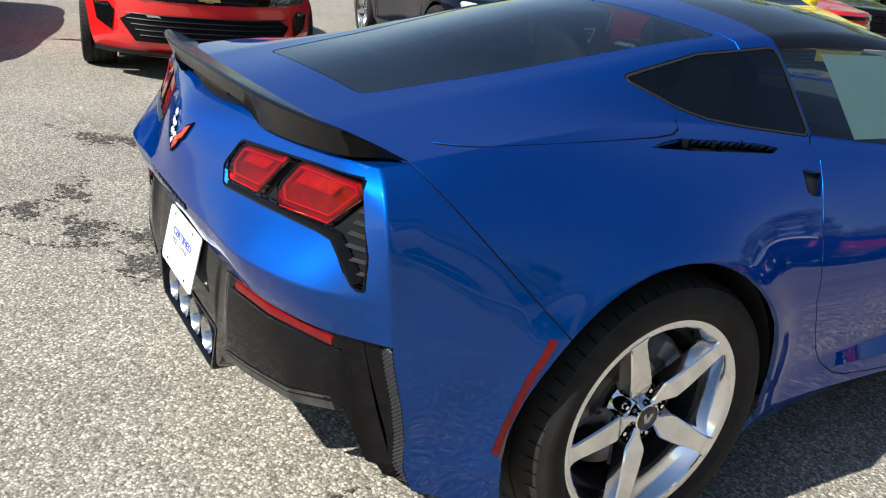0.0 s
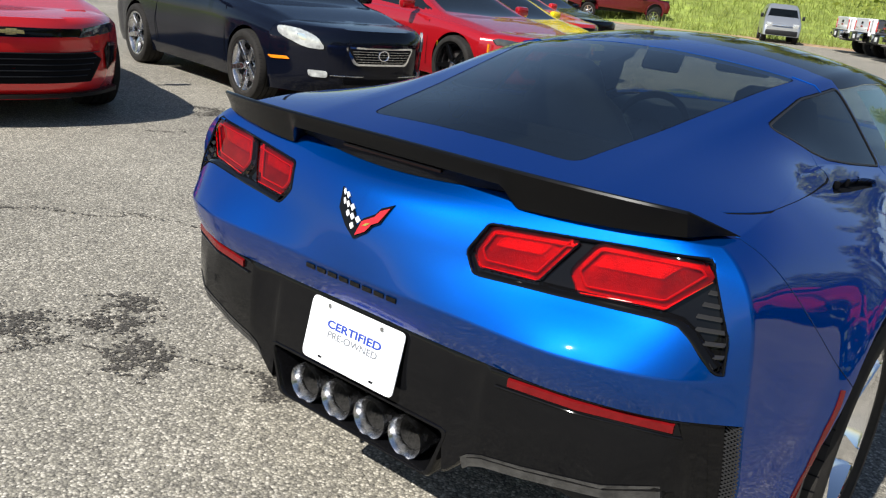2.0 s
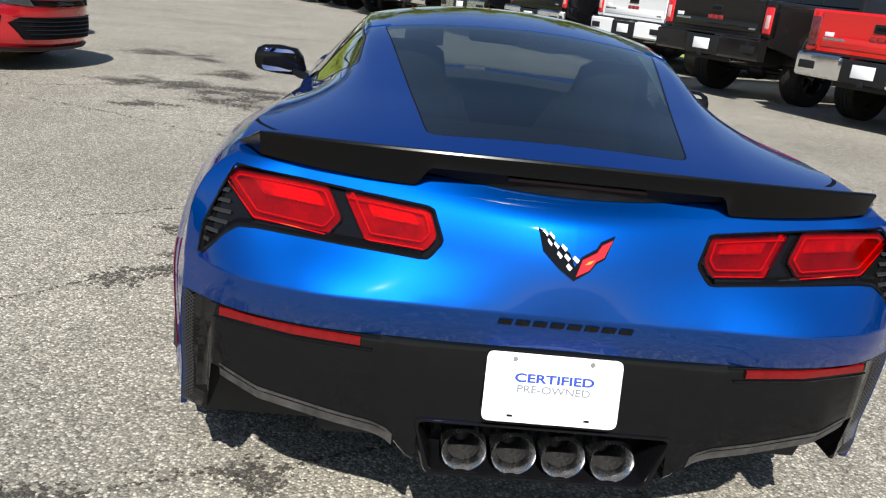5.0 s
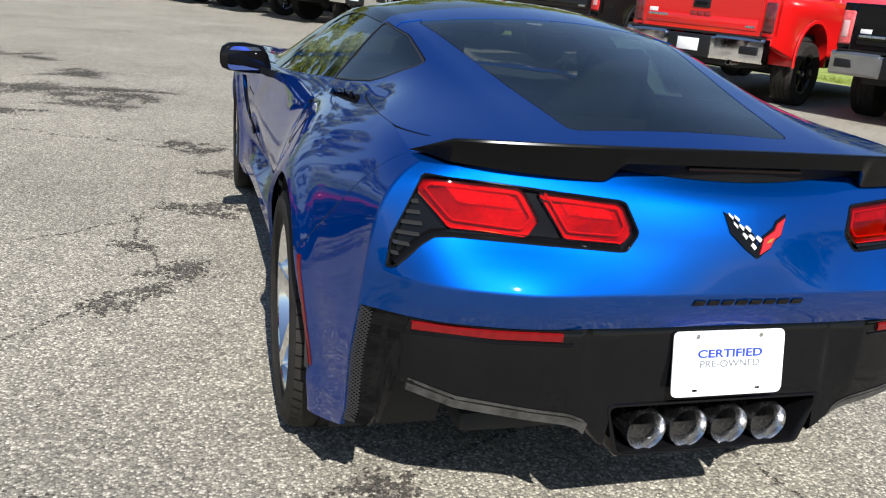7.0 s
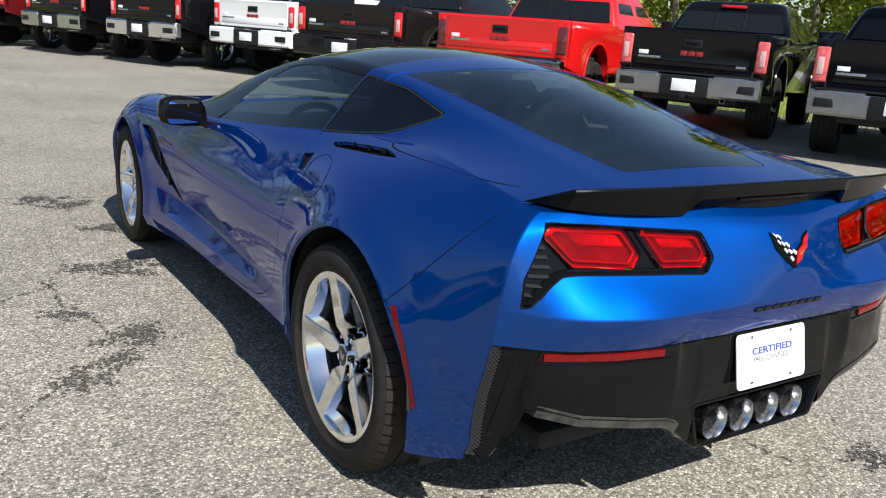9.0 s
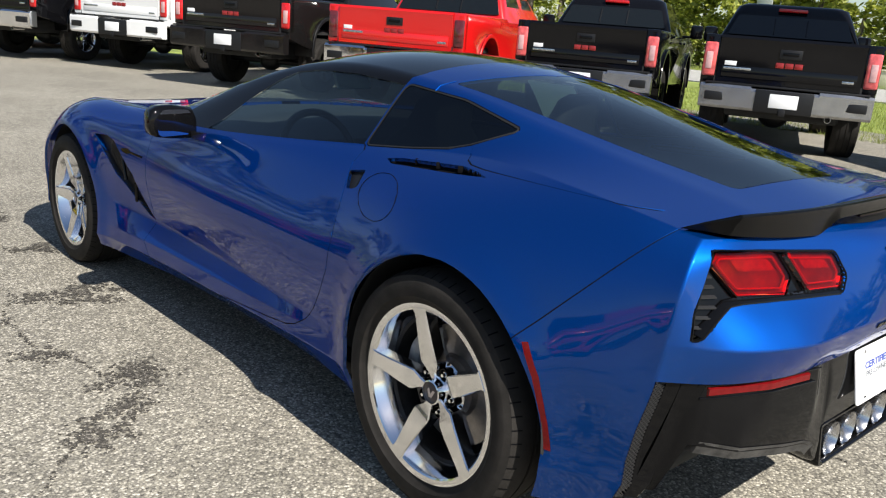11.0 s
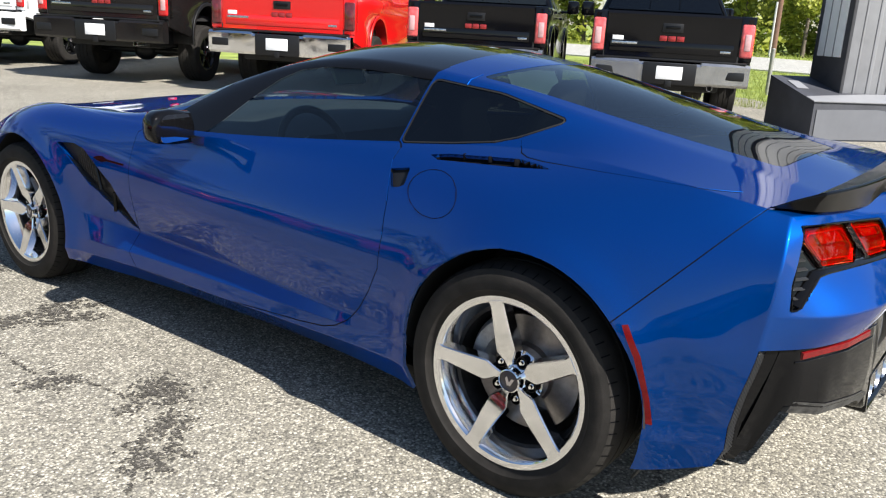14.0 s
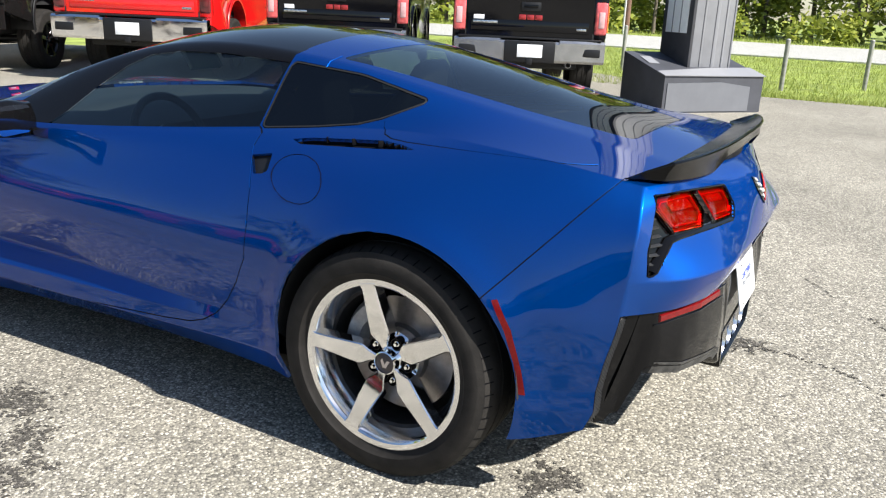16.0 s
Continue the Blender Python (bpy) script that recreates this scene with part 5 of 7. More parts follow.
# fuel flap, on the left flank only
b = bmesh.new()
flap_pts = []
for y, z in fuel_door:
    sec = min(shell, key=lambda r: abs(r[30][1] - y))
    flap_pts.append(Vector((-float(np.interp(z, [p[2] for p in sec[25:BELT]], [p[0] for p in sec[25:BELT]])) - 0.0005, y, z)))
pipe(b, flap_pts + flap_pts[:1], 0.0010, 6)
part("fuel_flap_gap", b, GAP, sports_car, "round fuel flap seam")


# blue beads added to catch a sun glint: door shut line and roof hoop
door_edge = [(0.572, 0.870), (0.549, 0.823), (0.523, 0.757), (0.504, 0.661), (0.503, 0.556)]
hoop = min(shell, key=lambda r: abs(r[57][1] - 0.452))
for s in (-1, 1):
    b = bmesh.new()
    pipe(b, [(s * (flank_x(y, z) - 0.0002), y - 0.006, z) for y, z in door_edge], 0.0018, 6)
    part("door_edge", b, BLUE, sports_car)
    b = bmesh.new()
    pipe(b, [(s * p[0], p[1], p[2] + 0.0002) for p in hoop if p[2] > 1.088 and p[0] > 0.425], 0.002, 6)
    part("hoop_edge", b, BLUE, sports_car)
    # fins inside the shoulder intake
    for k in range(3):
        y = 0.14 + 0.09 * k
        b = bmesh.new()
        z = float(np.interp(y, (0.015, 0.376), (0.921, 0.905)))
        box(b, (0.03, 0.005, 0.02), (s * (flank_x(y, z) - 0.024), y, z), 0.002, Euler((0, 0, radians(s * 35))))
        part("intake_fin", b, GAP, sports_car)
    # ribs and light pipes behind the lamp glass
    for outline, low in ((lens_outer, [(0.698, 0.851), (0.639, 0.7915), (0.490, 0.7805)]), (lens_inner, [(0.404, 0.7825), (0.294, 0.7805)])):
        b = bmesh.new()
        rib = grown(outline, -0.014)
        pipe(b, [(s * p.x, p.y, p.z) for p in (on_tail(x, z, -0.0065) for x, z in rib + rib[:1])], 0.0025, 6)
        part("lens_rib", b, RED_RIB, sports_car)
        b = bmesh.new()
        pipe(b, [(s * p.x, p.y, p.z) for p in (on_tail(x, z, -0.0035) for x, z in low)], 0.0011, 6)
        part("light_pipe", b, LIGHT_PIPE, sports_car)
    # pale line round the lamp bezel
    b = bmesh.new()
    edge = grown(lamp, -0.003)
    pipe(b, [(s * p.x, p.y, p.z) for p in (on_tail(x, z, 0.0) for x, z in edge + edge[:1])], 0.0022, 6)
    part("bezel_edge", b, GLOSS_BLACK, sports_car)


# ---- pickup trucks in a row ----
TRUCK_BLACK = mat("black truck paint", (0.004, 0.004, 0.005), 0.07, 0, 0.0, 0.3, rough_vary=0.03, scale=3)
TRUCK_CHAR = mat("charcoal truck paint", (0.010, 0.009, 0.009), 0.1, 0, 0.0, 0.35, rough_vary=0.04, scale=3)
TRUCK_RED = mat("bright red truck paint", (0.62, 0.008, 0.008), 0.25, 0, 0.8)
TRUCK_WHITE = mat("white truck paint", (0.78, 0.78, 0.77), 0.3, 0, 0.7)
TRUCK_MAROON = mat("maroon truck paint", (0.14, 0.008, 0.012), 0.22, 0.3, 0.7)
TRUCK_SILVER = mat("silver truck paint", (0.50, 0.51, 0.52), 0.28, 0.7, 0.6)
LAMP_RED = mat("truck lamp red", (0.55, 0.01, 0.012), 0.12, 0, 0.6, vary=0.3, scale=20)
LAMP_CLEAR = mat("truck lamp clear", (0.58, 0.34, 0.34), 0.12, 0, 0.6, vary=0.2, scale=20)
LAMP_PALE = mat("pale red truck lamp", (0.62, 0.10, 0.10), 0.12, 0, 0.6, vary=0.4, scale=16)
LAMP_SMOKED = mat("smoked dark red truck lamp", (0.10, 0.012, 0.014), 0.10, 0, 0.6, vary=0.4, scale=16)
BUMPER_GREY = mat("grey satin bumper", (0.40, 0.40, 0.41), 0.25, 0.9, vary=0.15, scale=6)
TRUCK_GLASS = mat("dark privacy glass", (0.008, 0.010, 0.011), 0.05, 0, 0.0, 0.5)
BADGE_RED = mat("red and chrome badge", (0.45, 0.05, 0.05), 0.2, 0.6)
TRUCK_WHEELS = {"chrome": wheel_meshes(0.41, 0.275, 0.255), "dark": wheel_meshes(0.42, 0.285, 0.25, DARK_ALLOY)}


def arch(cx, cz, r, n=9):
    return [(cx + r * math.cos(a), cz + r * math.sin(a)) for a in np.linspace(math.pi, 0, n)]


def slab(bm, poly, y0, y1, bevel=0.0):
    """A panel in the x-z plane from y0 to y1."""
    prism(bm, poly, y1 - y0, Matrix(((1, 0, 0, 0), (0, 0, 1, y0), (0, 1, 0, 0), (0, 0, 0, 1))), bevel)
    return bm


TRUCK_SCALE = 1.12


def pickup(at, heading, paint, label, size="large", bumper=None, wheels="dark", lift=0.0, detail=True, lamp=None, plate=True, flares=False):
    big = size == "large"
    w, rail, roof = (1.015, 1.36, 1.88) if big else (0.94, 1.32, 1.80)
    rear, wb, cab0, cab1, nose = (1.18, 3.64, 1.95, 4.25, 5.65) if big else (1.08, 3.25, 1.72, 3.85, 5.15)
    sill, gate0 = (0.62, 0.86) if big else (0.58, 0.80)
    bumper = bumper or CHROME
    t = thing("pickup_truck", pose(*at, lift * TRUCK_SCALE, 0, 0, heading) @ Matrix.Scale(TRUCK_SCALE, 4), label, "pickup truck", "pickups parked in a row")
    wr = 0.41
    belt = rail - 0.04
    side_poly = [(0.02, gate0 - 0.10), (rear - 0.56, sill)] + arch(rear, sill, 0.50) + [(rear + 0.56, sill), (rear + wb - 0.58, sill - 0.08)] + arch(rear + wb, sill - 0.04, 0.50) + [(rear + wb + 0.56, sill), (nose - 0.05, sill), (nose, 0.95), (nose - 0.12, 1.16), (cab1 + 0.1, 1.30), (cab1 - 0.2, belt), (cab0 + 0.02, belt), (cab0, rail), (0.05, rail), (0.0, rail - 0.03)]
    for s in (-1, 1):
        b = bmesh.new()
        slab(b, side_poly[::-1], *((s * w, s * (w - 0.09)) if s < 0 else (w - 0.09, w)))
        bmesh.ops.recalc_face_normals(b, faces=b.faces)
        bmesh.ops.bevel(b, geom=[e for e in b.edges if e.calc_face_angle(0) > 1.2 and abs(e.verts[0].co.y) > w - 0.01 and abs(e.verts[1].co.y) > w - 0.01], offset=0.03, segments=2, profile=0.5, affect="EDGES")
        part("body_side", b, paint, t, sharp=40)
        for ax in (rear, rear + wb):
            b = bmesh.new()
            z0 = sill if ax == rear else sill - 0.04
            loft(b, [[(ax + r * math.cos(a), s * y, z0 + r * math.sin(a)) for a in np.linspace(-0.25, math.pi + 0.25, 15)] for r, y in ((0.505, w + 0.002), (0.50, w + 0.012), (0.455, w + 0.012), (0.45, w - 0.35))])
            part("arch_lip", b, paint if not flares else SATIN_BLACK, t)
    b = bmesh.new()
    box(b, (nose - cab0 - 0.1, 2 * w - 0.14, belt - sill - 0.05), ((nose + cab0) / 2, 0, (belt + sill) / 2 - 0.06), 0.02)
    box(b, (cab0, 2 * w - 0.3, 0.08), (cab0 / 2, 0, gate0 + 0.02))
    box(b, (nose - 0.3, 1.25, 0.24), (nose / 2, 0, sill - 0.05), 0.03)
    part("chassis", b, mat("dark chassis", (0.012, 0.012, 0.012), 0.8, vary=0.3), t)
    b = bmesh.new()
    loft(b, [[(x, y, z - 0.03 * (abs(y) / w) ** 2) for y in np.linspace(-w + 0.03, w - 0.03, 9)] for x, z in ((cab1 - 0.15, belt), (cab1 + 0.15, 1.34), (nose - 0.3, 1.25), (nose - 0.05, 1.12), (nose, 0.95))])
    part("bonnet", b, paint, t)
    # tailgate
    b = bmesh.new()
    tw = w - 0.17
    slab(b, [(-0.005, gate0), (0.05, gate0), (0.05, rail), (0.0, rail), (-0.02, rail - 0.03), (-0.005, rail - 0.09)], -tw, tw)
    box(b, (0.012, 2 * tw - 0.10, 0.13), (-0.006, 0, gate0 + 0.12), 0.004)
    bmesh.ops.recalc_face_normals(b, faces=b.faces)
    gate = part("tailgate", b, paint, t, sharp=40)
    b = bmesh.new()
    box(b, (0.02, 0.24, 0.105), (-0.008, 0, rail - 0.17), 0.008)
    part("gate_handle", b, SATIN_BLACK, gate)
    b = bmesh.new()
    box(b, (0.012, 0.17, 0.035), (-0.02, 0, rail - 0.165), 0.005)
    part("handle_lever", b, GLOSS_BLACK, gate)
    for k in range(3):
        b = bmesh.new()
        z, y = rail - 0.295, 0.10 - 0.10 * k
        box(b, (0.012, 0.090, 0.062), (-0.011, y, z), 0.008)
        box(b, (0.012, 0.062, 0.034), (-0.015, y, z), 0.004)
        part("badge_letter", b, BADGE_RED, gate)
    for y, ww in ((tw - 0.22, 0.30), (-tw + 0.14, 0.12)):
        b = bmesh.new()
        box(b, (0.006, ww, 0.028), (-0.012, y, gate0 + 0.155 if ww > 0.2 else gate0 + 0.10), 0.002)
        part("script_bar", b, STEEL, gate)
    if detail:
        b = bmesh.new()
        box(b, (0.004, 0.13, 0.05), (-0.009, tw - 0.14, gate0 + 0.21), 0.001)
        part("dealer_decal", b, WHITE_PAINT, gate)
    # corner posts and lamps
    for s in (-1, 1):
        b = bmesh.new()
        box(b, (0.12, 0.17, rail - gate0 - 0.002), (0.062, s * (w - 0.085), (rail + gate0) / 2), 0.012)
        part("corner_post", b, paint, t)
        b = bmesh.new()
        lz0, lz1 = gate0 + 0.045, rail - 0.085
        box(b, (0.16, 0.15, lz1 - lz0), (0.066, s * (w - 0.078), (lz0 + lz1) / 2), 0.025)
        lp = part("tail_lamp", b, lamp or LAMP_RED, t, sharp=50)
        b = bmesh.new()
        box(b, (0.02, 0.075, (lz1 - lz0) * 0.5), (-0.012, s * (w - 0.07), lz0 + (lz1 - lz0) * 0.46), 0.012)
        part("lamp_core", b, LAMP_SMOKED if lamp is LAMP_SMOKED else LAMP_CLEAR, lp)
    # bumper with step and plate
    b = bmesh.new()
    z0, z1 = sill - 0.08, gate0 - 0.03
    for y0, y1, zt in ((-w + 0.02, -0.36, z1), (0.36, w - 0.02, z1), (-0.36, 0.36, z1 - 0.02)):
        rows = []
        for y in np.linspace(y0, y1, 5):
            back = -0.16 + 0.05 * (abs(y) / w) ** 3
            rows.append([(0.02, y, zt), (back, y, zt), (back - 0.025, y, zt - 0.03), (back - 0.02, y, z0 + 0.03), (back + 0.02, y, z0), (0.02, y, z0)])
        loft(b, rows, closed=True, cap=True)
    bmesh.ops.recalc_face_normals(b, faces=b.faces)
    bp = part("rear_bumper", b, bumper, t, sharp=35)
    b = bmesh.new()
    box(b, (0.16, 2 * w - 0.14, 0.02), (-0.06, 0, z1 + 0.012), 0.004)
    box(b, (0.02, 0.62, z1 - z0 - 0.02), (-0.185, 0, (z0 + z1) / 2 - 0.01), 0.01)
    part("bumper_step", b, SATIN_BLACK, bp)
    if plate:
        b = bmesh.new()
        box(b, (0.006, 0.305, 0.152), (-0.20, 0, (z0 + z1) / 2 + 0.0), 0.004)
        part("dealer_plate", b, PLATE, bp)
    for s in (-1, 1):
        b = bmesh.new()
        box(b, (0.03, 0.24, 0.10), (-0.155 if big else -0.15, s * (w - 0.20), (z0 + z1) / 2), 0.01)
        part("bumper_pocket", b, SATIN_BLACK, bp)
    # axle with differential, spare wheel under the bed, hitch
    b = bmesh.new()
    cyl(b, 0.05, 2 * w - 0.4, pose(rear, 0, wr - lift, 90, 0, 0), n=12)
    bmesh.ops.create_uvsphere(b, u_segments=14, v_segments=8, radius=0.17, matrix=pose(rear, 0.04, wr - lift) @ Matrix.Diagonal((0.9, 1.1, 0.9, 1)))
    for s in (-1, 1):
        box(b, (1.5, 0.07, 0.04), (rear + 0.05, s * (w - 0.45), wr - lift + 0.09), 0.01)
        box(b, (rear + 0.9, 0.08, 0.16), ((rear + 0.9) / 2, s * (w - 0.52), sill + 0.06), 0.01)
    part("rear_axle", b, SATIN_BLACK, t)
    b = bmesh.new()
    lathe(b, [(0.20, -0.10), (0.34, -0.11), (0.375, -0.06), (0.375, 0.06), (0.34, 0.11), (0.20, 0.10), (0.20, -0.10)], pose(0.52, 0, sill - 0.02), 28)
    part("spare_wheel", b, RUBBER, t)
    b = bmesh.new()
    box(b, (0.22, 0.075, 0.075), (-0.10, 0, sill - 0.07), 0.008)
    box(b, (0.06, 2 * w - 0.7, 0.07), (0.0, 0, sill - 0.05), 0.01)
    part("tow_hitch", b, SATIN_BLACK, t)
    b = bmesh.new()
    cyl(b, 0.035, 0.25, pose(0.0, -(w - 0.45), sill - 0.10, 0, 90, 0), n=14, cap=False)
    bmesh.ops.solidify(b, geom=b.faces[:], thickness=0.004)
    part("exhaust", b, STEEL, t)
    # cab
    b = bmesh.new()
    rings = []
    for z, x0, x1, hw, r in ((belt - 0.02, cab0 + 0.02, cab1 + 0.05, w - 0.05, 0.06), (belt + 0.06, cab0 + 0.04, cab1 - 0.05, w - 0.08, 0.08), (roof - 0.16, cab0 + 0.20, cab1 - 0.55, w - 0.20, 0.12), (roof - 0.05, cab0 + 0.27, cab1 - 0.68, w - 0.25, 0.14), (roof - 0.01, cab0 + 0.36, cab1 - 0.80, w - 0.34, 0.14), (roof, cab0 + 0.55, cab1 - 1.0, w - 0.5, 0.14)):
        poly = rounded([(x0, -hw), (x1, -hw), (x1, hw), (x0, hw)], r, 4)
        rings.append([(x, y, z) for x, y in poly])
    loft(b, rings, closed=True)
    b.faces.new([v for v in b.verts if v.co.z > roof - 0.005])
    bmesh.ops.recalc_face_normals(b, faces=b.faces)
    cab = part("cab", b, paint, t, sharp=50)
    za, zb = belt + 0.09, roof - 0.17
    xa, xb = cab0 + 0.045, cab0 + 0.19
    ya, yb = w - 0.17, w - 0.27
    b = bmesh.new()
    q = rounded([(-ya, 0), (ya, 0), (yb, 1), (-yb, 1)], 0.05)
    vs = [b.verts.new((xa + (xb - xa) * k - 0.012, y, za + (zb - za) * k)) for y, k in q]
    ws = [b.verts.new((v.co.x + 0.03, v.co.y, v.co.z)) for v in vs]
    b.faces.new(vs)
    for i in range(len(vs)):
        b.faces.new((vs[i], vs[i - 1], ws[i - 1], ws[i]))
    bmesh.ops.recalc_face_normals(b, faces=b.faces)
    part("rear_window", b, TRUCK_GLASS, cab)
    if detail:
        for y in (-0.2, 0.2):
            b = bmesh.new()
            box(b, (0.01, 0.015, zb - za - 0.03), ((xa + xb) / 2 - 0.02, y, (za + zb) / 2), 0.0, Euler((0, math.atan2(xb - xa, zb - za), 0)))
            part("window_bar", b, SATIN_BLACK, cab)
    b = bmesh.new()
    box(b, (0.05, 0.36, 0.045), (cab0 + 0.215, 0, roof - 0.085), 0.012)
    part("high_brake_lamp", b, LAMP_RED, cab)
    for s in (-1, 1):
        for f0, f1 in ((0.10, 0.46), (0.50, 0.88)):
            b = bmesh.new()
            x0, x1 = cab0 + 0.06 + (cab1 - cab0 - 0.1) * f0, cab0 + 0.06 + (cab1 - cab0 - 0.1) * f1
            u0, u1 = x0 + 0.10 * (1 - f0), x1 - 0.45 * f1 ** 2
            lo, hi = w - 0.085, w - 0.195
            vs = [b.verts.new(p) for p in ((x0, s * lo, za - 0.02), (x1, s * lo, za - 0.02), (u1, s * hi, zb), (u0, s * hi, zb))]
            ws = [b.verts.new((v.co.x, v.co.y - s * 0.03, v.co.z)) for v in vs]
            b.faces.new(vs)
            for i in range(4):
                b.faces.new((vs[i], vs[i - 1], ws[i - 1], ws[i]))
            bmesh.ops.recalc_face_normals(b, faces=b.faces)
            part("side_window", b, TRUCK_GLASS, cab)
        b = bmesh.new()
        box(b, (0.12, 0.20, 0.22), (cab1 - 0.30, s * (w + 0.14), belt + 0.10), 0.04)
        box(b, (0.06, 0.14, 0.04), (cab1 - 0.28, s * (w - 0.0), belt + 0.02), 0.01)
        part("door_mirror", b, paint if not big else GLOSS_BLACK, t)
        for k in (1, 2):
            b = bmesh.new()
            box(b, (0.16, 0.03, 0.035), (cab0 + (cab1 - cab0) * (0.44 if k == 1 else 0.86) - 0.35 * (k == 2), s * (w + 0.008), belt - 0.10), 0.01)
            part("door_handle", b, paint, t)
    m = TRUCK_WHEELS[wheels]
    for x in (rear, rear + wb):
        for s in (1, -1):
            add_wheel(t, m, Matrix.Translation((x, s * (w - 0.16), wr + 0.005 - lift)) @ pose(0, 0, 0, 90, 0, 180 if s > 0 else 0), spokes=6 if wheels == "dark" else 5, turn=17 * x, nuts=0)
    return t


HEAD = 27.0
pickup((8.10, 3.42), 27.5, TRUCK_BLACK, "black mid-size pickup with grey and black bumper, parked on asphalt", "small", BUMPER_GREY, "dark", lift=0.02, lamp=LAMP_PALE)
pickup((7.56, 6.27), 26.5, TRUCK_BLACK, "black mid-size pickup with white dealer decal on asphalt", "small", BUMPER_GREY, "dark", lift=0.03, lamp=LAMP_PALE)
pickup((5.83, 8.59), HEAD, TRUCK_RED, "bright red full-size pickup with chrome bumper on asphalt", "large", CHROME, "dark", lift=0.0, lamp=LAMP_SMOKED)
pickup((4.58, 11.40), HEAD, TRUCK_CHAR, "charcoal full-size pickup with body-colour bumper on asphalt", "large", TRUCK_CHAR, "dark", lift=0.05, flares=True)
pickup((4.20, 15.20), HEAD, TRUCK_WHITE, "white full-size pickup with white bumper on asphalt", "large", TRUCK_WHITE, "dark", lift=0.04)
row = [(TRUCK_BLACK, "black full-size pickup with chrome bumper on asphalt", CHROME, "chrome"), (TRUCK_BLACK, "black full-size pickup with dull bumper on asphalt", STEEL, "dark"), (TRUCK_MAROON, "maroon full-size pickup with chrome bumper on asphalt", CHROME, "chrome"), (TRUCK_SILVER, "silver full-size pickup with chrome bumper on asphalt", CHROME, "dark"), (TRUCK_BLACK, "black full-size pickup with chrome bumper on asphalt", CHROME, "dark"), (TRUCK_WHITE, "white full-size pickup with chrome bumper on asphalt", CHROME, "dark"), (TRUCK_BLACK, "black full-size pickup with chrome bumper on asphalt", CHROME, "chrome"), (TRUCK_WHITE, "white full-size pickup with chrome bumper on asphalt", CHROME, "dark"), (TRUCK_WHITE, "white full-size pickup with chrome bumper on asphalt", CHROME, "dark")]
for k, (paint, label, bump_mat, wh) in enumerate(row):
    pickup((3.95 - 1.45 * (k + 1), 14.65 + 2.75 * (k + 1)), HEAD, paint, label, "large", bump_mat, wh, lift=0.03, detail=k < 2)
pickup((-8.4, 43.0), 18, TRUCK_WHITE, "white pickup parked at the far edge of the lot", "large", CHROME, "dark", detail=False)
pickup((-24.6, 40.2), 52, TRUCK_MAROON, "maroon pickup parked far off by the dirt verge", "large", CHROME, "chrome", lift=0.03, detail=False)


# ---- parked cars across the lane, noses towards the sports car ----
def car_shape(L, W, H, hood, deck, cowl, header, backlight, tail_glass, roof_w=0.60):
    """Skin of a coupe, tail at y = 0, nose at y = L: returns section(y), front(x, z) and the front corner's y."""
    hw = W / 2
    corner = L - 0.55
    prof = [(0.0, deck - 0.06), (0.10, deck), (tail_glass, deck + 0.02), (backlight, H - 0.03), ((backlight + header) / 2, H), (header, H - 0.03), (cowl, hood + 0.03), (cowl + 0.25, hood), (L - 0.6, hood - 0.08), (corner + 0.25, hood - 0.14), (L, hood - 0.25)]
    plan = [(0.0, 0.78), (0.12, 0.88), (0.5, 0.965), (1.0, 0.99), (L * 0.4, 0.965), (L * 0.55, 0.955), (L - 1.1, 0.985), (corner, 0.955), (L, 0.8)]
    rail_w = [(0.0, 0.55), (tail_glass, 0.66), (backlight, roof_w), (header, roof_w), (cowl, 0.80), (L - 0.6, 0.70), (L, 0.6)]
    belt_z = [(0.0, deck - 0.10), (0.6, deck - 0.03), (L * 0.35, deck - 0.06), (cowl, hood - 0.02), (L - 0.9, hood - 0.07), (L, hood - 0.22)]

    def section(y):
        f, rz, bz = float(spline(plan, y)) * hw, float(spline(prof, y)), float(spline(belt_z, y))
        rw = float(spline(rail_w, y)) * hw
        cabin = max(0.0, rz - bz)
        pts = [(f * 0.93, 0.19), (f * 0.97, 0.30), (f * 0.985, 0.42), (f, 0.56), (f * 0.985, bz * 0.55 + 0.28), (f * 0.955, bz - 0.03), (f * 0.90, bz), (f * 0.90 + (rw - f * 0.90) * 0.5, bz + (rz - bz) * 0.48 + 0.02 * (cabin > 0.12)), (rw, bz + cabin * 0.88), (rw * 0.72, bz + cabin * 0.965), (rw * 0.35, bz + cabin * 0.995), (0.0, rz)]
        out = []
        for (x0, z0), (x1, z1) in zip(pts, pts[1:]):
            for t in (0, 0.34, 0.67):
                out.append((x0 + (x1 - x0) * t, y, z0 + (z1 - z0) * t))
        out.append((0.0, y, rz))
        return out

    xe = float(spline(plan, corner)) * hw

    def front(x, z):
        r = min(1.0, abs(x) / xe)
        return corner + 0.55 * (1 - r**3.0) - 0.10 * max(0.0, (z - 0.62) / 0.25) ** 2 * (1 - r**4) - 0.10 * max(0.0, (0.38 - z) / 0.2) ** 2 * (1 - r**4)

    return section, front, corner, xe


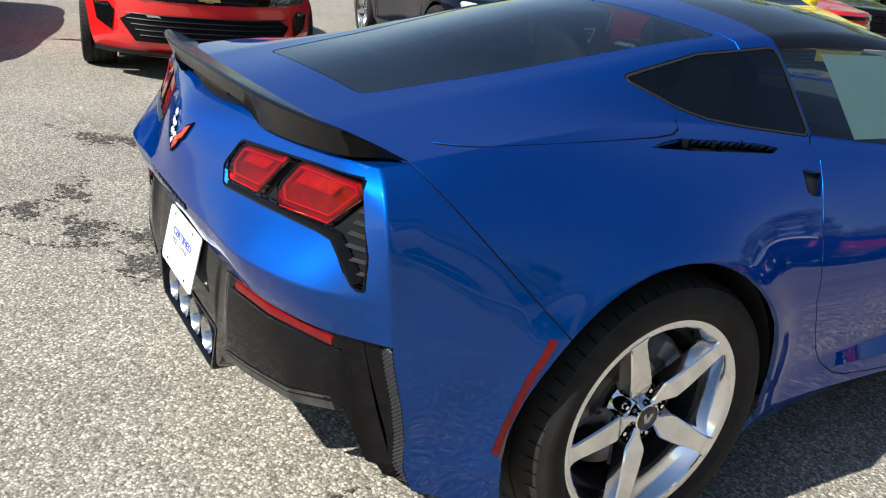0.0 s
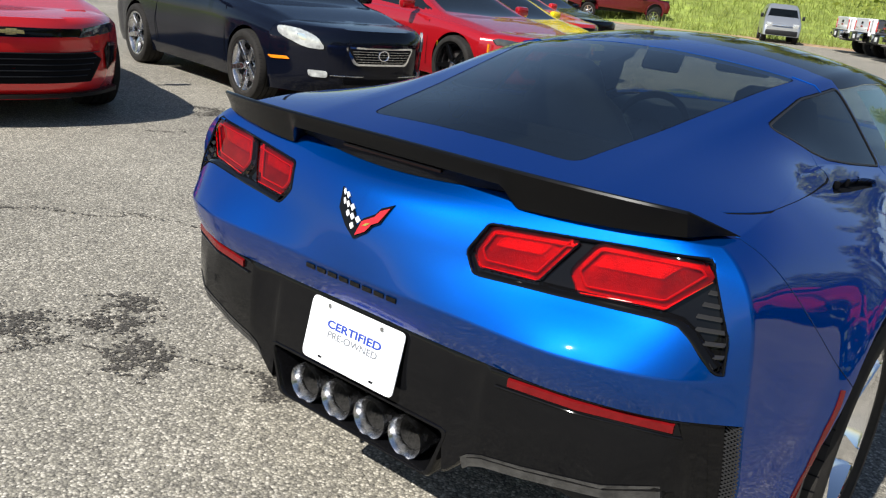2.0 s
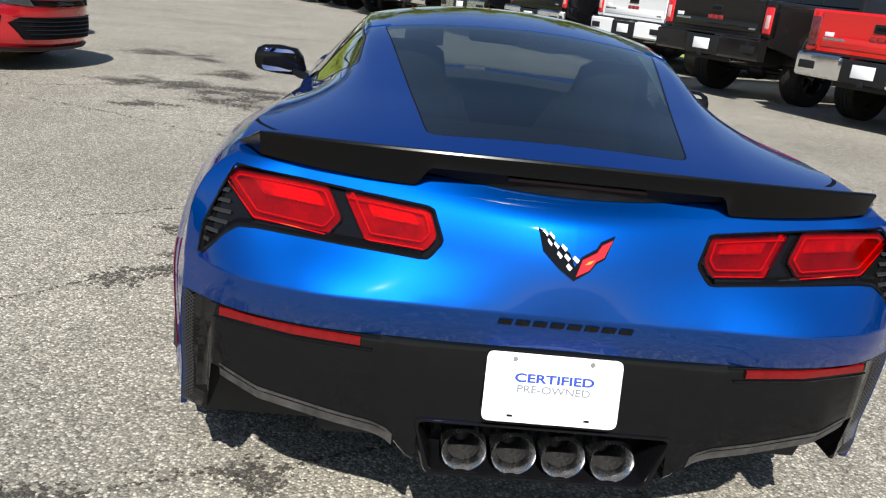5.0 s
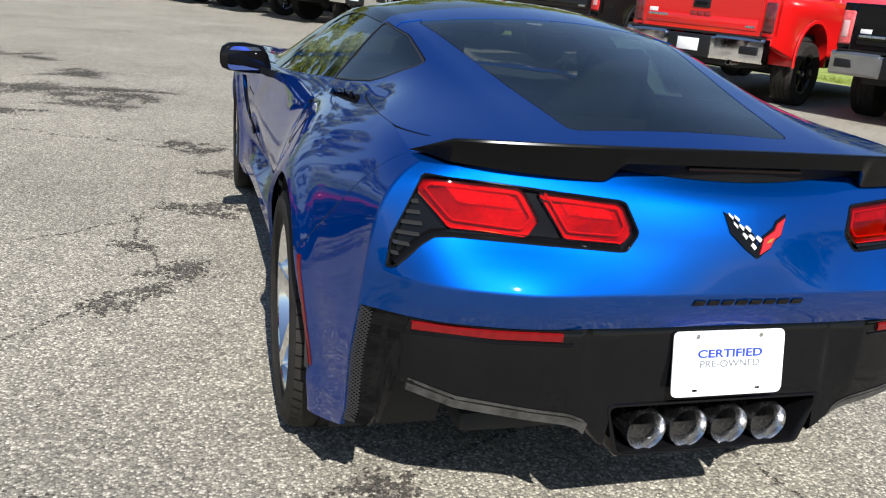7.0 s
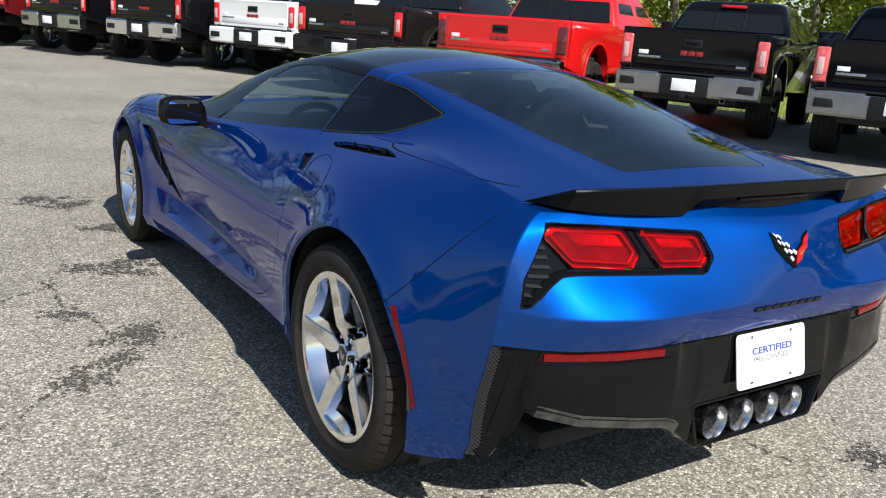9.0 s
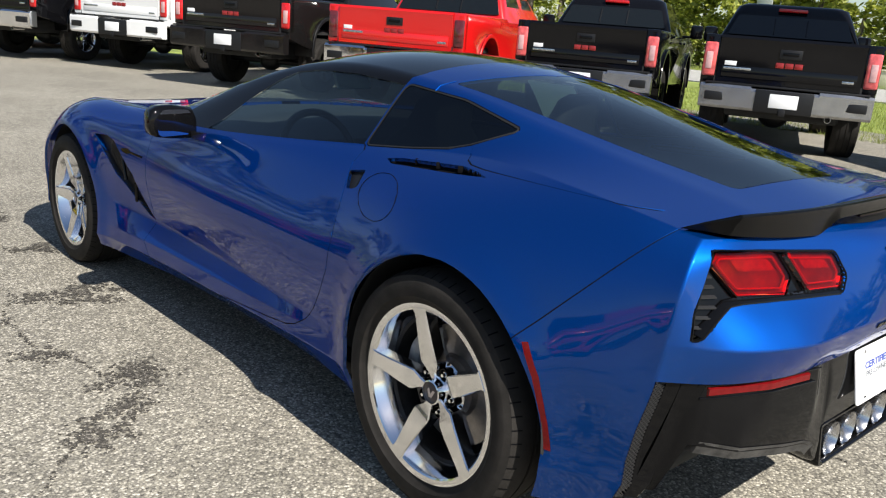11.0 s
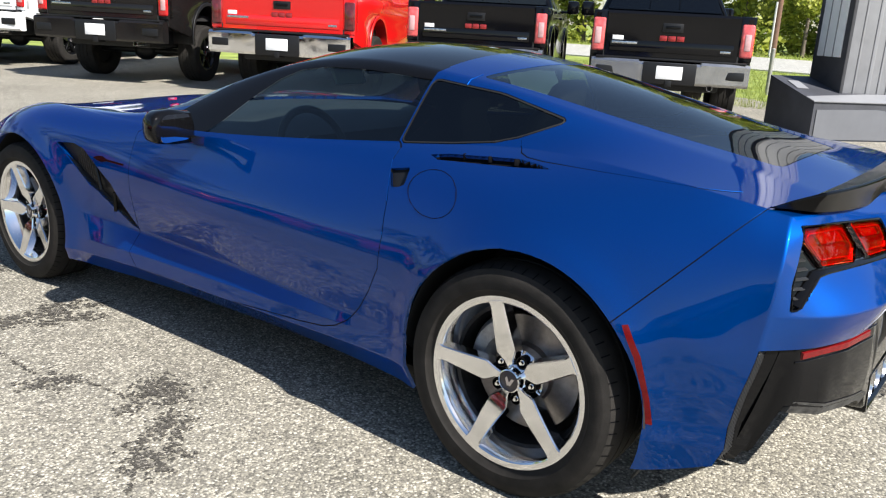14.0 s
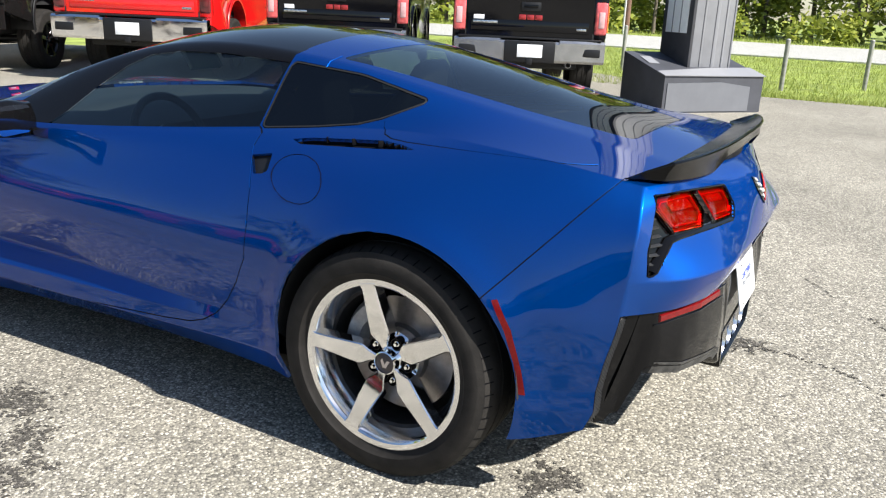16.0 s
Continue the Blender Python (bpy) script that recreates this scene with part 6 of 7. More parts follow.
def front_patch(name, poly, front, out, material, parent, label="", thick=0.02, mirror=False):
    """A shape laid on the nose of a car, given in (x, z)."""
    made = None
    for s in (1, -1) if mirror else (1,):
        b = bmesh.new()
        cx, cz = sum(p[0] for p in poly) / len(poly), sum(p[1] for p in poly) / len(poly)
        rings = []
        for k in (0.02, 0.2, 0.4, 0.6, 0.8, 1.0):
            rings.append([(s * (cx + (x - cx) * k), front(cx + (x - cx) * k, cz + (z - cz) * k) + out, cz + (z - cz) * k) for x, z in poly])
        rings.append([(x, y - thick, z) for x, y, z in rings[-1]])
        loft(b, rings, closed=True)
        bmesh.ops.recalc_face_normals(b, faces=b.faces)
        made = part(name, b, material, parent, label, sharp=40)
    return made


def dense(poly, step=0.05):
    out = []
    for (x0, y0), (x1, y1) in zip(poly, poly[1:] + poly[:1]):
        n = max(1, int(math.hypot(x1 - x0, y1 - y0) / step))
        out += [(x0 + (x1 - x0) * k / n, y0 + (y1 - y0) * k / n) for k in range(n)]
    return out


def parked_car(name, at, heading, paint, label, dims, wheel_r, axles, wheel_set, turn=0.0):
    L, W, H = dims[:3]
    section, front, corner, xe = car_shape(*dims)
    t = thing(name, pose(*at, 0, 0, 0, heading), label, "car", "cars parked across the lane")
    hw = W / 2
    b = bmesh.new()
    ys = [y for y in np.linspace(0, corner, 80)]
    secs = [section(y) for y in ys]
    loft(b, secs)
    top = [p for p in secs[-1]][::-1]
    col = [p for p in secs[-1] if p[2] <= secs[-1][18][2] + 1e-6][:19]
    z_top = secs[-1][18][2]
    zs = np.linspace(0.19, z_top, 16)
    fx = [xe * math.sin(a) for a in np.linspace(0, math.pi / 2, 22)]
    edge_x = lambda z: float(np.interp(z, [p[2] for p in col], [p[0] for p in col]))
    rows = [[(x / xe * edge_x(z), front(x, z), z) for x in fx] for z in zs]
    loft(b, rows)
    # bonnet front between the last section and the nose
    deck = secs[-1][18:]
    rows = []
    for x in fx:
        xx = x / xe * edge_x(z_top)
        zs_ = float(np.interp(xx, [p[0] for p in deck][::-1], [p[2] for p in deck][::-1]))
        yf = front(x, z_top)
        rows.append([(xx, corner + (yf - corner) * k, zs_ + (z_top - zs_) * (0.35 * k + 0.65 * k**2.2)) for k in np.linspace(0, 1, 8)])
    loft(b, rows)
    # tail closed
    tail = secs[0]
    loft(b, [tail, [(x * 0.9, -0.06, 0.25 + (z - 0.25) * 0.9) for x, y, z in tail], [(0.0, -0.08, 0.25 + (z - 0.25) * 0.9) for x, y, z in tail]])
    bmesh.ops.remove_doubles(b, verts=b.verts, dist=0.003)
    bmesh.ops.recalc_face_normals(b, faces=b.faces)
    lay = b.faces.layers.int.new("panel")
    for ay in axles:
        ring_ = [(ay + (wheel_r + 0.035) * math.cos(a), wheel_r + (wheel_r + 0.035) * math.sin(a)) for a in np.linspace(0, 2 * math.pi, 41)[:-1]]
        bmesh.ops.delete(b, geom=poly_cut(b, ring_, (1, 2), lambda c: c.x > hw * 0.6 and c.z < 0.85), context="FACES")
    backlight, header, cowl, tail_glass = dims[7], dims[6], dims[5], dims[8]
    deck_z, hood_z = dims[4], dims[3]
    glass = []
    mid = (backlight + header) / 2
    side_win = [(tail_glass + 0.25, deck_z + 0.03), (backlight + 0.05, H - 0.10), (mid, H - 0.075), (header - 0.02, H - 0.10), (cowl - 0.22, hood_z + 0.05), (cowl - 0.35, hood_z + 0.02)]
    for f in poly_cut(b, side_win, (1, 2), lambda c: c.x > hw * 0.5 and c.z > deck_z - 0.05):
        f[lay] = 1
    screen = [(-0.01, header + 0.02), (hw * 0.50, header), (hw * 0.70, cowl - 0.10), (-0.01, cowl + 0.02)]
    for f in poly_cut(b, screen, (0, 1), lambda c: c.z > hood_z):
        f[lay] = 2
    back = [(-0.01, tail_glass + 0.05), (hw * 0.54, tail_glass + 0.08), (hw * 0.50, backlight - 0.02), (-0.01, backlight)]
    for f in poly_cut(b, back, (0, 1), lambda c: c.z > deck_z):
        f[lay] = 3
    geo = bmesh.ops.duplicate(b, geom=b.verts[:] + b.edges[:] + b.faces[:])
    copy_v = [v for v in geo["geom"] if isinstance(v, bmesh.types.BMVert)]
    copy_f = [f for f in geo["geom"] if isinstance(f, bmesh.types.BMFace)]
    for v in copy_v:
        v.co.x *= -1
    bmesh.ops.reverse_faces(b, faces=copy_f)
    bmesh.ops.remove_doubles(b, verts=b.verts, dist=0.0015)
    b.normal_update()
    for key, pane, sgn in ((1, "side_window", 1), (1, "side_window", -1), (2, "windscreen", 0), (3, "rear_window", 0)):
        g = b.copy()
        gl = g.faces.layers.int["panel"]
        bmesh.ops.delete(g, geom=[f for f in g.faces if f[gl] != key or f.calc_center_median().x * sgn < 0], context="FACES")
        part(pane, g, TRUCK_GLASS, t, sharp=48)
    bmesh.ops.delete(b, geom=[f for f in b.faces if f[lay]], context="FACES")
    part("body", b, paint, t, sharp=48)
    b = bmesh.new()
    box(b, (W - 0.45, L - 0.7, 0.10), (0, L / 2 - 0.05, 0.24), 0.02)
    part("floor_pan", b, mat("black underside", (0.01, 0.01, 0.01), 0.9), t)
    for ay in axles:
        for s in (-1, 1):
            b = bmesh.new()
            r = wheel_r + 0.045
            loft(b, [[(s * x, ay + r * math.cos(a), wheel_r + r * math.sin(a)) for a in np.linspace(-0.4, math.pi + 0.4, 17)] for x in (hw * 0.93, hw * 0.5)])
            b.faces.new([v for v in b.verts if abs(abs(v.co.x) - hw * 0.5) < 1e-4])
            part("wheel_housing", b, GAP, t)
            add_wheel(t, wheel_set, Matrix.Translation((s * (hw - 0.125), ay, wheel_r)) @ (right if s > 0 else left), turn=turn, caliper=30)
    for s in (-1, 1):
        b = bmesh.new()
        box(b, (0.20, 0.10, 0.13), (s * (hw + 0.06), cowl - 0.45, hood_z + 0.10), 0.035)
        box(b, (0.12, 0.05, 0.03), (s * (hw - 0.04), cowl - 0.44, hood_z + 0.05), 0.008)
        part("wing_mirror", b, paint, t)
    for s in (-1, 1):
        b = bmesh.new()
        pipe(b, [(s * (hw * 0.965), L * 0.33, 0.30), (s * (hw * 0.985), L * 0.325, 0.55), (s * hw * 0.95, L * 0.34, deck_z - 0.10)], 0.003, 5)
        pipe(b, [(s * (hw * 0.965), cowl - 0.12, 0.30), (s * (hw * 0.985), cowl - 0.10, 0.55), (s * hw * 0.95, cowl - 0.12, hood_z - 0.06)], 0.003, 5)
        part("door_gap", b, GAP, t)
    return t, front, hw


CAR_RED = mat("red car paint", (0.62, 0.012, 0.012), 0.24, 0.1, 1.0)
CAR_DEEP_RED = mat("deep red car paint", (0.42, 0.008, 0.014), 0.22, 0.35, 1.0)
CAR_NAVY = mat("black blue car paint", (0.003, 0.004, 0.009), 0.10, 0.0, 0.0, 0.28)
CAR_YELLOW = mat("yellow car paint", (0.85, 0.62, 0.0), 0.25, 0, 1.0)
LAMP_GLASS = mat("headlamp lens", (0.5, 0.51, 0.49), 0.12, 0.3, 1.0, vary=0.5, scale=14)
DARK_LAMP = mat("smoked headlamp", (0.05, 0.05, 0.055), 0.12, 0.2, 1.0, vary=0.5, scale=16)
GOLD = mat("gold badge", (0.75, 0.55, 0.22), 0.25, 0.9)
SPORT_WHEEL = wheel_meshes(0.345, 0.26, 0.27, DARK_ALLOY)
SALOON_WHEEL = wheel_meshes(0.335, 0.24, 0.248, STEEL)


def muscle_nose(t, f, paint, badge=True):
    front_patch("upper_grille", dense([(0.50, 0.635), (0.0, 0.628), (-0.50, 0.635), (-0.48, 0.69), (0.0, 0.695), (0.48, 0.69)]), f, 0.006, GLOSS_BLACK, t)
    front_patch("headlamp", dense([(0.46, 0.628), (0.80, 0.655), (0.82, 0.70), (0.78, 0.725), (0.50, 0.695)]), f, 0.010, DARK_LAMP, t, "slim smoked headlamp", mirror=True)
    front_patch("lower_grille", dense([(0.55, 0.315), (-0.55, 0.315), (-0.66, 0.47), (-0.57, 0.525), (0.57, 0.525), (0.66, 0.47)]), f, 0.018, GAP, t)
    for k in range(5):
        z = 0.365 + 0.04 * k
        b = bmesh.new()
        hw_ = 0.52 + 0.13 * (z - 0.33) / 0.17
        pipe(b, [(x, f(x, z) + 0.020, z) for x in np.linspace(-hw_ + 0.03, hw_ - 0.03, 15)], 0.004, 4)
        part("grille_bar", b, SATIN_BLACK, t)
    front_patch("fog_vent", dense([(0.73, 0.38), (0.83, 0.44), (0.85, 0.57), (0.74, 0.585), (0.70, 0.53)]), f, 0.008, GLOSS_BLACK, t, mirror=True)
    front_patch("fog_strip", dense([(0.74, 0.555), (0.84, 0.55), (0.84, 0.572), (0.74, 0.575)]), f, 0.012, STEEL, t, mirror=True)
    front_patch("splitter", dense([(0.85, 0.20), (-0.85, 0.20), (-0.85, 0.235), (0.85, 0.235)]), f, 0.03, SATIN_BLACK, t, thick=0.08)
    if badge:
        front_patch("badge", [(-0.085, 0.652), (-0.03, 0.652), (-0.03, 0.644), (0.035, 0.644), (0.035, 0.652), (0.085, 0.654), (0.075, 0.678), (0.03, 0.678), (0.03, 0.686), (-0.035, 0.686), (-0.035, 0.678), (-0.078, 0.676)], f, 0.016, GOLD, t)
        front_patch("small_badge", [(0.36, 0.505), (0.46, 0.505), (0.47, 0.525), (0.38, 0.525)], f, 0.018, STEEL, t)


MUSCLE = (4.78, 1.90, 1.34, 0.88, 0.98, 3.45, 2.35, 1.45, 0.75)
AWAY = -100.0
t, f, hw = parked_car("muscle_coupe", (-9.37, 1.40), AWAY, CAR_RED, "bright red muscle coupe with black grille, parked nose-out on asphalt", MUSCLE, 0.345, (1.02, 3.83), SPORT_WHEEL, 10)
muscle_nose(t, f, CAR_RED)
b = bmesh.new()
box(b, (0.34, 0.30, 0.02), (0.32, 3.70, 0.885), 0.008)
part("bonnet_vent", b, SATIN_BLACK, t)
t, f, hw = parked_car("muscle_coupe", (-8.55, 7.30), AWAY, CAR_DEEP_RED, "deep red muscle coupe with black wheels, parked nose-out on asphalt", MUSCLE, 0.345, (1.02, 3.83), SPORT_WHEEL, 25)
muscle_nose(t, f, CAR_DEEP_RED, False)
front_patch("amber_marker", dense([(0.905, 0.56), (0.925, 0.56), (0.925, 0.66), (0.905, 0.66)]), lambda x, z: 4.42, 0.0, AMBER, t, mirror=True)
SALOON = (4.52, 1.825, 1.36, 0.90, 0.98, 3.25, 2.30, 1.40, 0.75)
t, f, hw = parked_car("convertible_coupe", (-8.58, 4.44), AWAY, CAR_NAVY, "glossy black coupe with chrome-framed grille and clear headlamps on asphalt", SALOON, 0.335, (0.94, 3.56), SALOON_WHEEL, 30)
front_patch("grille_frame", dense(rounded([(0.30, 0.47), (-0.30, 0.47), (-0.39, 0.635), (0.39, 0.635)], 0.04)), f, 0.008, CHROME, t, "chrome grille frame")
front_patch("grille_opening", dense(rounded([(0.275, 0.488), (-0.275, 0.488), (-0.36, 0.618), (0.36, 0.618)], 0.03)), f, 0.014, GAP, t)
for k in range(5):
    b = bmesh.new()
    z = 0.505 + 0.023 * k
    pipe(b, [(x, f(x, z) + 0.016, z) for x in np.linspace(-0.28 - 0.045 * k / 4, 0.28 + 0.045 * k / 4, 9)], 0.0035, 5)
    part("grille_bar", b, STEEL, t)
b = bmesh.new()
lathe(b, [(0.038, 0.0), (0.042, 0.006), (0.048, 0.006), (0.050, 0.0)], Matrix.Translation((0, f(0, 0.565) + 0.022, 0.565)) @ pose(0, 0, 0, -90, 0, 0) @ Matrix.Diagonal((1.25, 1, 1, 1)), 24)
part("badge_ring", b, CHROME, t)
front_patch("headlamp", dense(rounded([(0.54, 0.590), (0.68, 0.595), (0.82, 0.68), (0.835, 0.765), (0.71, 0.755), (0.60, 0.70)], 0.045)), f, 0.010, LAMP_GLASS, t, "clear almond headlamp", mirror=True)
front_patch("amber_marker", dense(rounded([(0.76, 0.475), (0.86, 0.465), (0.875, 0.49), (0.78, 0.50)], 0.01)), f, 0.008, AMBER, t, mirror=True)
front_patch("fog_lamp", dense(rounded([(0.52, 0.345), (0.64, 0.345), (0.65, 0.405), (0.52, 0.405)], 0.02)), f, 0.008, LAMP_GLASS, t, mirror=True)
front_patch("bumper_strip", dense([(0.20, 0.366), (0.50, 0.366), (0.50, 0.374), (0.20, 0.374)]), f, 0.008, STEEL, t, mirror=True)
front_patch("lamp_projector", dense(rounded([(0.665, 0.655), (0.715, 0.665), (0.73, 0.715), (0.68, 0.71)], 0.02), 0.02), f, 0.014, CHROME, t, mirror=True)
front_patch("lower_intake", dense(rounded([(0.36, 0.29), (-0.36, 0.29), (-0.40, 0.345), (0.40, 0.345)], 0.02)), f, 0.008, GAP, t)
t, f, hw = parked_car("yellow_coupe", (-9.50, 10.1), AWAY, CAR_YELLOW, "bright yellow sports coupe with black intakes on asphalt", (4.5, 1.88, 1.25, 0.80, 0.92, 3.2, 2.2, 1.3, 0.6), 0.335, (0.85, 3.56), SPORT_WHEEL, 5)
front_patch("intake", dense([(0.55, 0.36), (-0.55, 0.36), (-0.62, 0.50), (0.62, 0.50)]), f, 0.006, GAP, t)
front_patch("headlamp", dense([(0.60, 0.60), (0.80, 0.64), (0.82, 0.70), (0.66, 0.68)]), f, 0.008, DARK_LAMP, t, mirror=True)
t, f, hw = parked_car("muscle_coupe", (-11.6, 13.0), AWAY, CAR_RED, "red coupe parked nose-out further down the row", MUSCLE, 0.345, (1.02, 3.83), SPORT_WHEEL, 40)
muscle_nose(t, f, CAR_RED, False)
t, f, hw = parked_car("dark_coupe", (-12.8, 16.0), AWAY, CAR_NAVY, "black coupe parked nose-out at the row's end", MUSCLE, 0.345, (1.02, 3.83), SPORT_WHEEL, 40)
muscle_nose(t, f, CAR_NAVY, False)
t, f, hw = parked_car("dark_coupe", (-10.2, -1.6), AWAY, CAR_NAVY, "black coupe parked nose-out beside the red coupe", MUSCLE, 0.345, (1.02, 3.83), SPORT_WHEEL, 40)
muscle_nose(t, f, CAR_NAVY, False)

# small silver van at the far verge
t = thing("cargo_van", pose(-12.9, 42.6, 0, 0, 0, -158), "small silver cargo van far off by the verge", "van")
b = bmesh.new()
rings = []
for z, y0, y1, w_, r in ((0.35, -2.2, 2.2, 0.86, 0.15), (0.75, -2.22, 2.22, 0.88, 0.2), (1.0, -2.2, 2.0, 0.87, 0.2), (1.15, -2.2, 1.55, 0.85, 0.15), (1.65, -2.15, 0.85, 0.74, 0.15), (1.82, -2.05, 0.6, 0.64, 0.2), (1.86, -1.8, 0.3, 0.5, 0.2)):
    rings.append([(x, y, z) for x, y in rounded([(-w_, y0), (w_, y0), (w_, y1), (-w_, y1)], r, 4)])
loft(b, rings, closed=True, cap=True)
bmesh.ops.recalc_face_normals(b, faces=b.faces)
part("van_body", b, TRUCK_SILVER, t, sharp=40)
b = bmesh.new()
vs = [b.verts.new(p) for p in ((-0.74, 1.50, 1.18), (0.74, 1.50, 1.18), (0.62, 0.93, 1.62), (-0.62, 0.93, 1.62))]
b.faces.new(vs)
bmesh.ops.solidify(b, geom=b.faces[:], thickness=-0.03)
part("windscreen", b, TRUCK_GLASS, t)
for s in (-1, 1):
    b = bmesh.new()
    vs = [b.verts.new(p) for p in ((s * 0.865, 1.35, 1.15), (s * 0.865, 0.2, 1.15), (s * 0.77, 0.25, 1.6), (s * 0.77, 0.85, 1.6))]
    b.faces.new(vs)
    bmesh.ops.solidify(b, geom=b.faces[:], thickness=0.02)
    part("side_window", b, TRUCK_GLASS, t)
    b = bmesh.new()
    box(b, (0.30, 0.10, 0.20), (s * 0.62, 2.17, 0.86), 0.04)
    part("headlamp", b, LAMP_GLASS, t)
    b = bmesh.new()
    box(b, (0.14, 0.08, 0.2), (s * 0.98, 1.2, 1.25), 0.03)
    part("door_mirror", b, SATIN_BLACK, t)
b = bmesh.new()
box(b, (1.5, 0.12, 0.26), (0, 2.19, 0.50), 0.05)
part("front_bumper", b, SATIN_BLACK, t)
b = bmesh.new()
box(b, (0.95, 0.06, 0.05), (0, 2.24, 0.84), 0.01)
part("grille_bar", b, CHROME, t)
for y in (-1.4, 1.35):
    for s in (-1, 1):
        add_wheel(t, SALOON_WHEEL, Matrix.Translation((s * 0.75, y, 0.33)) @ (right if s > 0 else left), nuts=0)


# ---- grass blades, trees, posts and the sign tower beyond the lot ----
def lump_leaf(name, color, color2):
    m = mat(name, color, 0.55, vary=0.0)
    nt, b = m.node_tree, m.node_tree.nodes["Principled BSDF"]
    geo = nt.nodes.new("ShaderNodeNewGeometry")
    r = nt.nodes.new("ShaderNodeValToRGB")
    r.color_ramp.elements[0].color, r.color_ramp.elements[1].color = (*color, 1), (*color2, 1)
    nt.links.new(geo.outputs["Random Per Island"], r.inputs["Fac"])
    nt.links.new(r.outputs["Color"], b.inputs["Base Color"])
    b.inputs["Subsurface Weight"].default_value = 0.0
    tr = nt.nodes.new("ShaderNodeBsdfTranslucent")
    mx = nt.nodes.new("ShaderNodeMixShader")
    mx.inputs[0].default_value = 0.5
    nt.links.new(r.outputs["Color"], tr.inputs[0])
    nt.links.new(b.outputs[0], mx.inputs[1])
    nt.links.new(tr.outputs[0], mx.inputs[2])
    nt.links.new(mx.outputs[0], nt.nodes["Material Output"].inputs[0])
    return m


LEAF = lump_leaf("spring leaves", (0.14, 0.19, 0.025), (0.52, 0.54, 0.10))
BARK = mat("grey brown bark", (0.13, 0.105, 0.08), 0.9, vary=0.5, scale=6, bump=0.8, bump_scale=18)
BLADE = lump_leaf("grass blades", (0.17, 0.23, 0.03), (0.42, 0.45, 0.12))


def leaf_cloud(rnd, centres, n, size):
    verts, faces = [], []
    for _ in range(n):
        c, r = rnd.choice(centres)
        d = Vector((rnd.gauss(0, 1), rnd.gauss(0, 1), rnd.gauss(0, 0.8))).normalized() * r * rnd.uniform(0.35, 1.08)
        p = c + d
        u = Vector((rnd.gauss(0, 1), rnd.gauss(0, 1), rnd.gauss(0, 0.6))).normalized()
        v = u.cross(Vector((rnd.gauss(0, 1), rnd.gauss(0, 1), rnd.gauss(0, 1)))).normalized()
        s = size * rnd.uniform(0.5, 1.4)
        k = len(verts)
        verts += [(p - u * s).to_tuple(), (p + v * s * 0.5).to_tuple(), (p + u * s).to_tuple(), (p - v * s * 0.5).to_tuple()]
        faces.append((k, k + 1, k + 2, k + 3))
    return verts, faces


def tree_meshes(seed, height, crown_low):
    rnd = random.Random(seed)
    b = bmesh.new()
    lean = Vector((rnd.uniform(-0.05, 0.05), rnd.uniform(-0.05, 0.05), 1))
    trunk_r = height * 0.014
    pts = [lean * (height * 0.85 * t) + Vector((0.15 * math.sin(3 * t + seed), 0.12 * math.cos(4 * t), 0)) for t in np.linspace(0, 1, 7)]
    rows = [[p + Vector((math.cos(a), math.sin(a), 0)) * trunk_r * (1.25 - 1.0 * i / 6) for a in np.linspace(0, 2 * math.pi, 9)[:-1]] for i, p in enumerate(pts)]
    loft(b, rows, closed=True)
    centres = []
    for k in range(16):
        t = rnd.uniform(crown_low, 0.98)
        base = lean * (height * 0.85 * t)
        a = rnd.uniform(0, 6.28)
        reach = height * 0.20 * (1.15 - 0.75 * abs(t - 0.6)) * rnd.uniform(0.5, 1.1)
        tip = base + Vector((math.cos(a) * reach, math.sin(a) * reach, reach * rnd.uniform(0.2, 0.7)))
        mid = (base + tip) / 2 + Vector((0, 0, -0.1))
        r0 = trunk_r * 0.35
        rows = [[p + Vector((math.cos(q), math.sin(q), 0.3 * math.cos(q))) * r for q in np.linspace(0, 2 * math.pi, 6)[:-1]] for p, r in ((base, r0), (mid, r0 * 0.7), (tip, r0 * 0.25))]
        loft(b, rows, closed=True)
        centres += [(tip, height * rnd.uniform(0.05, 0.10)), (mid + Vector((0, 0, 0.3)), height * rnd.uniform(0.04, 0.08))]
    centres.append((lean * height * 0.92, height * 0.08))
    trunk = finish(b, "trunk", BARK, 60)
    v, f = leaf_cloud(rnd, centres, 3800, height * 0.021)
    crown = bpy.data.meshes.new("crown")
    crown.from_pydata(v, [], f)
    crown.materials.append(LEAF)
    return trunk, crown


KINDS = [tree_meshes(3, 11.0, 0.25), tree_meshes(8, 14.0, 0.45), tree_meshes(15, 9.0, 0.15), tree_meshes(22, 15.0, 0.5)]
rnd = random.Random(11)
spots = []
for row, x0 in enumerate((52, 58, 66, 76)):
    y = -46.0
    while y < 120:
        spots.append((x0 + rnd.uniform(-2.5, 2.5), y + rnd.uniform(-1.5, 1.5)))
        y += rnd.uniform(3.4, 5.2) + row * 0.6
for k in range(26):
    spots.append((-46 + k * 3.6 + rnd.uniform(-1.5, 1.5), 74 + 0.5 * (k * 3.6 - 46) * 0.55 + rnd.uniform(-4, 6)))
for i, (x, y) in enumerate(spots):
    tm, cm = KINDS[rnd.randrange(4)]
    t = thing("tree", Matrix.Translation((x, y, bank(x, y) - 0.05)) @ Matrix.Rotation(rnd.uniform(0, 6.28), 4, "Z") @ Matrix.Scale(rnd.uniform(0.8, 1.25), 4), "leafy roadside tree with thin grey trunk", "tree", "trees of the roadside wood")
    share("trunk", tm, t)
    share("crown", cm, t)
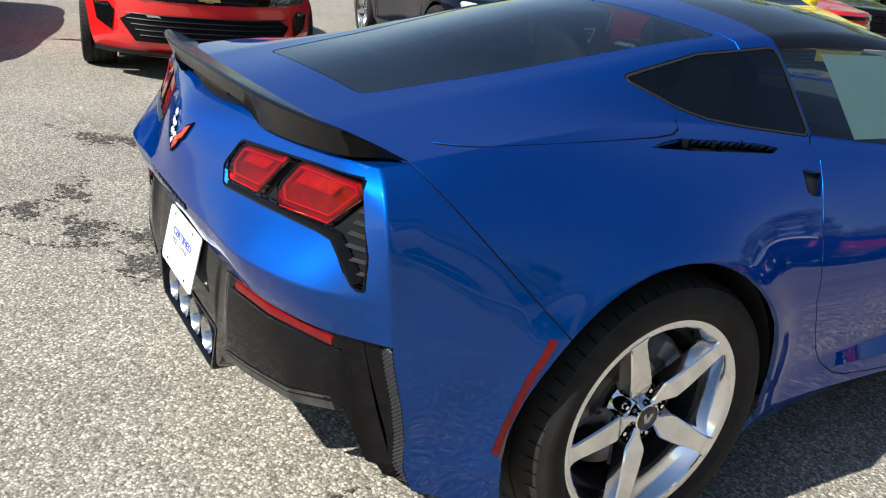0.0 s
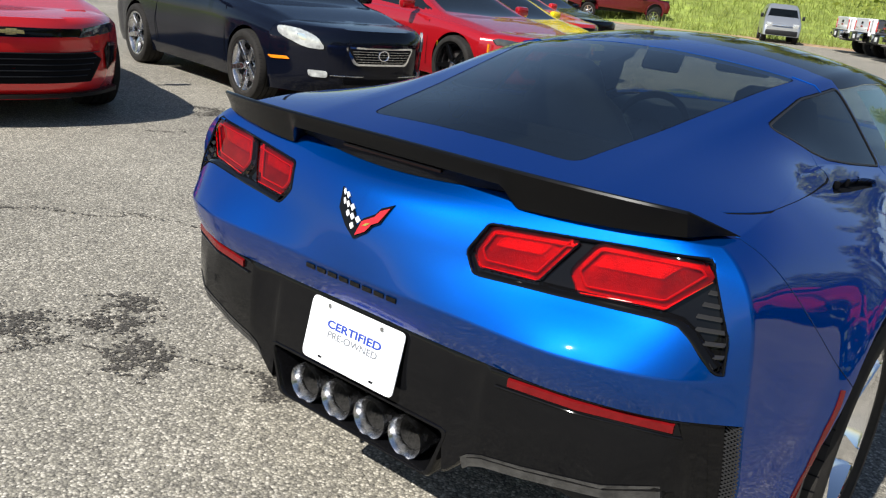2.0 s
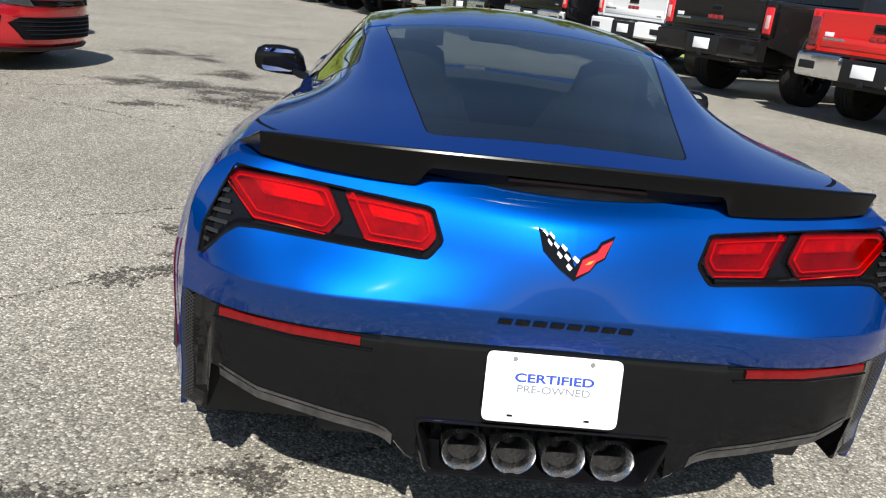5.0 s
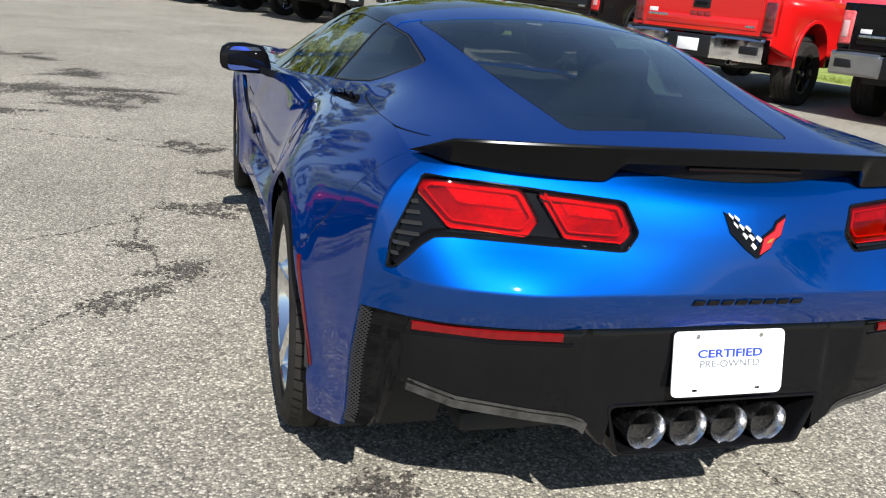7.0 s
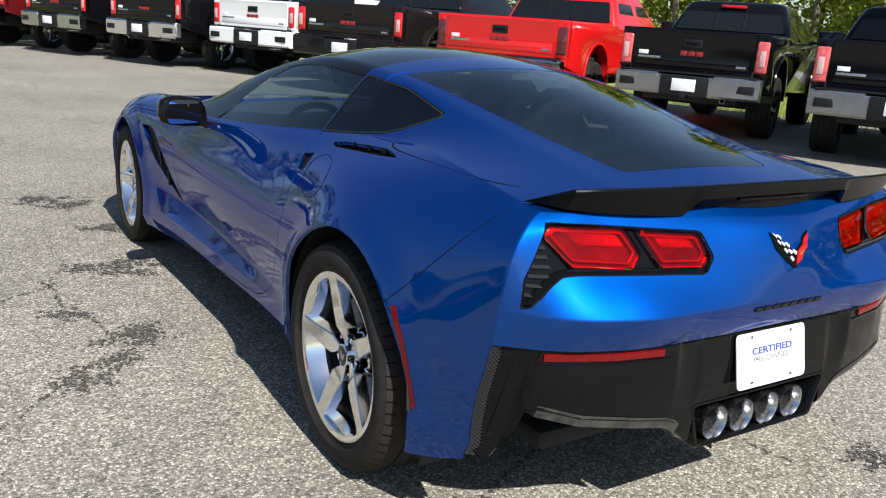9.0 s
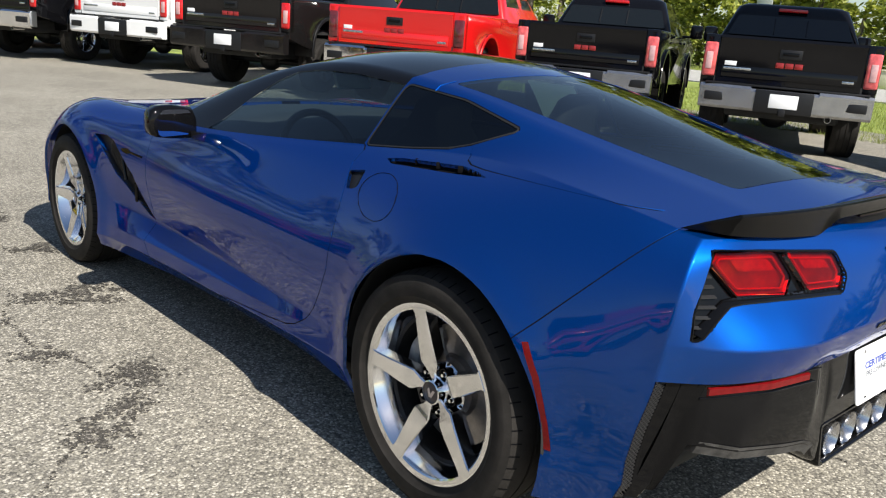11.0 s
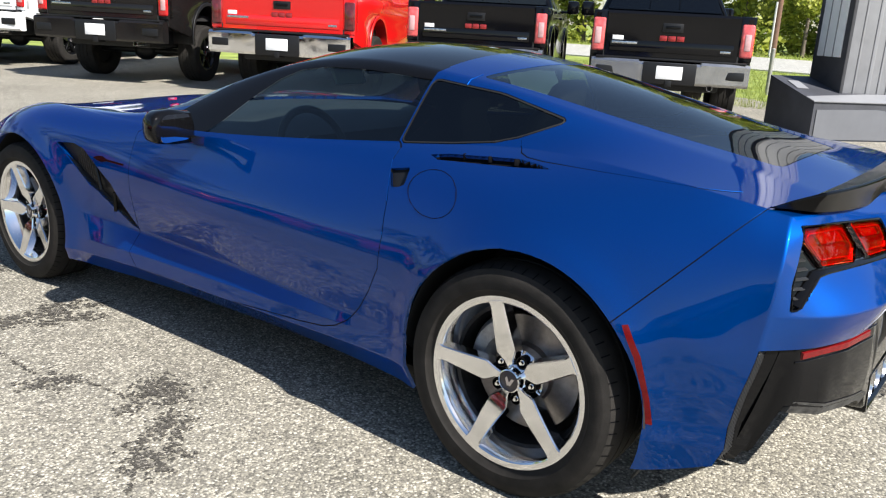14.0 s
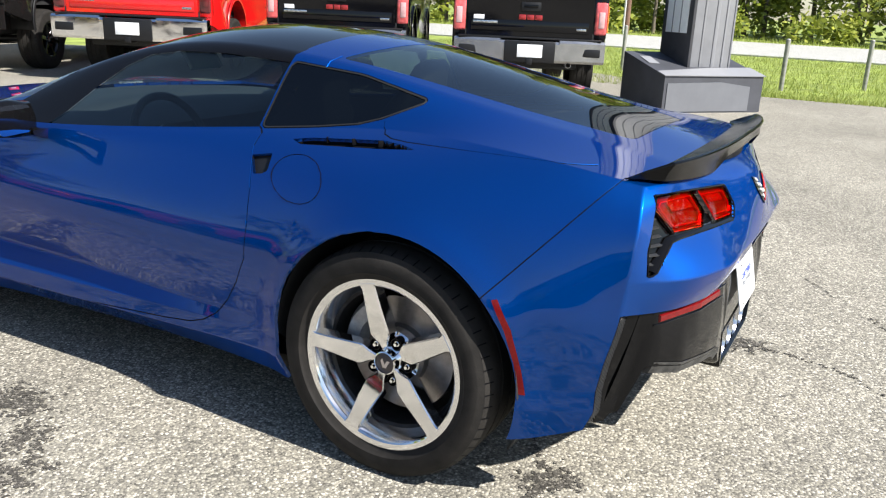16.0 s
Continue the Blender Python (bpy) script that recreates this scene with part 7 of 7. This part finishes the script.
# undergrowth at the wood's edge and on the bank
v, f = [], []
for n_, (x0, x1, y0, y1) in ((52000, (48.5, 58, -46, 110)), (9000, (-44, 10, 58, 72))):
    cs = []
    for _ in range(420):
        x, y = rnd.uniform(x0, x1), rnd.uniform(y0, y1)
        if y0 > 50:
            y += 0.55 * (x + 8) * 0.6
        r = rnd.uniform(0.5, 2.0)
        cs.append((Vector((x, y, bank(x, y) + r * 0.6 + (rnd.uniform(0, 5.0) * rnd.random() if x > 50 else 0))), r))
    vv, ff = leaf_cloud(rnd, cs, n_, 0.22)
    k = len(v)
    v += vv
    f += [tuple(i + k for i in q) for q in ff]
me = bpy.data.meshes.new("undergrowth")
me.from_pydata(v, [], f)
me.materials.append(LEAF)
tagged(new("undergrowth", me), "dense green undergrowth along the wood", "bushes", kind="stuff")
# grass blades beside the lot
v, f = [], []


def blades(n, spot, h0, h1):
    for _ in range(n):
        x, y = spot()
        h, a = rnd.uniform(h0, h1), rnd.uniform(0, 6.28)
        w = rnd.uniform(0.004, 0.010) * (1 if h < 0.2 else 3)
        dx, dy, lx, ly = w * math.cos(a), w * math.sin(a), rnd.gauss(0, 0.4) * h, rnd.gauss(0, 0.4) * h
        z = bank(x, y) - 0.03
        k = len(v)
        v.extend([(x - dx, y - dy, z), (x + dx, y + dy, z), (x + lx, y + ly, z + h)])
        f.append((k, k + 1, k + 2))


blades(42000, lambda: (12.4 + 15.6 * rnd.random() ** 1.5, rnd.uniform(-9, 14)), 0.05, 0.15)
blades(3000, lambda: (12.35 + rnd.uniform(0, 0.5), rnd.uniform(-9, 1.6)), 0.05, 0.16)
blades(9000, lambda: (44.5 + rnd.uniform(0, 5), rnd.uniform(-20, 80)), 0.1, 0.35)


def bank_spot():
    x = rnd.uniform(-45, 6)
    return x, 46.5 + 0.28 * (x + 4) + rnd.uniform(0, 22)


blades(26000, bank_spot, 0.25, 0.8)
me = bpy.data.meshes.new("grass")
me.from_pydata(v, [], f)
me.materials.append(BLADE)
tagged(new("grass", me), "green and straw-coloured grass blades", "grass", kind="stuff")

# posts along the verge
POST = mat("galvanised post", (0.30, 0.29, 0.27), 0.55, 0.4, vary=0.35, scale=9)
for x, y, h in ((14.45, 0.81, 0.95), (16.2, -0.56, 0.98), (16.6, 4.6, 1.0), (18.1, -2.1, 0.98)):
    t = thing("bollard", pose(x, y, -0.03), "round grey metal post standing in grass", "post", "posts along the verge")
    b = bmesh.new()
    cyl(b, 0.045, h, pose(0, 0, h / 2), n=18)
    part("post_shaft", b, POST, t)
    b = bmesh.new()
    lathe(b, [(0.047, h - 0.02), (0.047, h), (0.03, h + 0.02), (0.0, h + 0.026)], n=18)
    part("post_cap", b, POST, t)
t = thing("sign_post", pose(24.5, 12.4, 0), "thin metal road sign post with a grey sign", "sign")
b = bmesh.new()
box(b, (0.05, 0.05, 3.0), (0, 0, 1.5), 0.006)
part("pole", b, POST, t)
b = bmesh.new()
box(b, (0.03, 0.55, 0.75), (-0.04, 0, 2.75), 0.01)
part("sign_board", b, mat("sign back", (0.5, 0.52, 0.5), 0.5, 0.3), t)
t = thing("utility_pole", pose(46.2, 13.4, 0), "brown wooden utility pole with pale cable guard", "pole")
b = bmesh.new()
cyl(b, 0.17, 10, pose(0, 0, 5), 0.11, n=14)
part("pole", b, mat("brown pole timber", (0.16, 0.09, 0.06), 0.9, vary=0.3, scale=5), t)
b = bmesh.new()
cyl(b, 0.06, 3.0, pose(-0.2, 0.12, 1.5), n=10)
part("cable_guard", b, mat("pale conduit", (0.5, 0.5, 0.48), 0.6), t)
t = thing("utility_box", pose(45.6, 15.6, 0, 0, 0, 12), "pale cream utility cabinet on the verge", "cabinet")
b = bmesh.new()
box(b, (0.8, 1.1, 0.9), (0, 0, 0.45), 0.03)
part("cabinet_body", b, mat("cream paint", (0.62, 0.58, 0.42), 0.6, vary=0.1), t)
b = bmesh.new()
box(b, (0.9, 1.2, 0.1), (0, 0, 0.95), 0.03)
part("lid", b, mat("cream lid", (0.62, 0.58, 0.42), 0.6, vary=0.1), t)
t = thing("marker_stake", pose(45.7, 14.4, 0), "orange warning stake by the road", "marker")
b = bmesh.new()
cyl(b, 0.05, 1.5, pose(0, 0, 0.75), n=10)
part("stake", b, mat("orange plastic", (0.75, 0.16, 0.03), 0.5), t)

# sign tower on a painted plinth
TOWER_GREY = mat("grey painted steel", (0.23, 0.23, 0.24), 0.45, 0.1, vary=0.12, scale=3)
PALE_PANEL = mat("pale grey cladding", (0.24, 0.24, 0.25), 0.5, vary=0.08, scale=2)
DARK_TRIM = mat("dark trim", (0.045, 0.045, 0.05), 0.5, vary=0.2)
PLINTH_GREY = mat("grey plinth paint", (0.13, 0.133, 0.145), 0.6, vary=0.1, scale=2)
PLINTH_DARK = mat("dark plinth paint", (0.05, 0.051, 0.06), 0.6, vary=0.2, scale=3)
tower = thing("sign_tower", pose(9.25, 1.08, 0, 0, 0, -39), "grey steel sign tower on a two-tone painted plinth", "sign tower")
# local x runs along the front of the plinth, local y away from the car
b = bmesh.new()
loft(b, [[(x, 0.0, 0.0), (x, 0.0, 0.50), (x, 1.0, 0.76), (x, 1.0, 0.0)] for x in (-0.85, 0.85)], closed=True, cap=True)
bmesh.ops.recalc_face_normals(b, faces=b.faces)
part("plinth", b, PLINTH_DARK, tower)
b = bmesh.new()
prism(b, [(-0.80, 0.02), (0.62, 0.02), (0.62, 0.36), (0.1, 0.42), (-0.80, 0.40)], 0.006, Matrix.Translation((0, -0.004, 0.0)) @ pose(0, 0, 0, 90, 0, 0))
part("plinth_panel", b, PLINTH_GREY, tower)
tilt = Matrix.Translation((0, 0, 0.504)) @ Matrix.Rotation(math.atan(0.26), 4, "X")
b = bmesh.new()
prism(b, [(-0.87, -0.02), (0, -0.02), (0.87, -0.02), (0.87, 0.34), (0.1, 0.30), (-0.87, 0.16)], 0.012, tilt)
part("plinth_slab", b, PALE_PANEL, tower)
b = bmesh.new()
prism(b, [(-0.78, 0.50), (-0.62, 0.48), (-0.58, 0.78), (-0.74, 0.80)], 0.008, tilt)
part("pale_plate", b, PALE_PANEL, tower)
b = bmesh.new()
box(b, (0.72, 0.62, 5.6), (0.16, 0.67, 3.3), 0.01)
part("shaft", b, TOWER_GREY, tower)
for x in (-0.02, 0.20, 0.36, 0.50):
    b = bmesh.new()
    box(b, (0.03 if x != 0.20 else 0.06, 0.012, 5.5), (x, 0.355, 3.3), 0.006)
    part("rib", b, PALE_PANEL if x in (0.20, 0.36) else TOWER_GREY, tower)
b = bmesh.new()
box(b, (0.05, 0.66, 5.6), (-0.215, 0.67, 3.32), 0.006)
part("side_frame", b, DARK_TRIM, tower)
b = bmesh.new()
box(b, (0.03, 0.46, 4.6), (-0.245, 0.67, 3.35), 0.004)
part("side_panel", b, mat("milky panel", (0.8, 0.81, 0.8), 0.3, 0, 0.3, vary=0.05), tower)
for y in (0.58, 0.75):
    b = bmesh.new()
    box(b, (0.012, 0.014, 4.6), (-0.262, y, 3.35), 0.002)
    part("panel_bar", b, TOWER_GREY, tower)
b = bmesh.new()
box(b, (0.07, 0.02, 0.10), (0.40, 0.332, 1.95), 0.004)
part("junction_box", b, PALE_PANEL, tower)
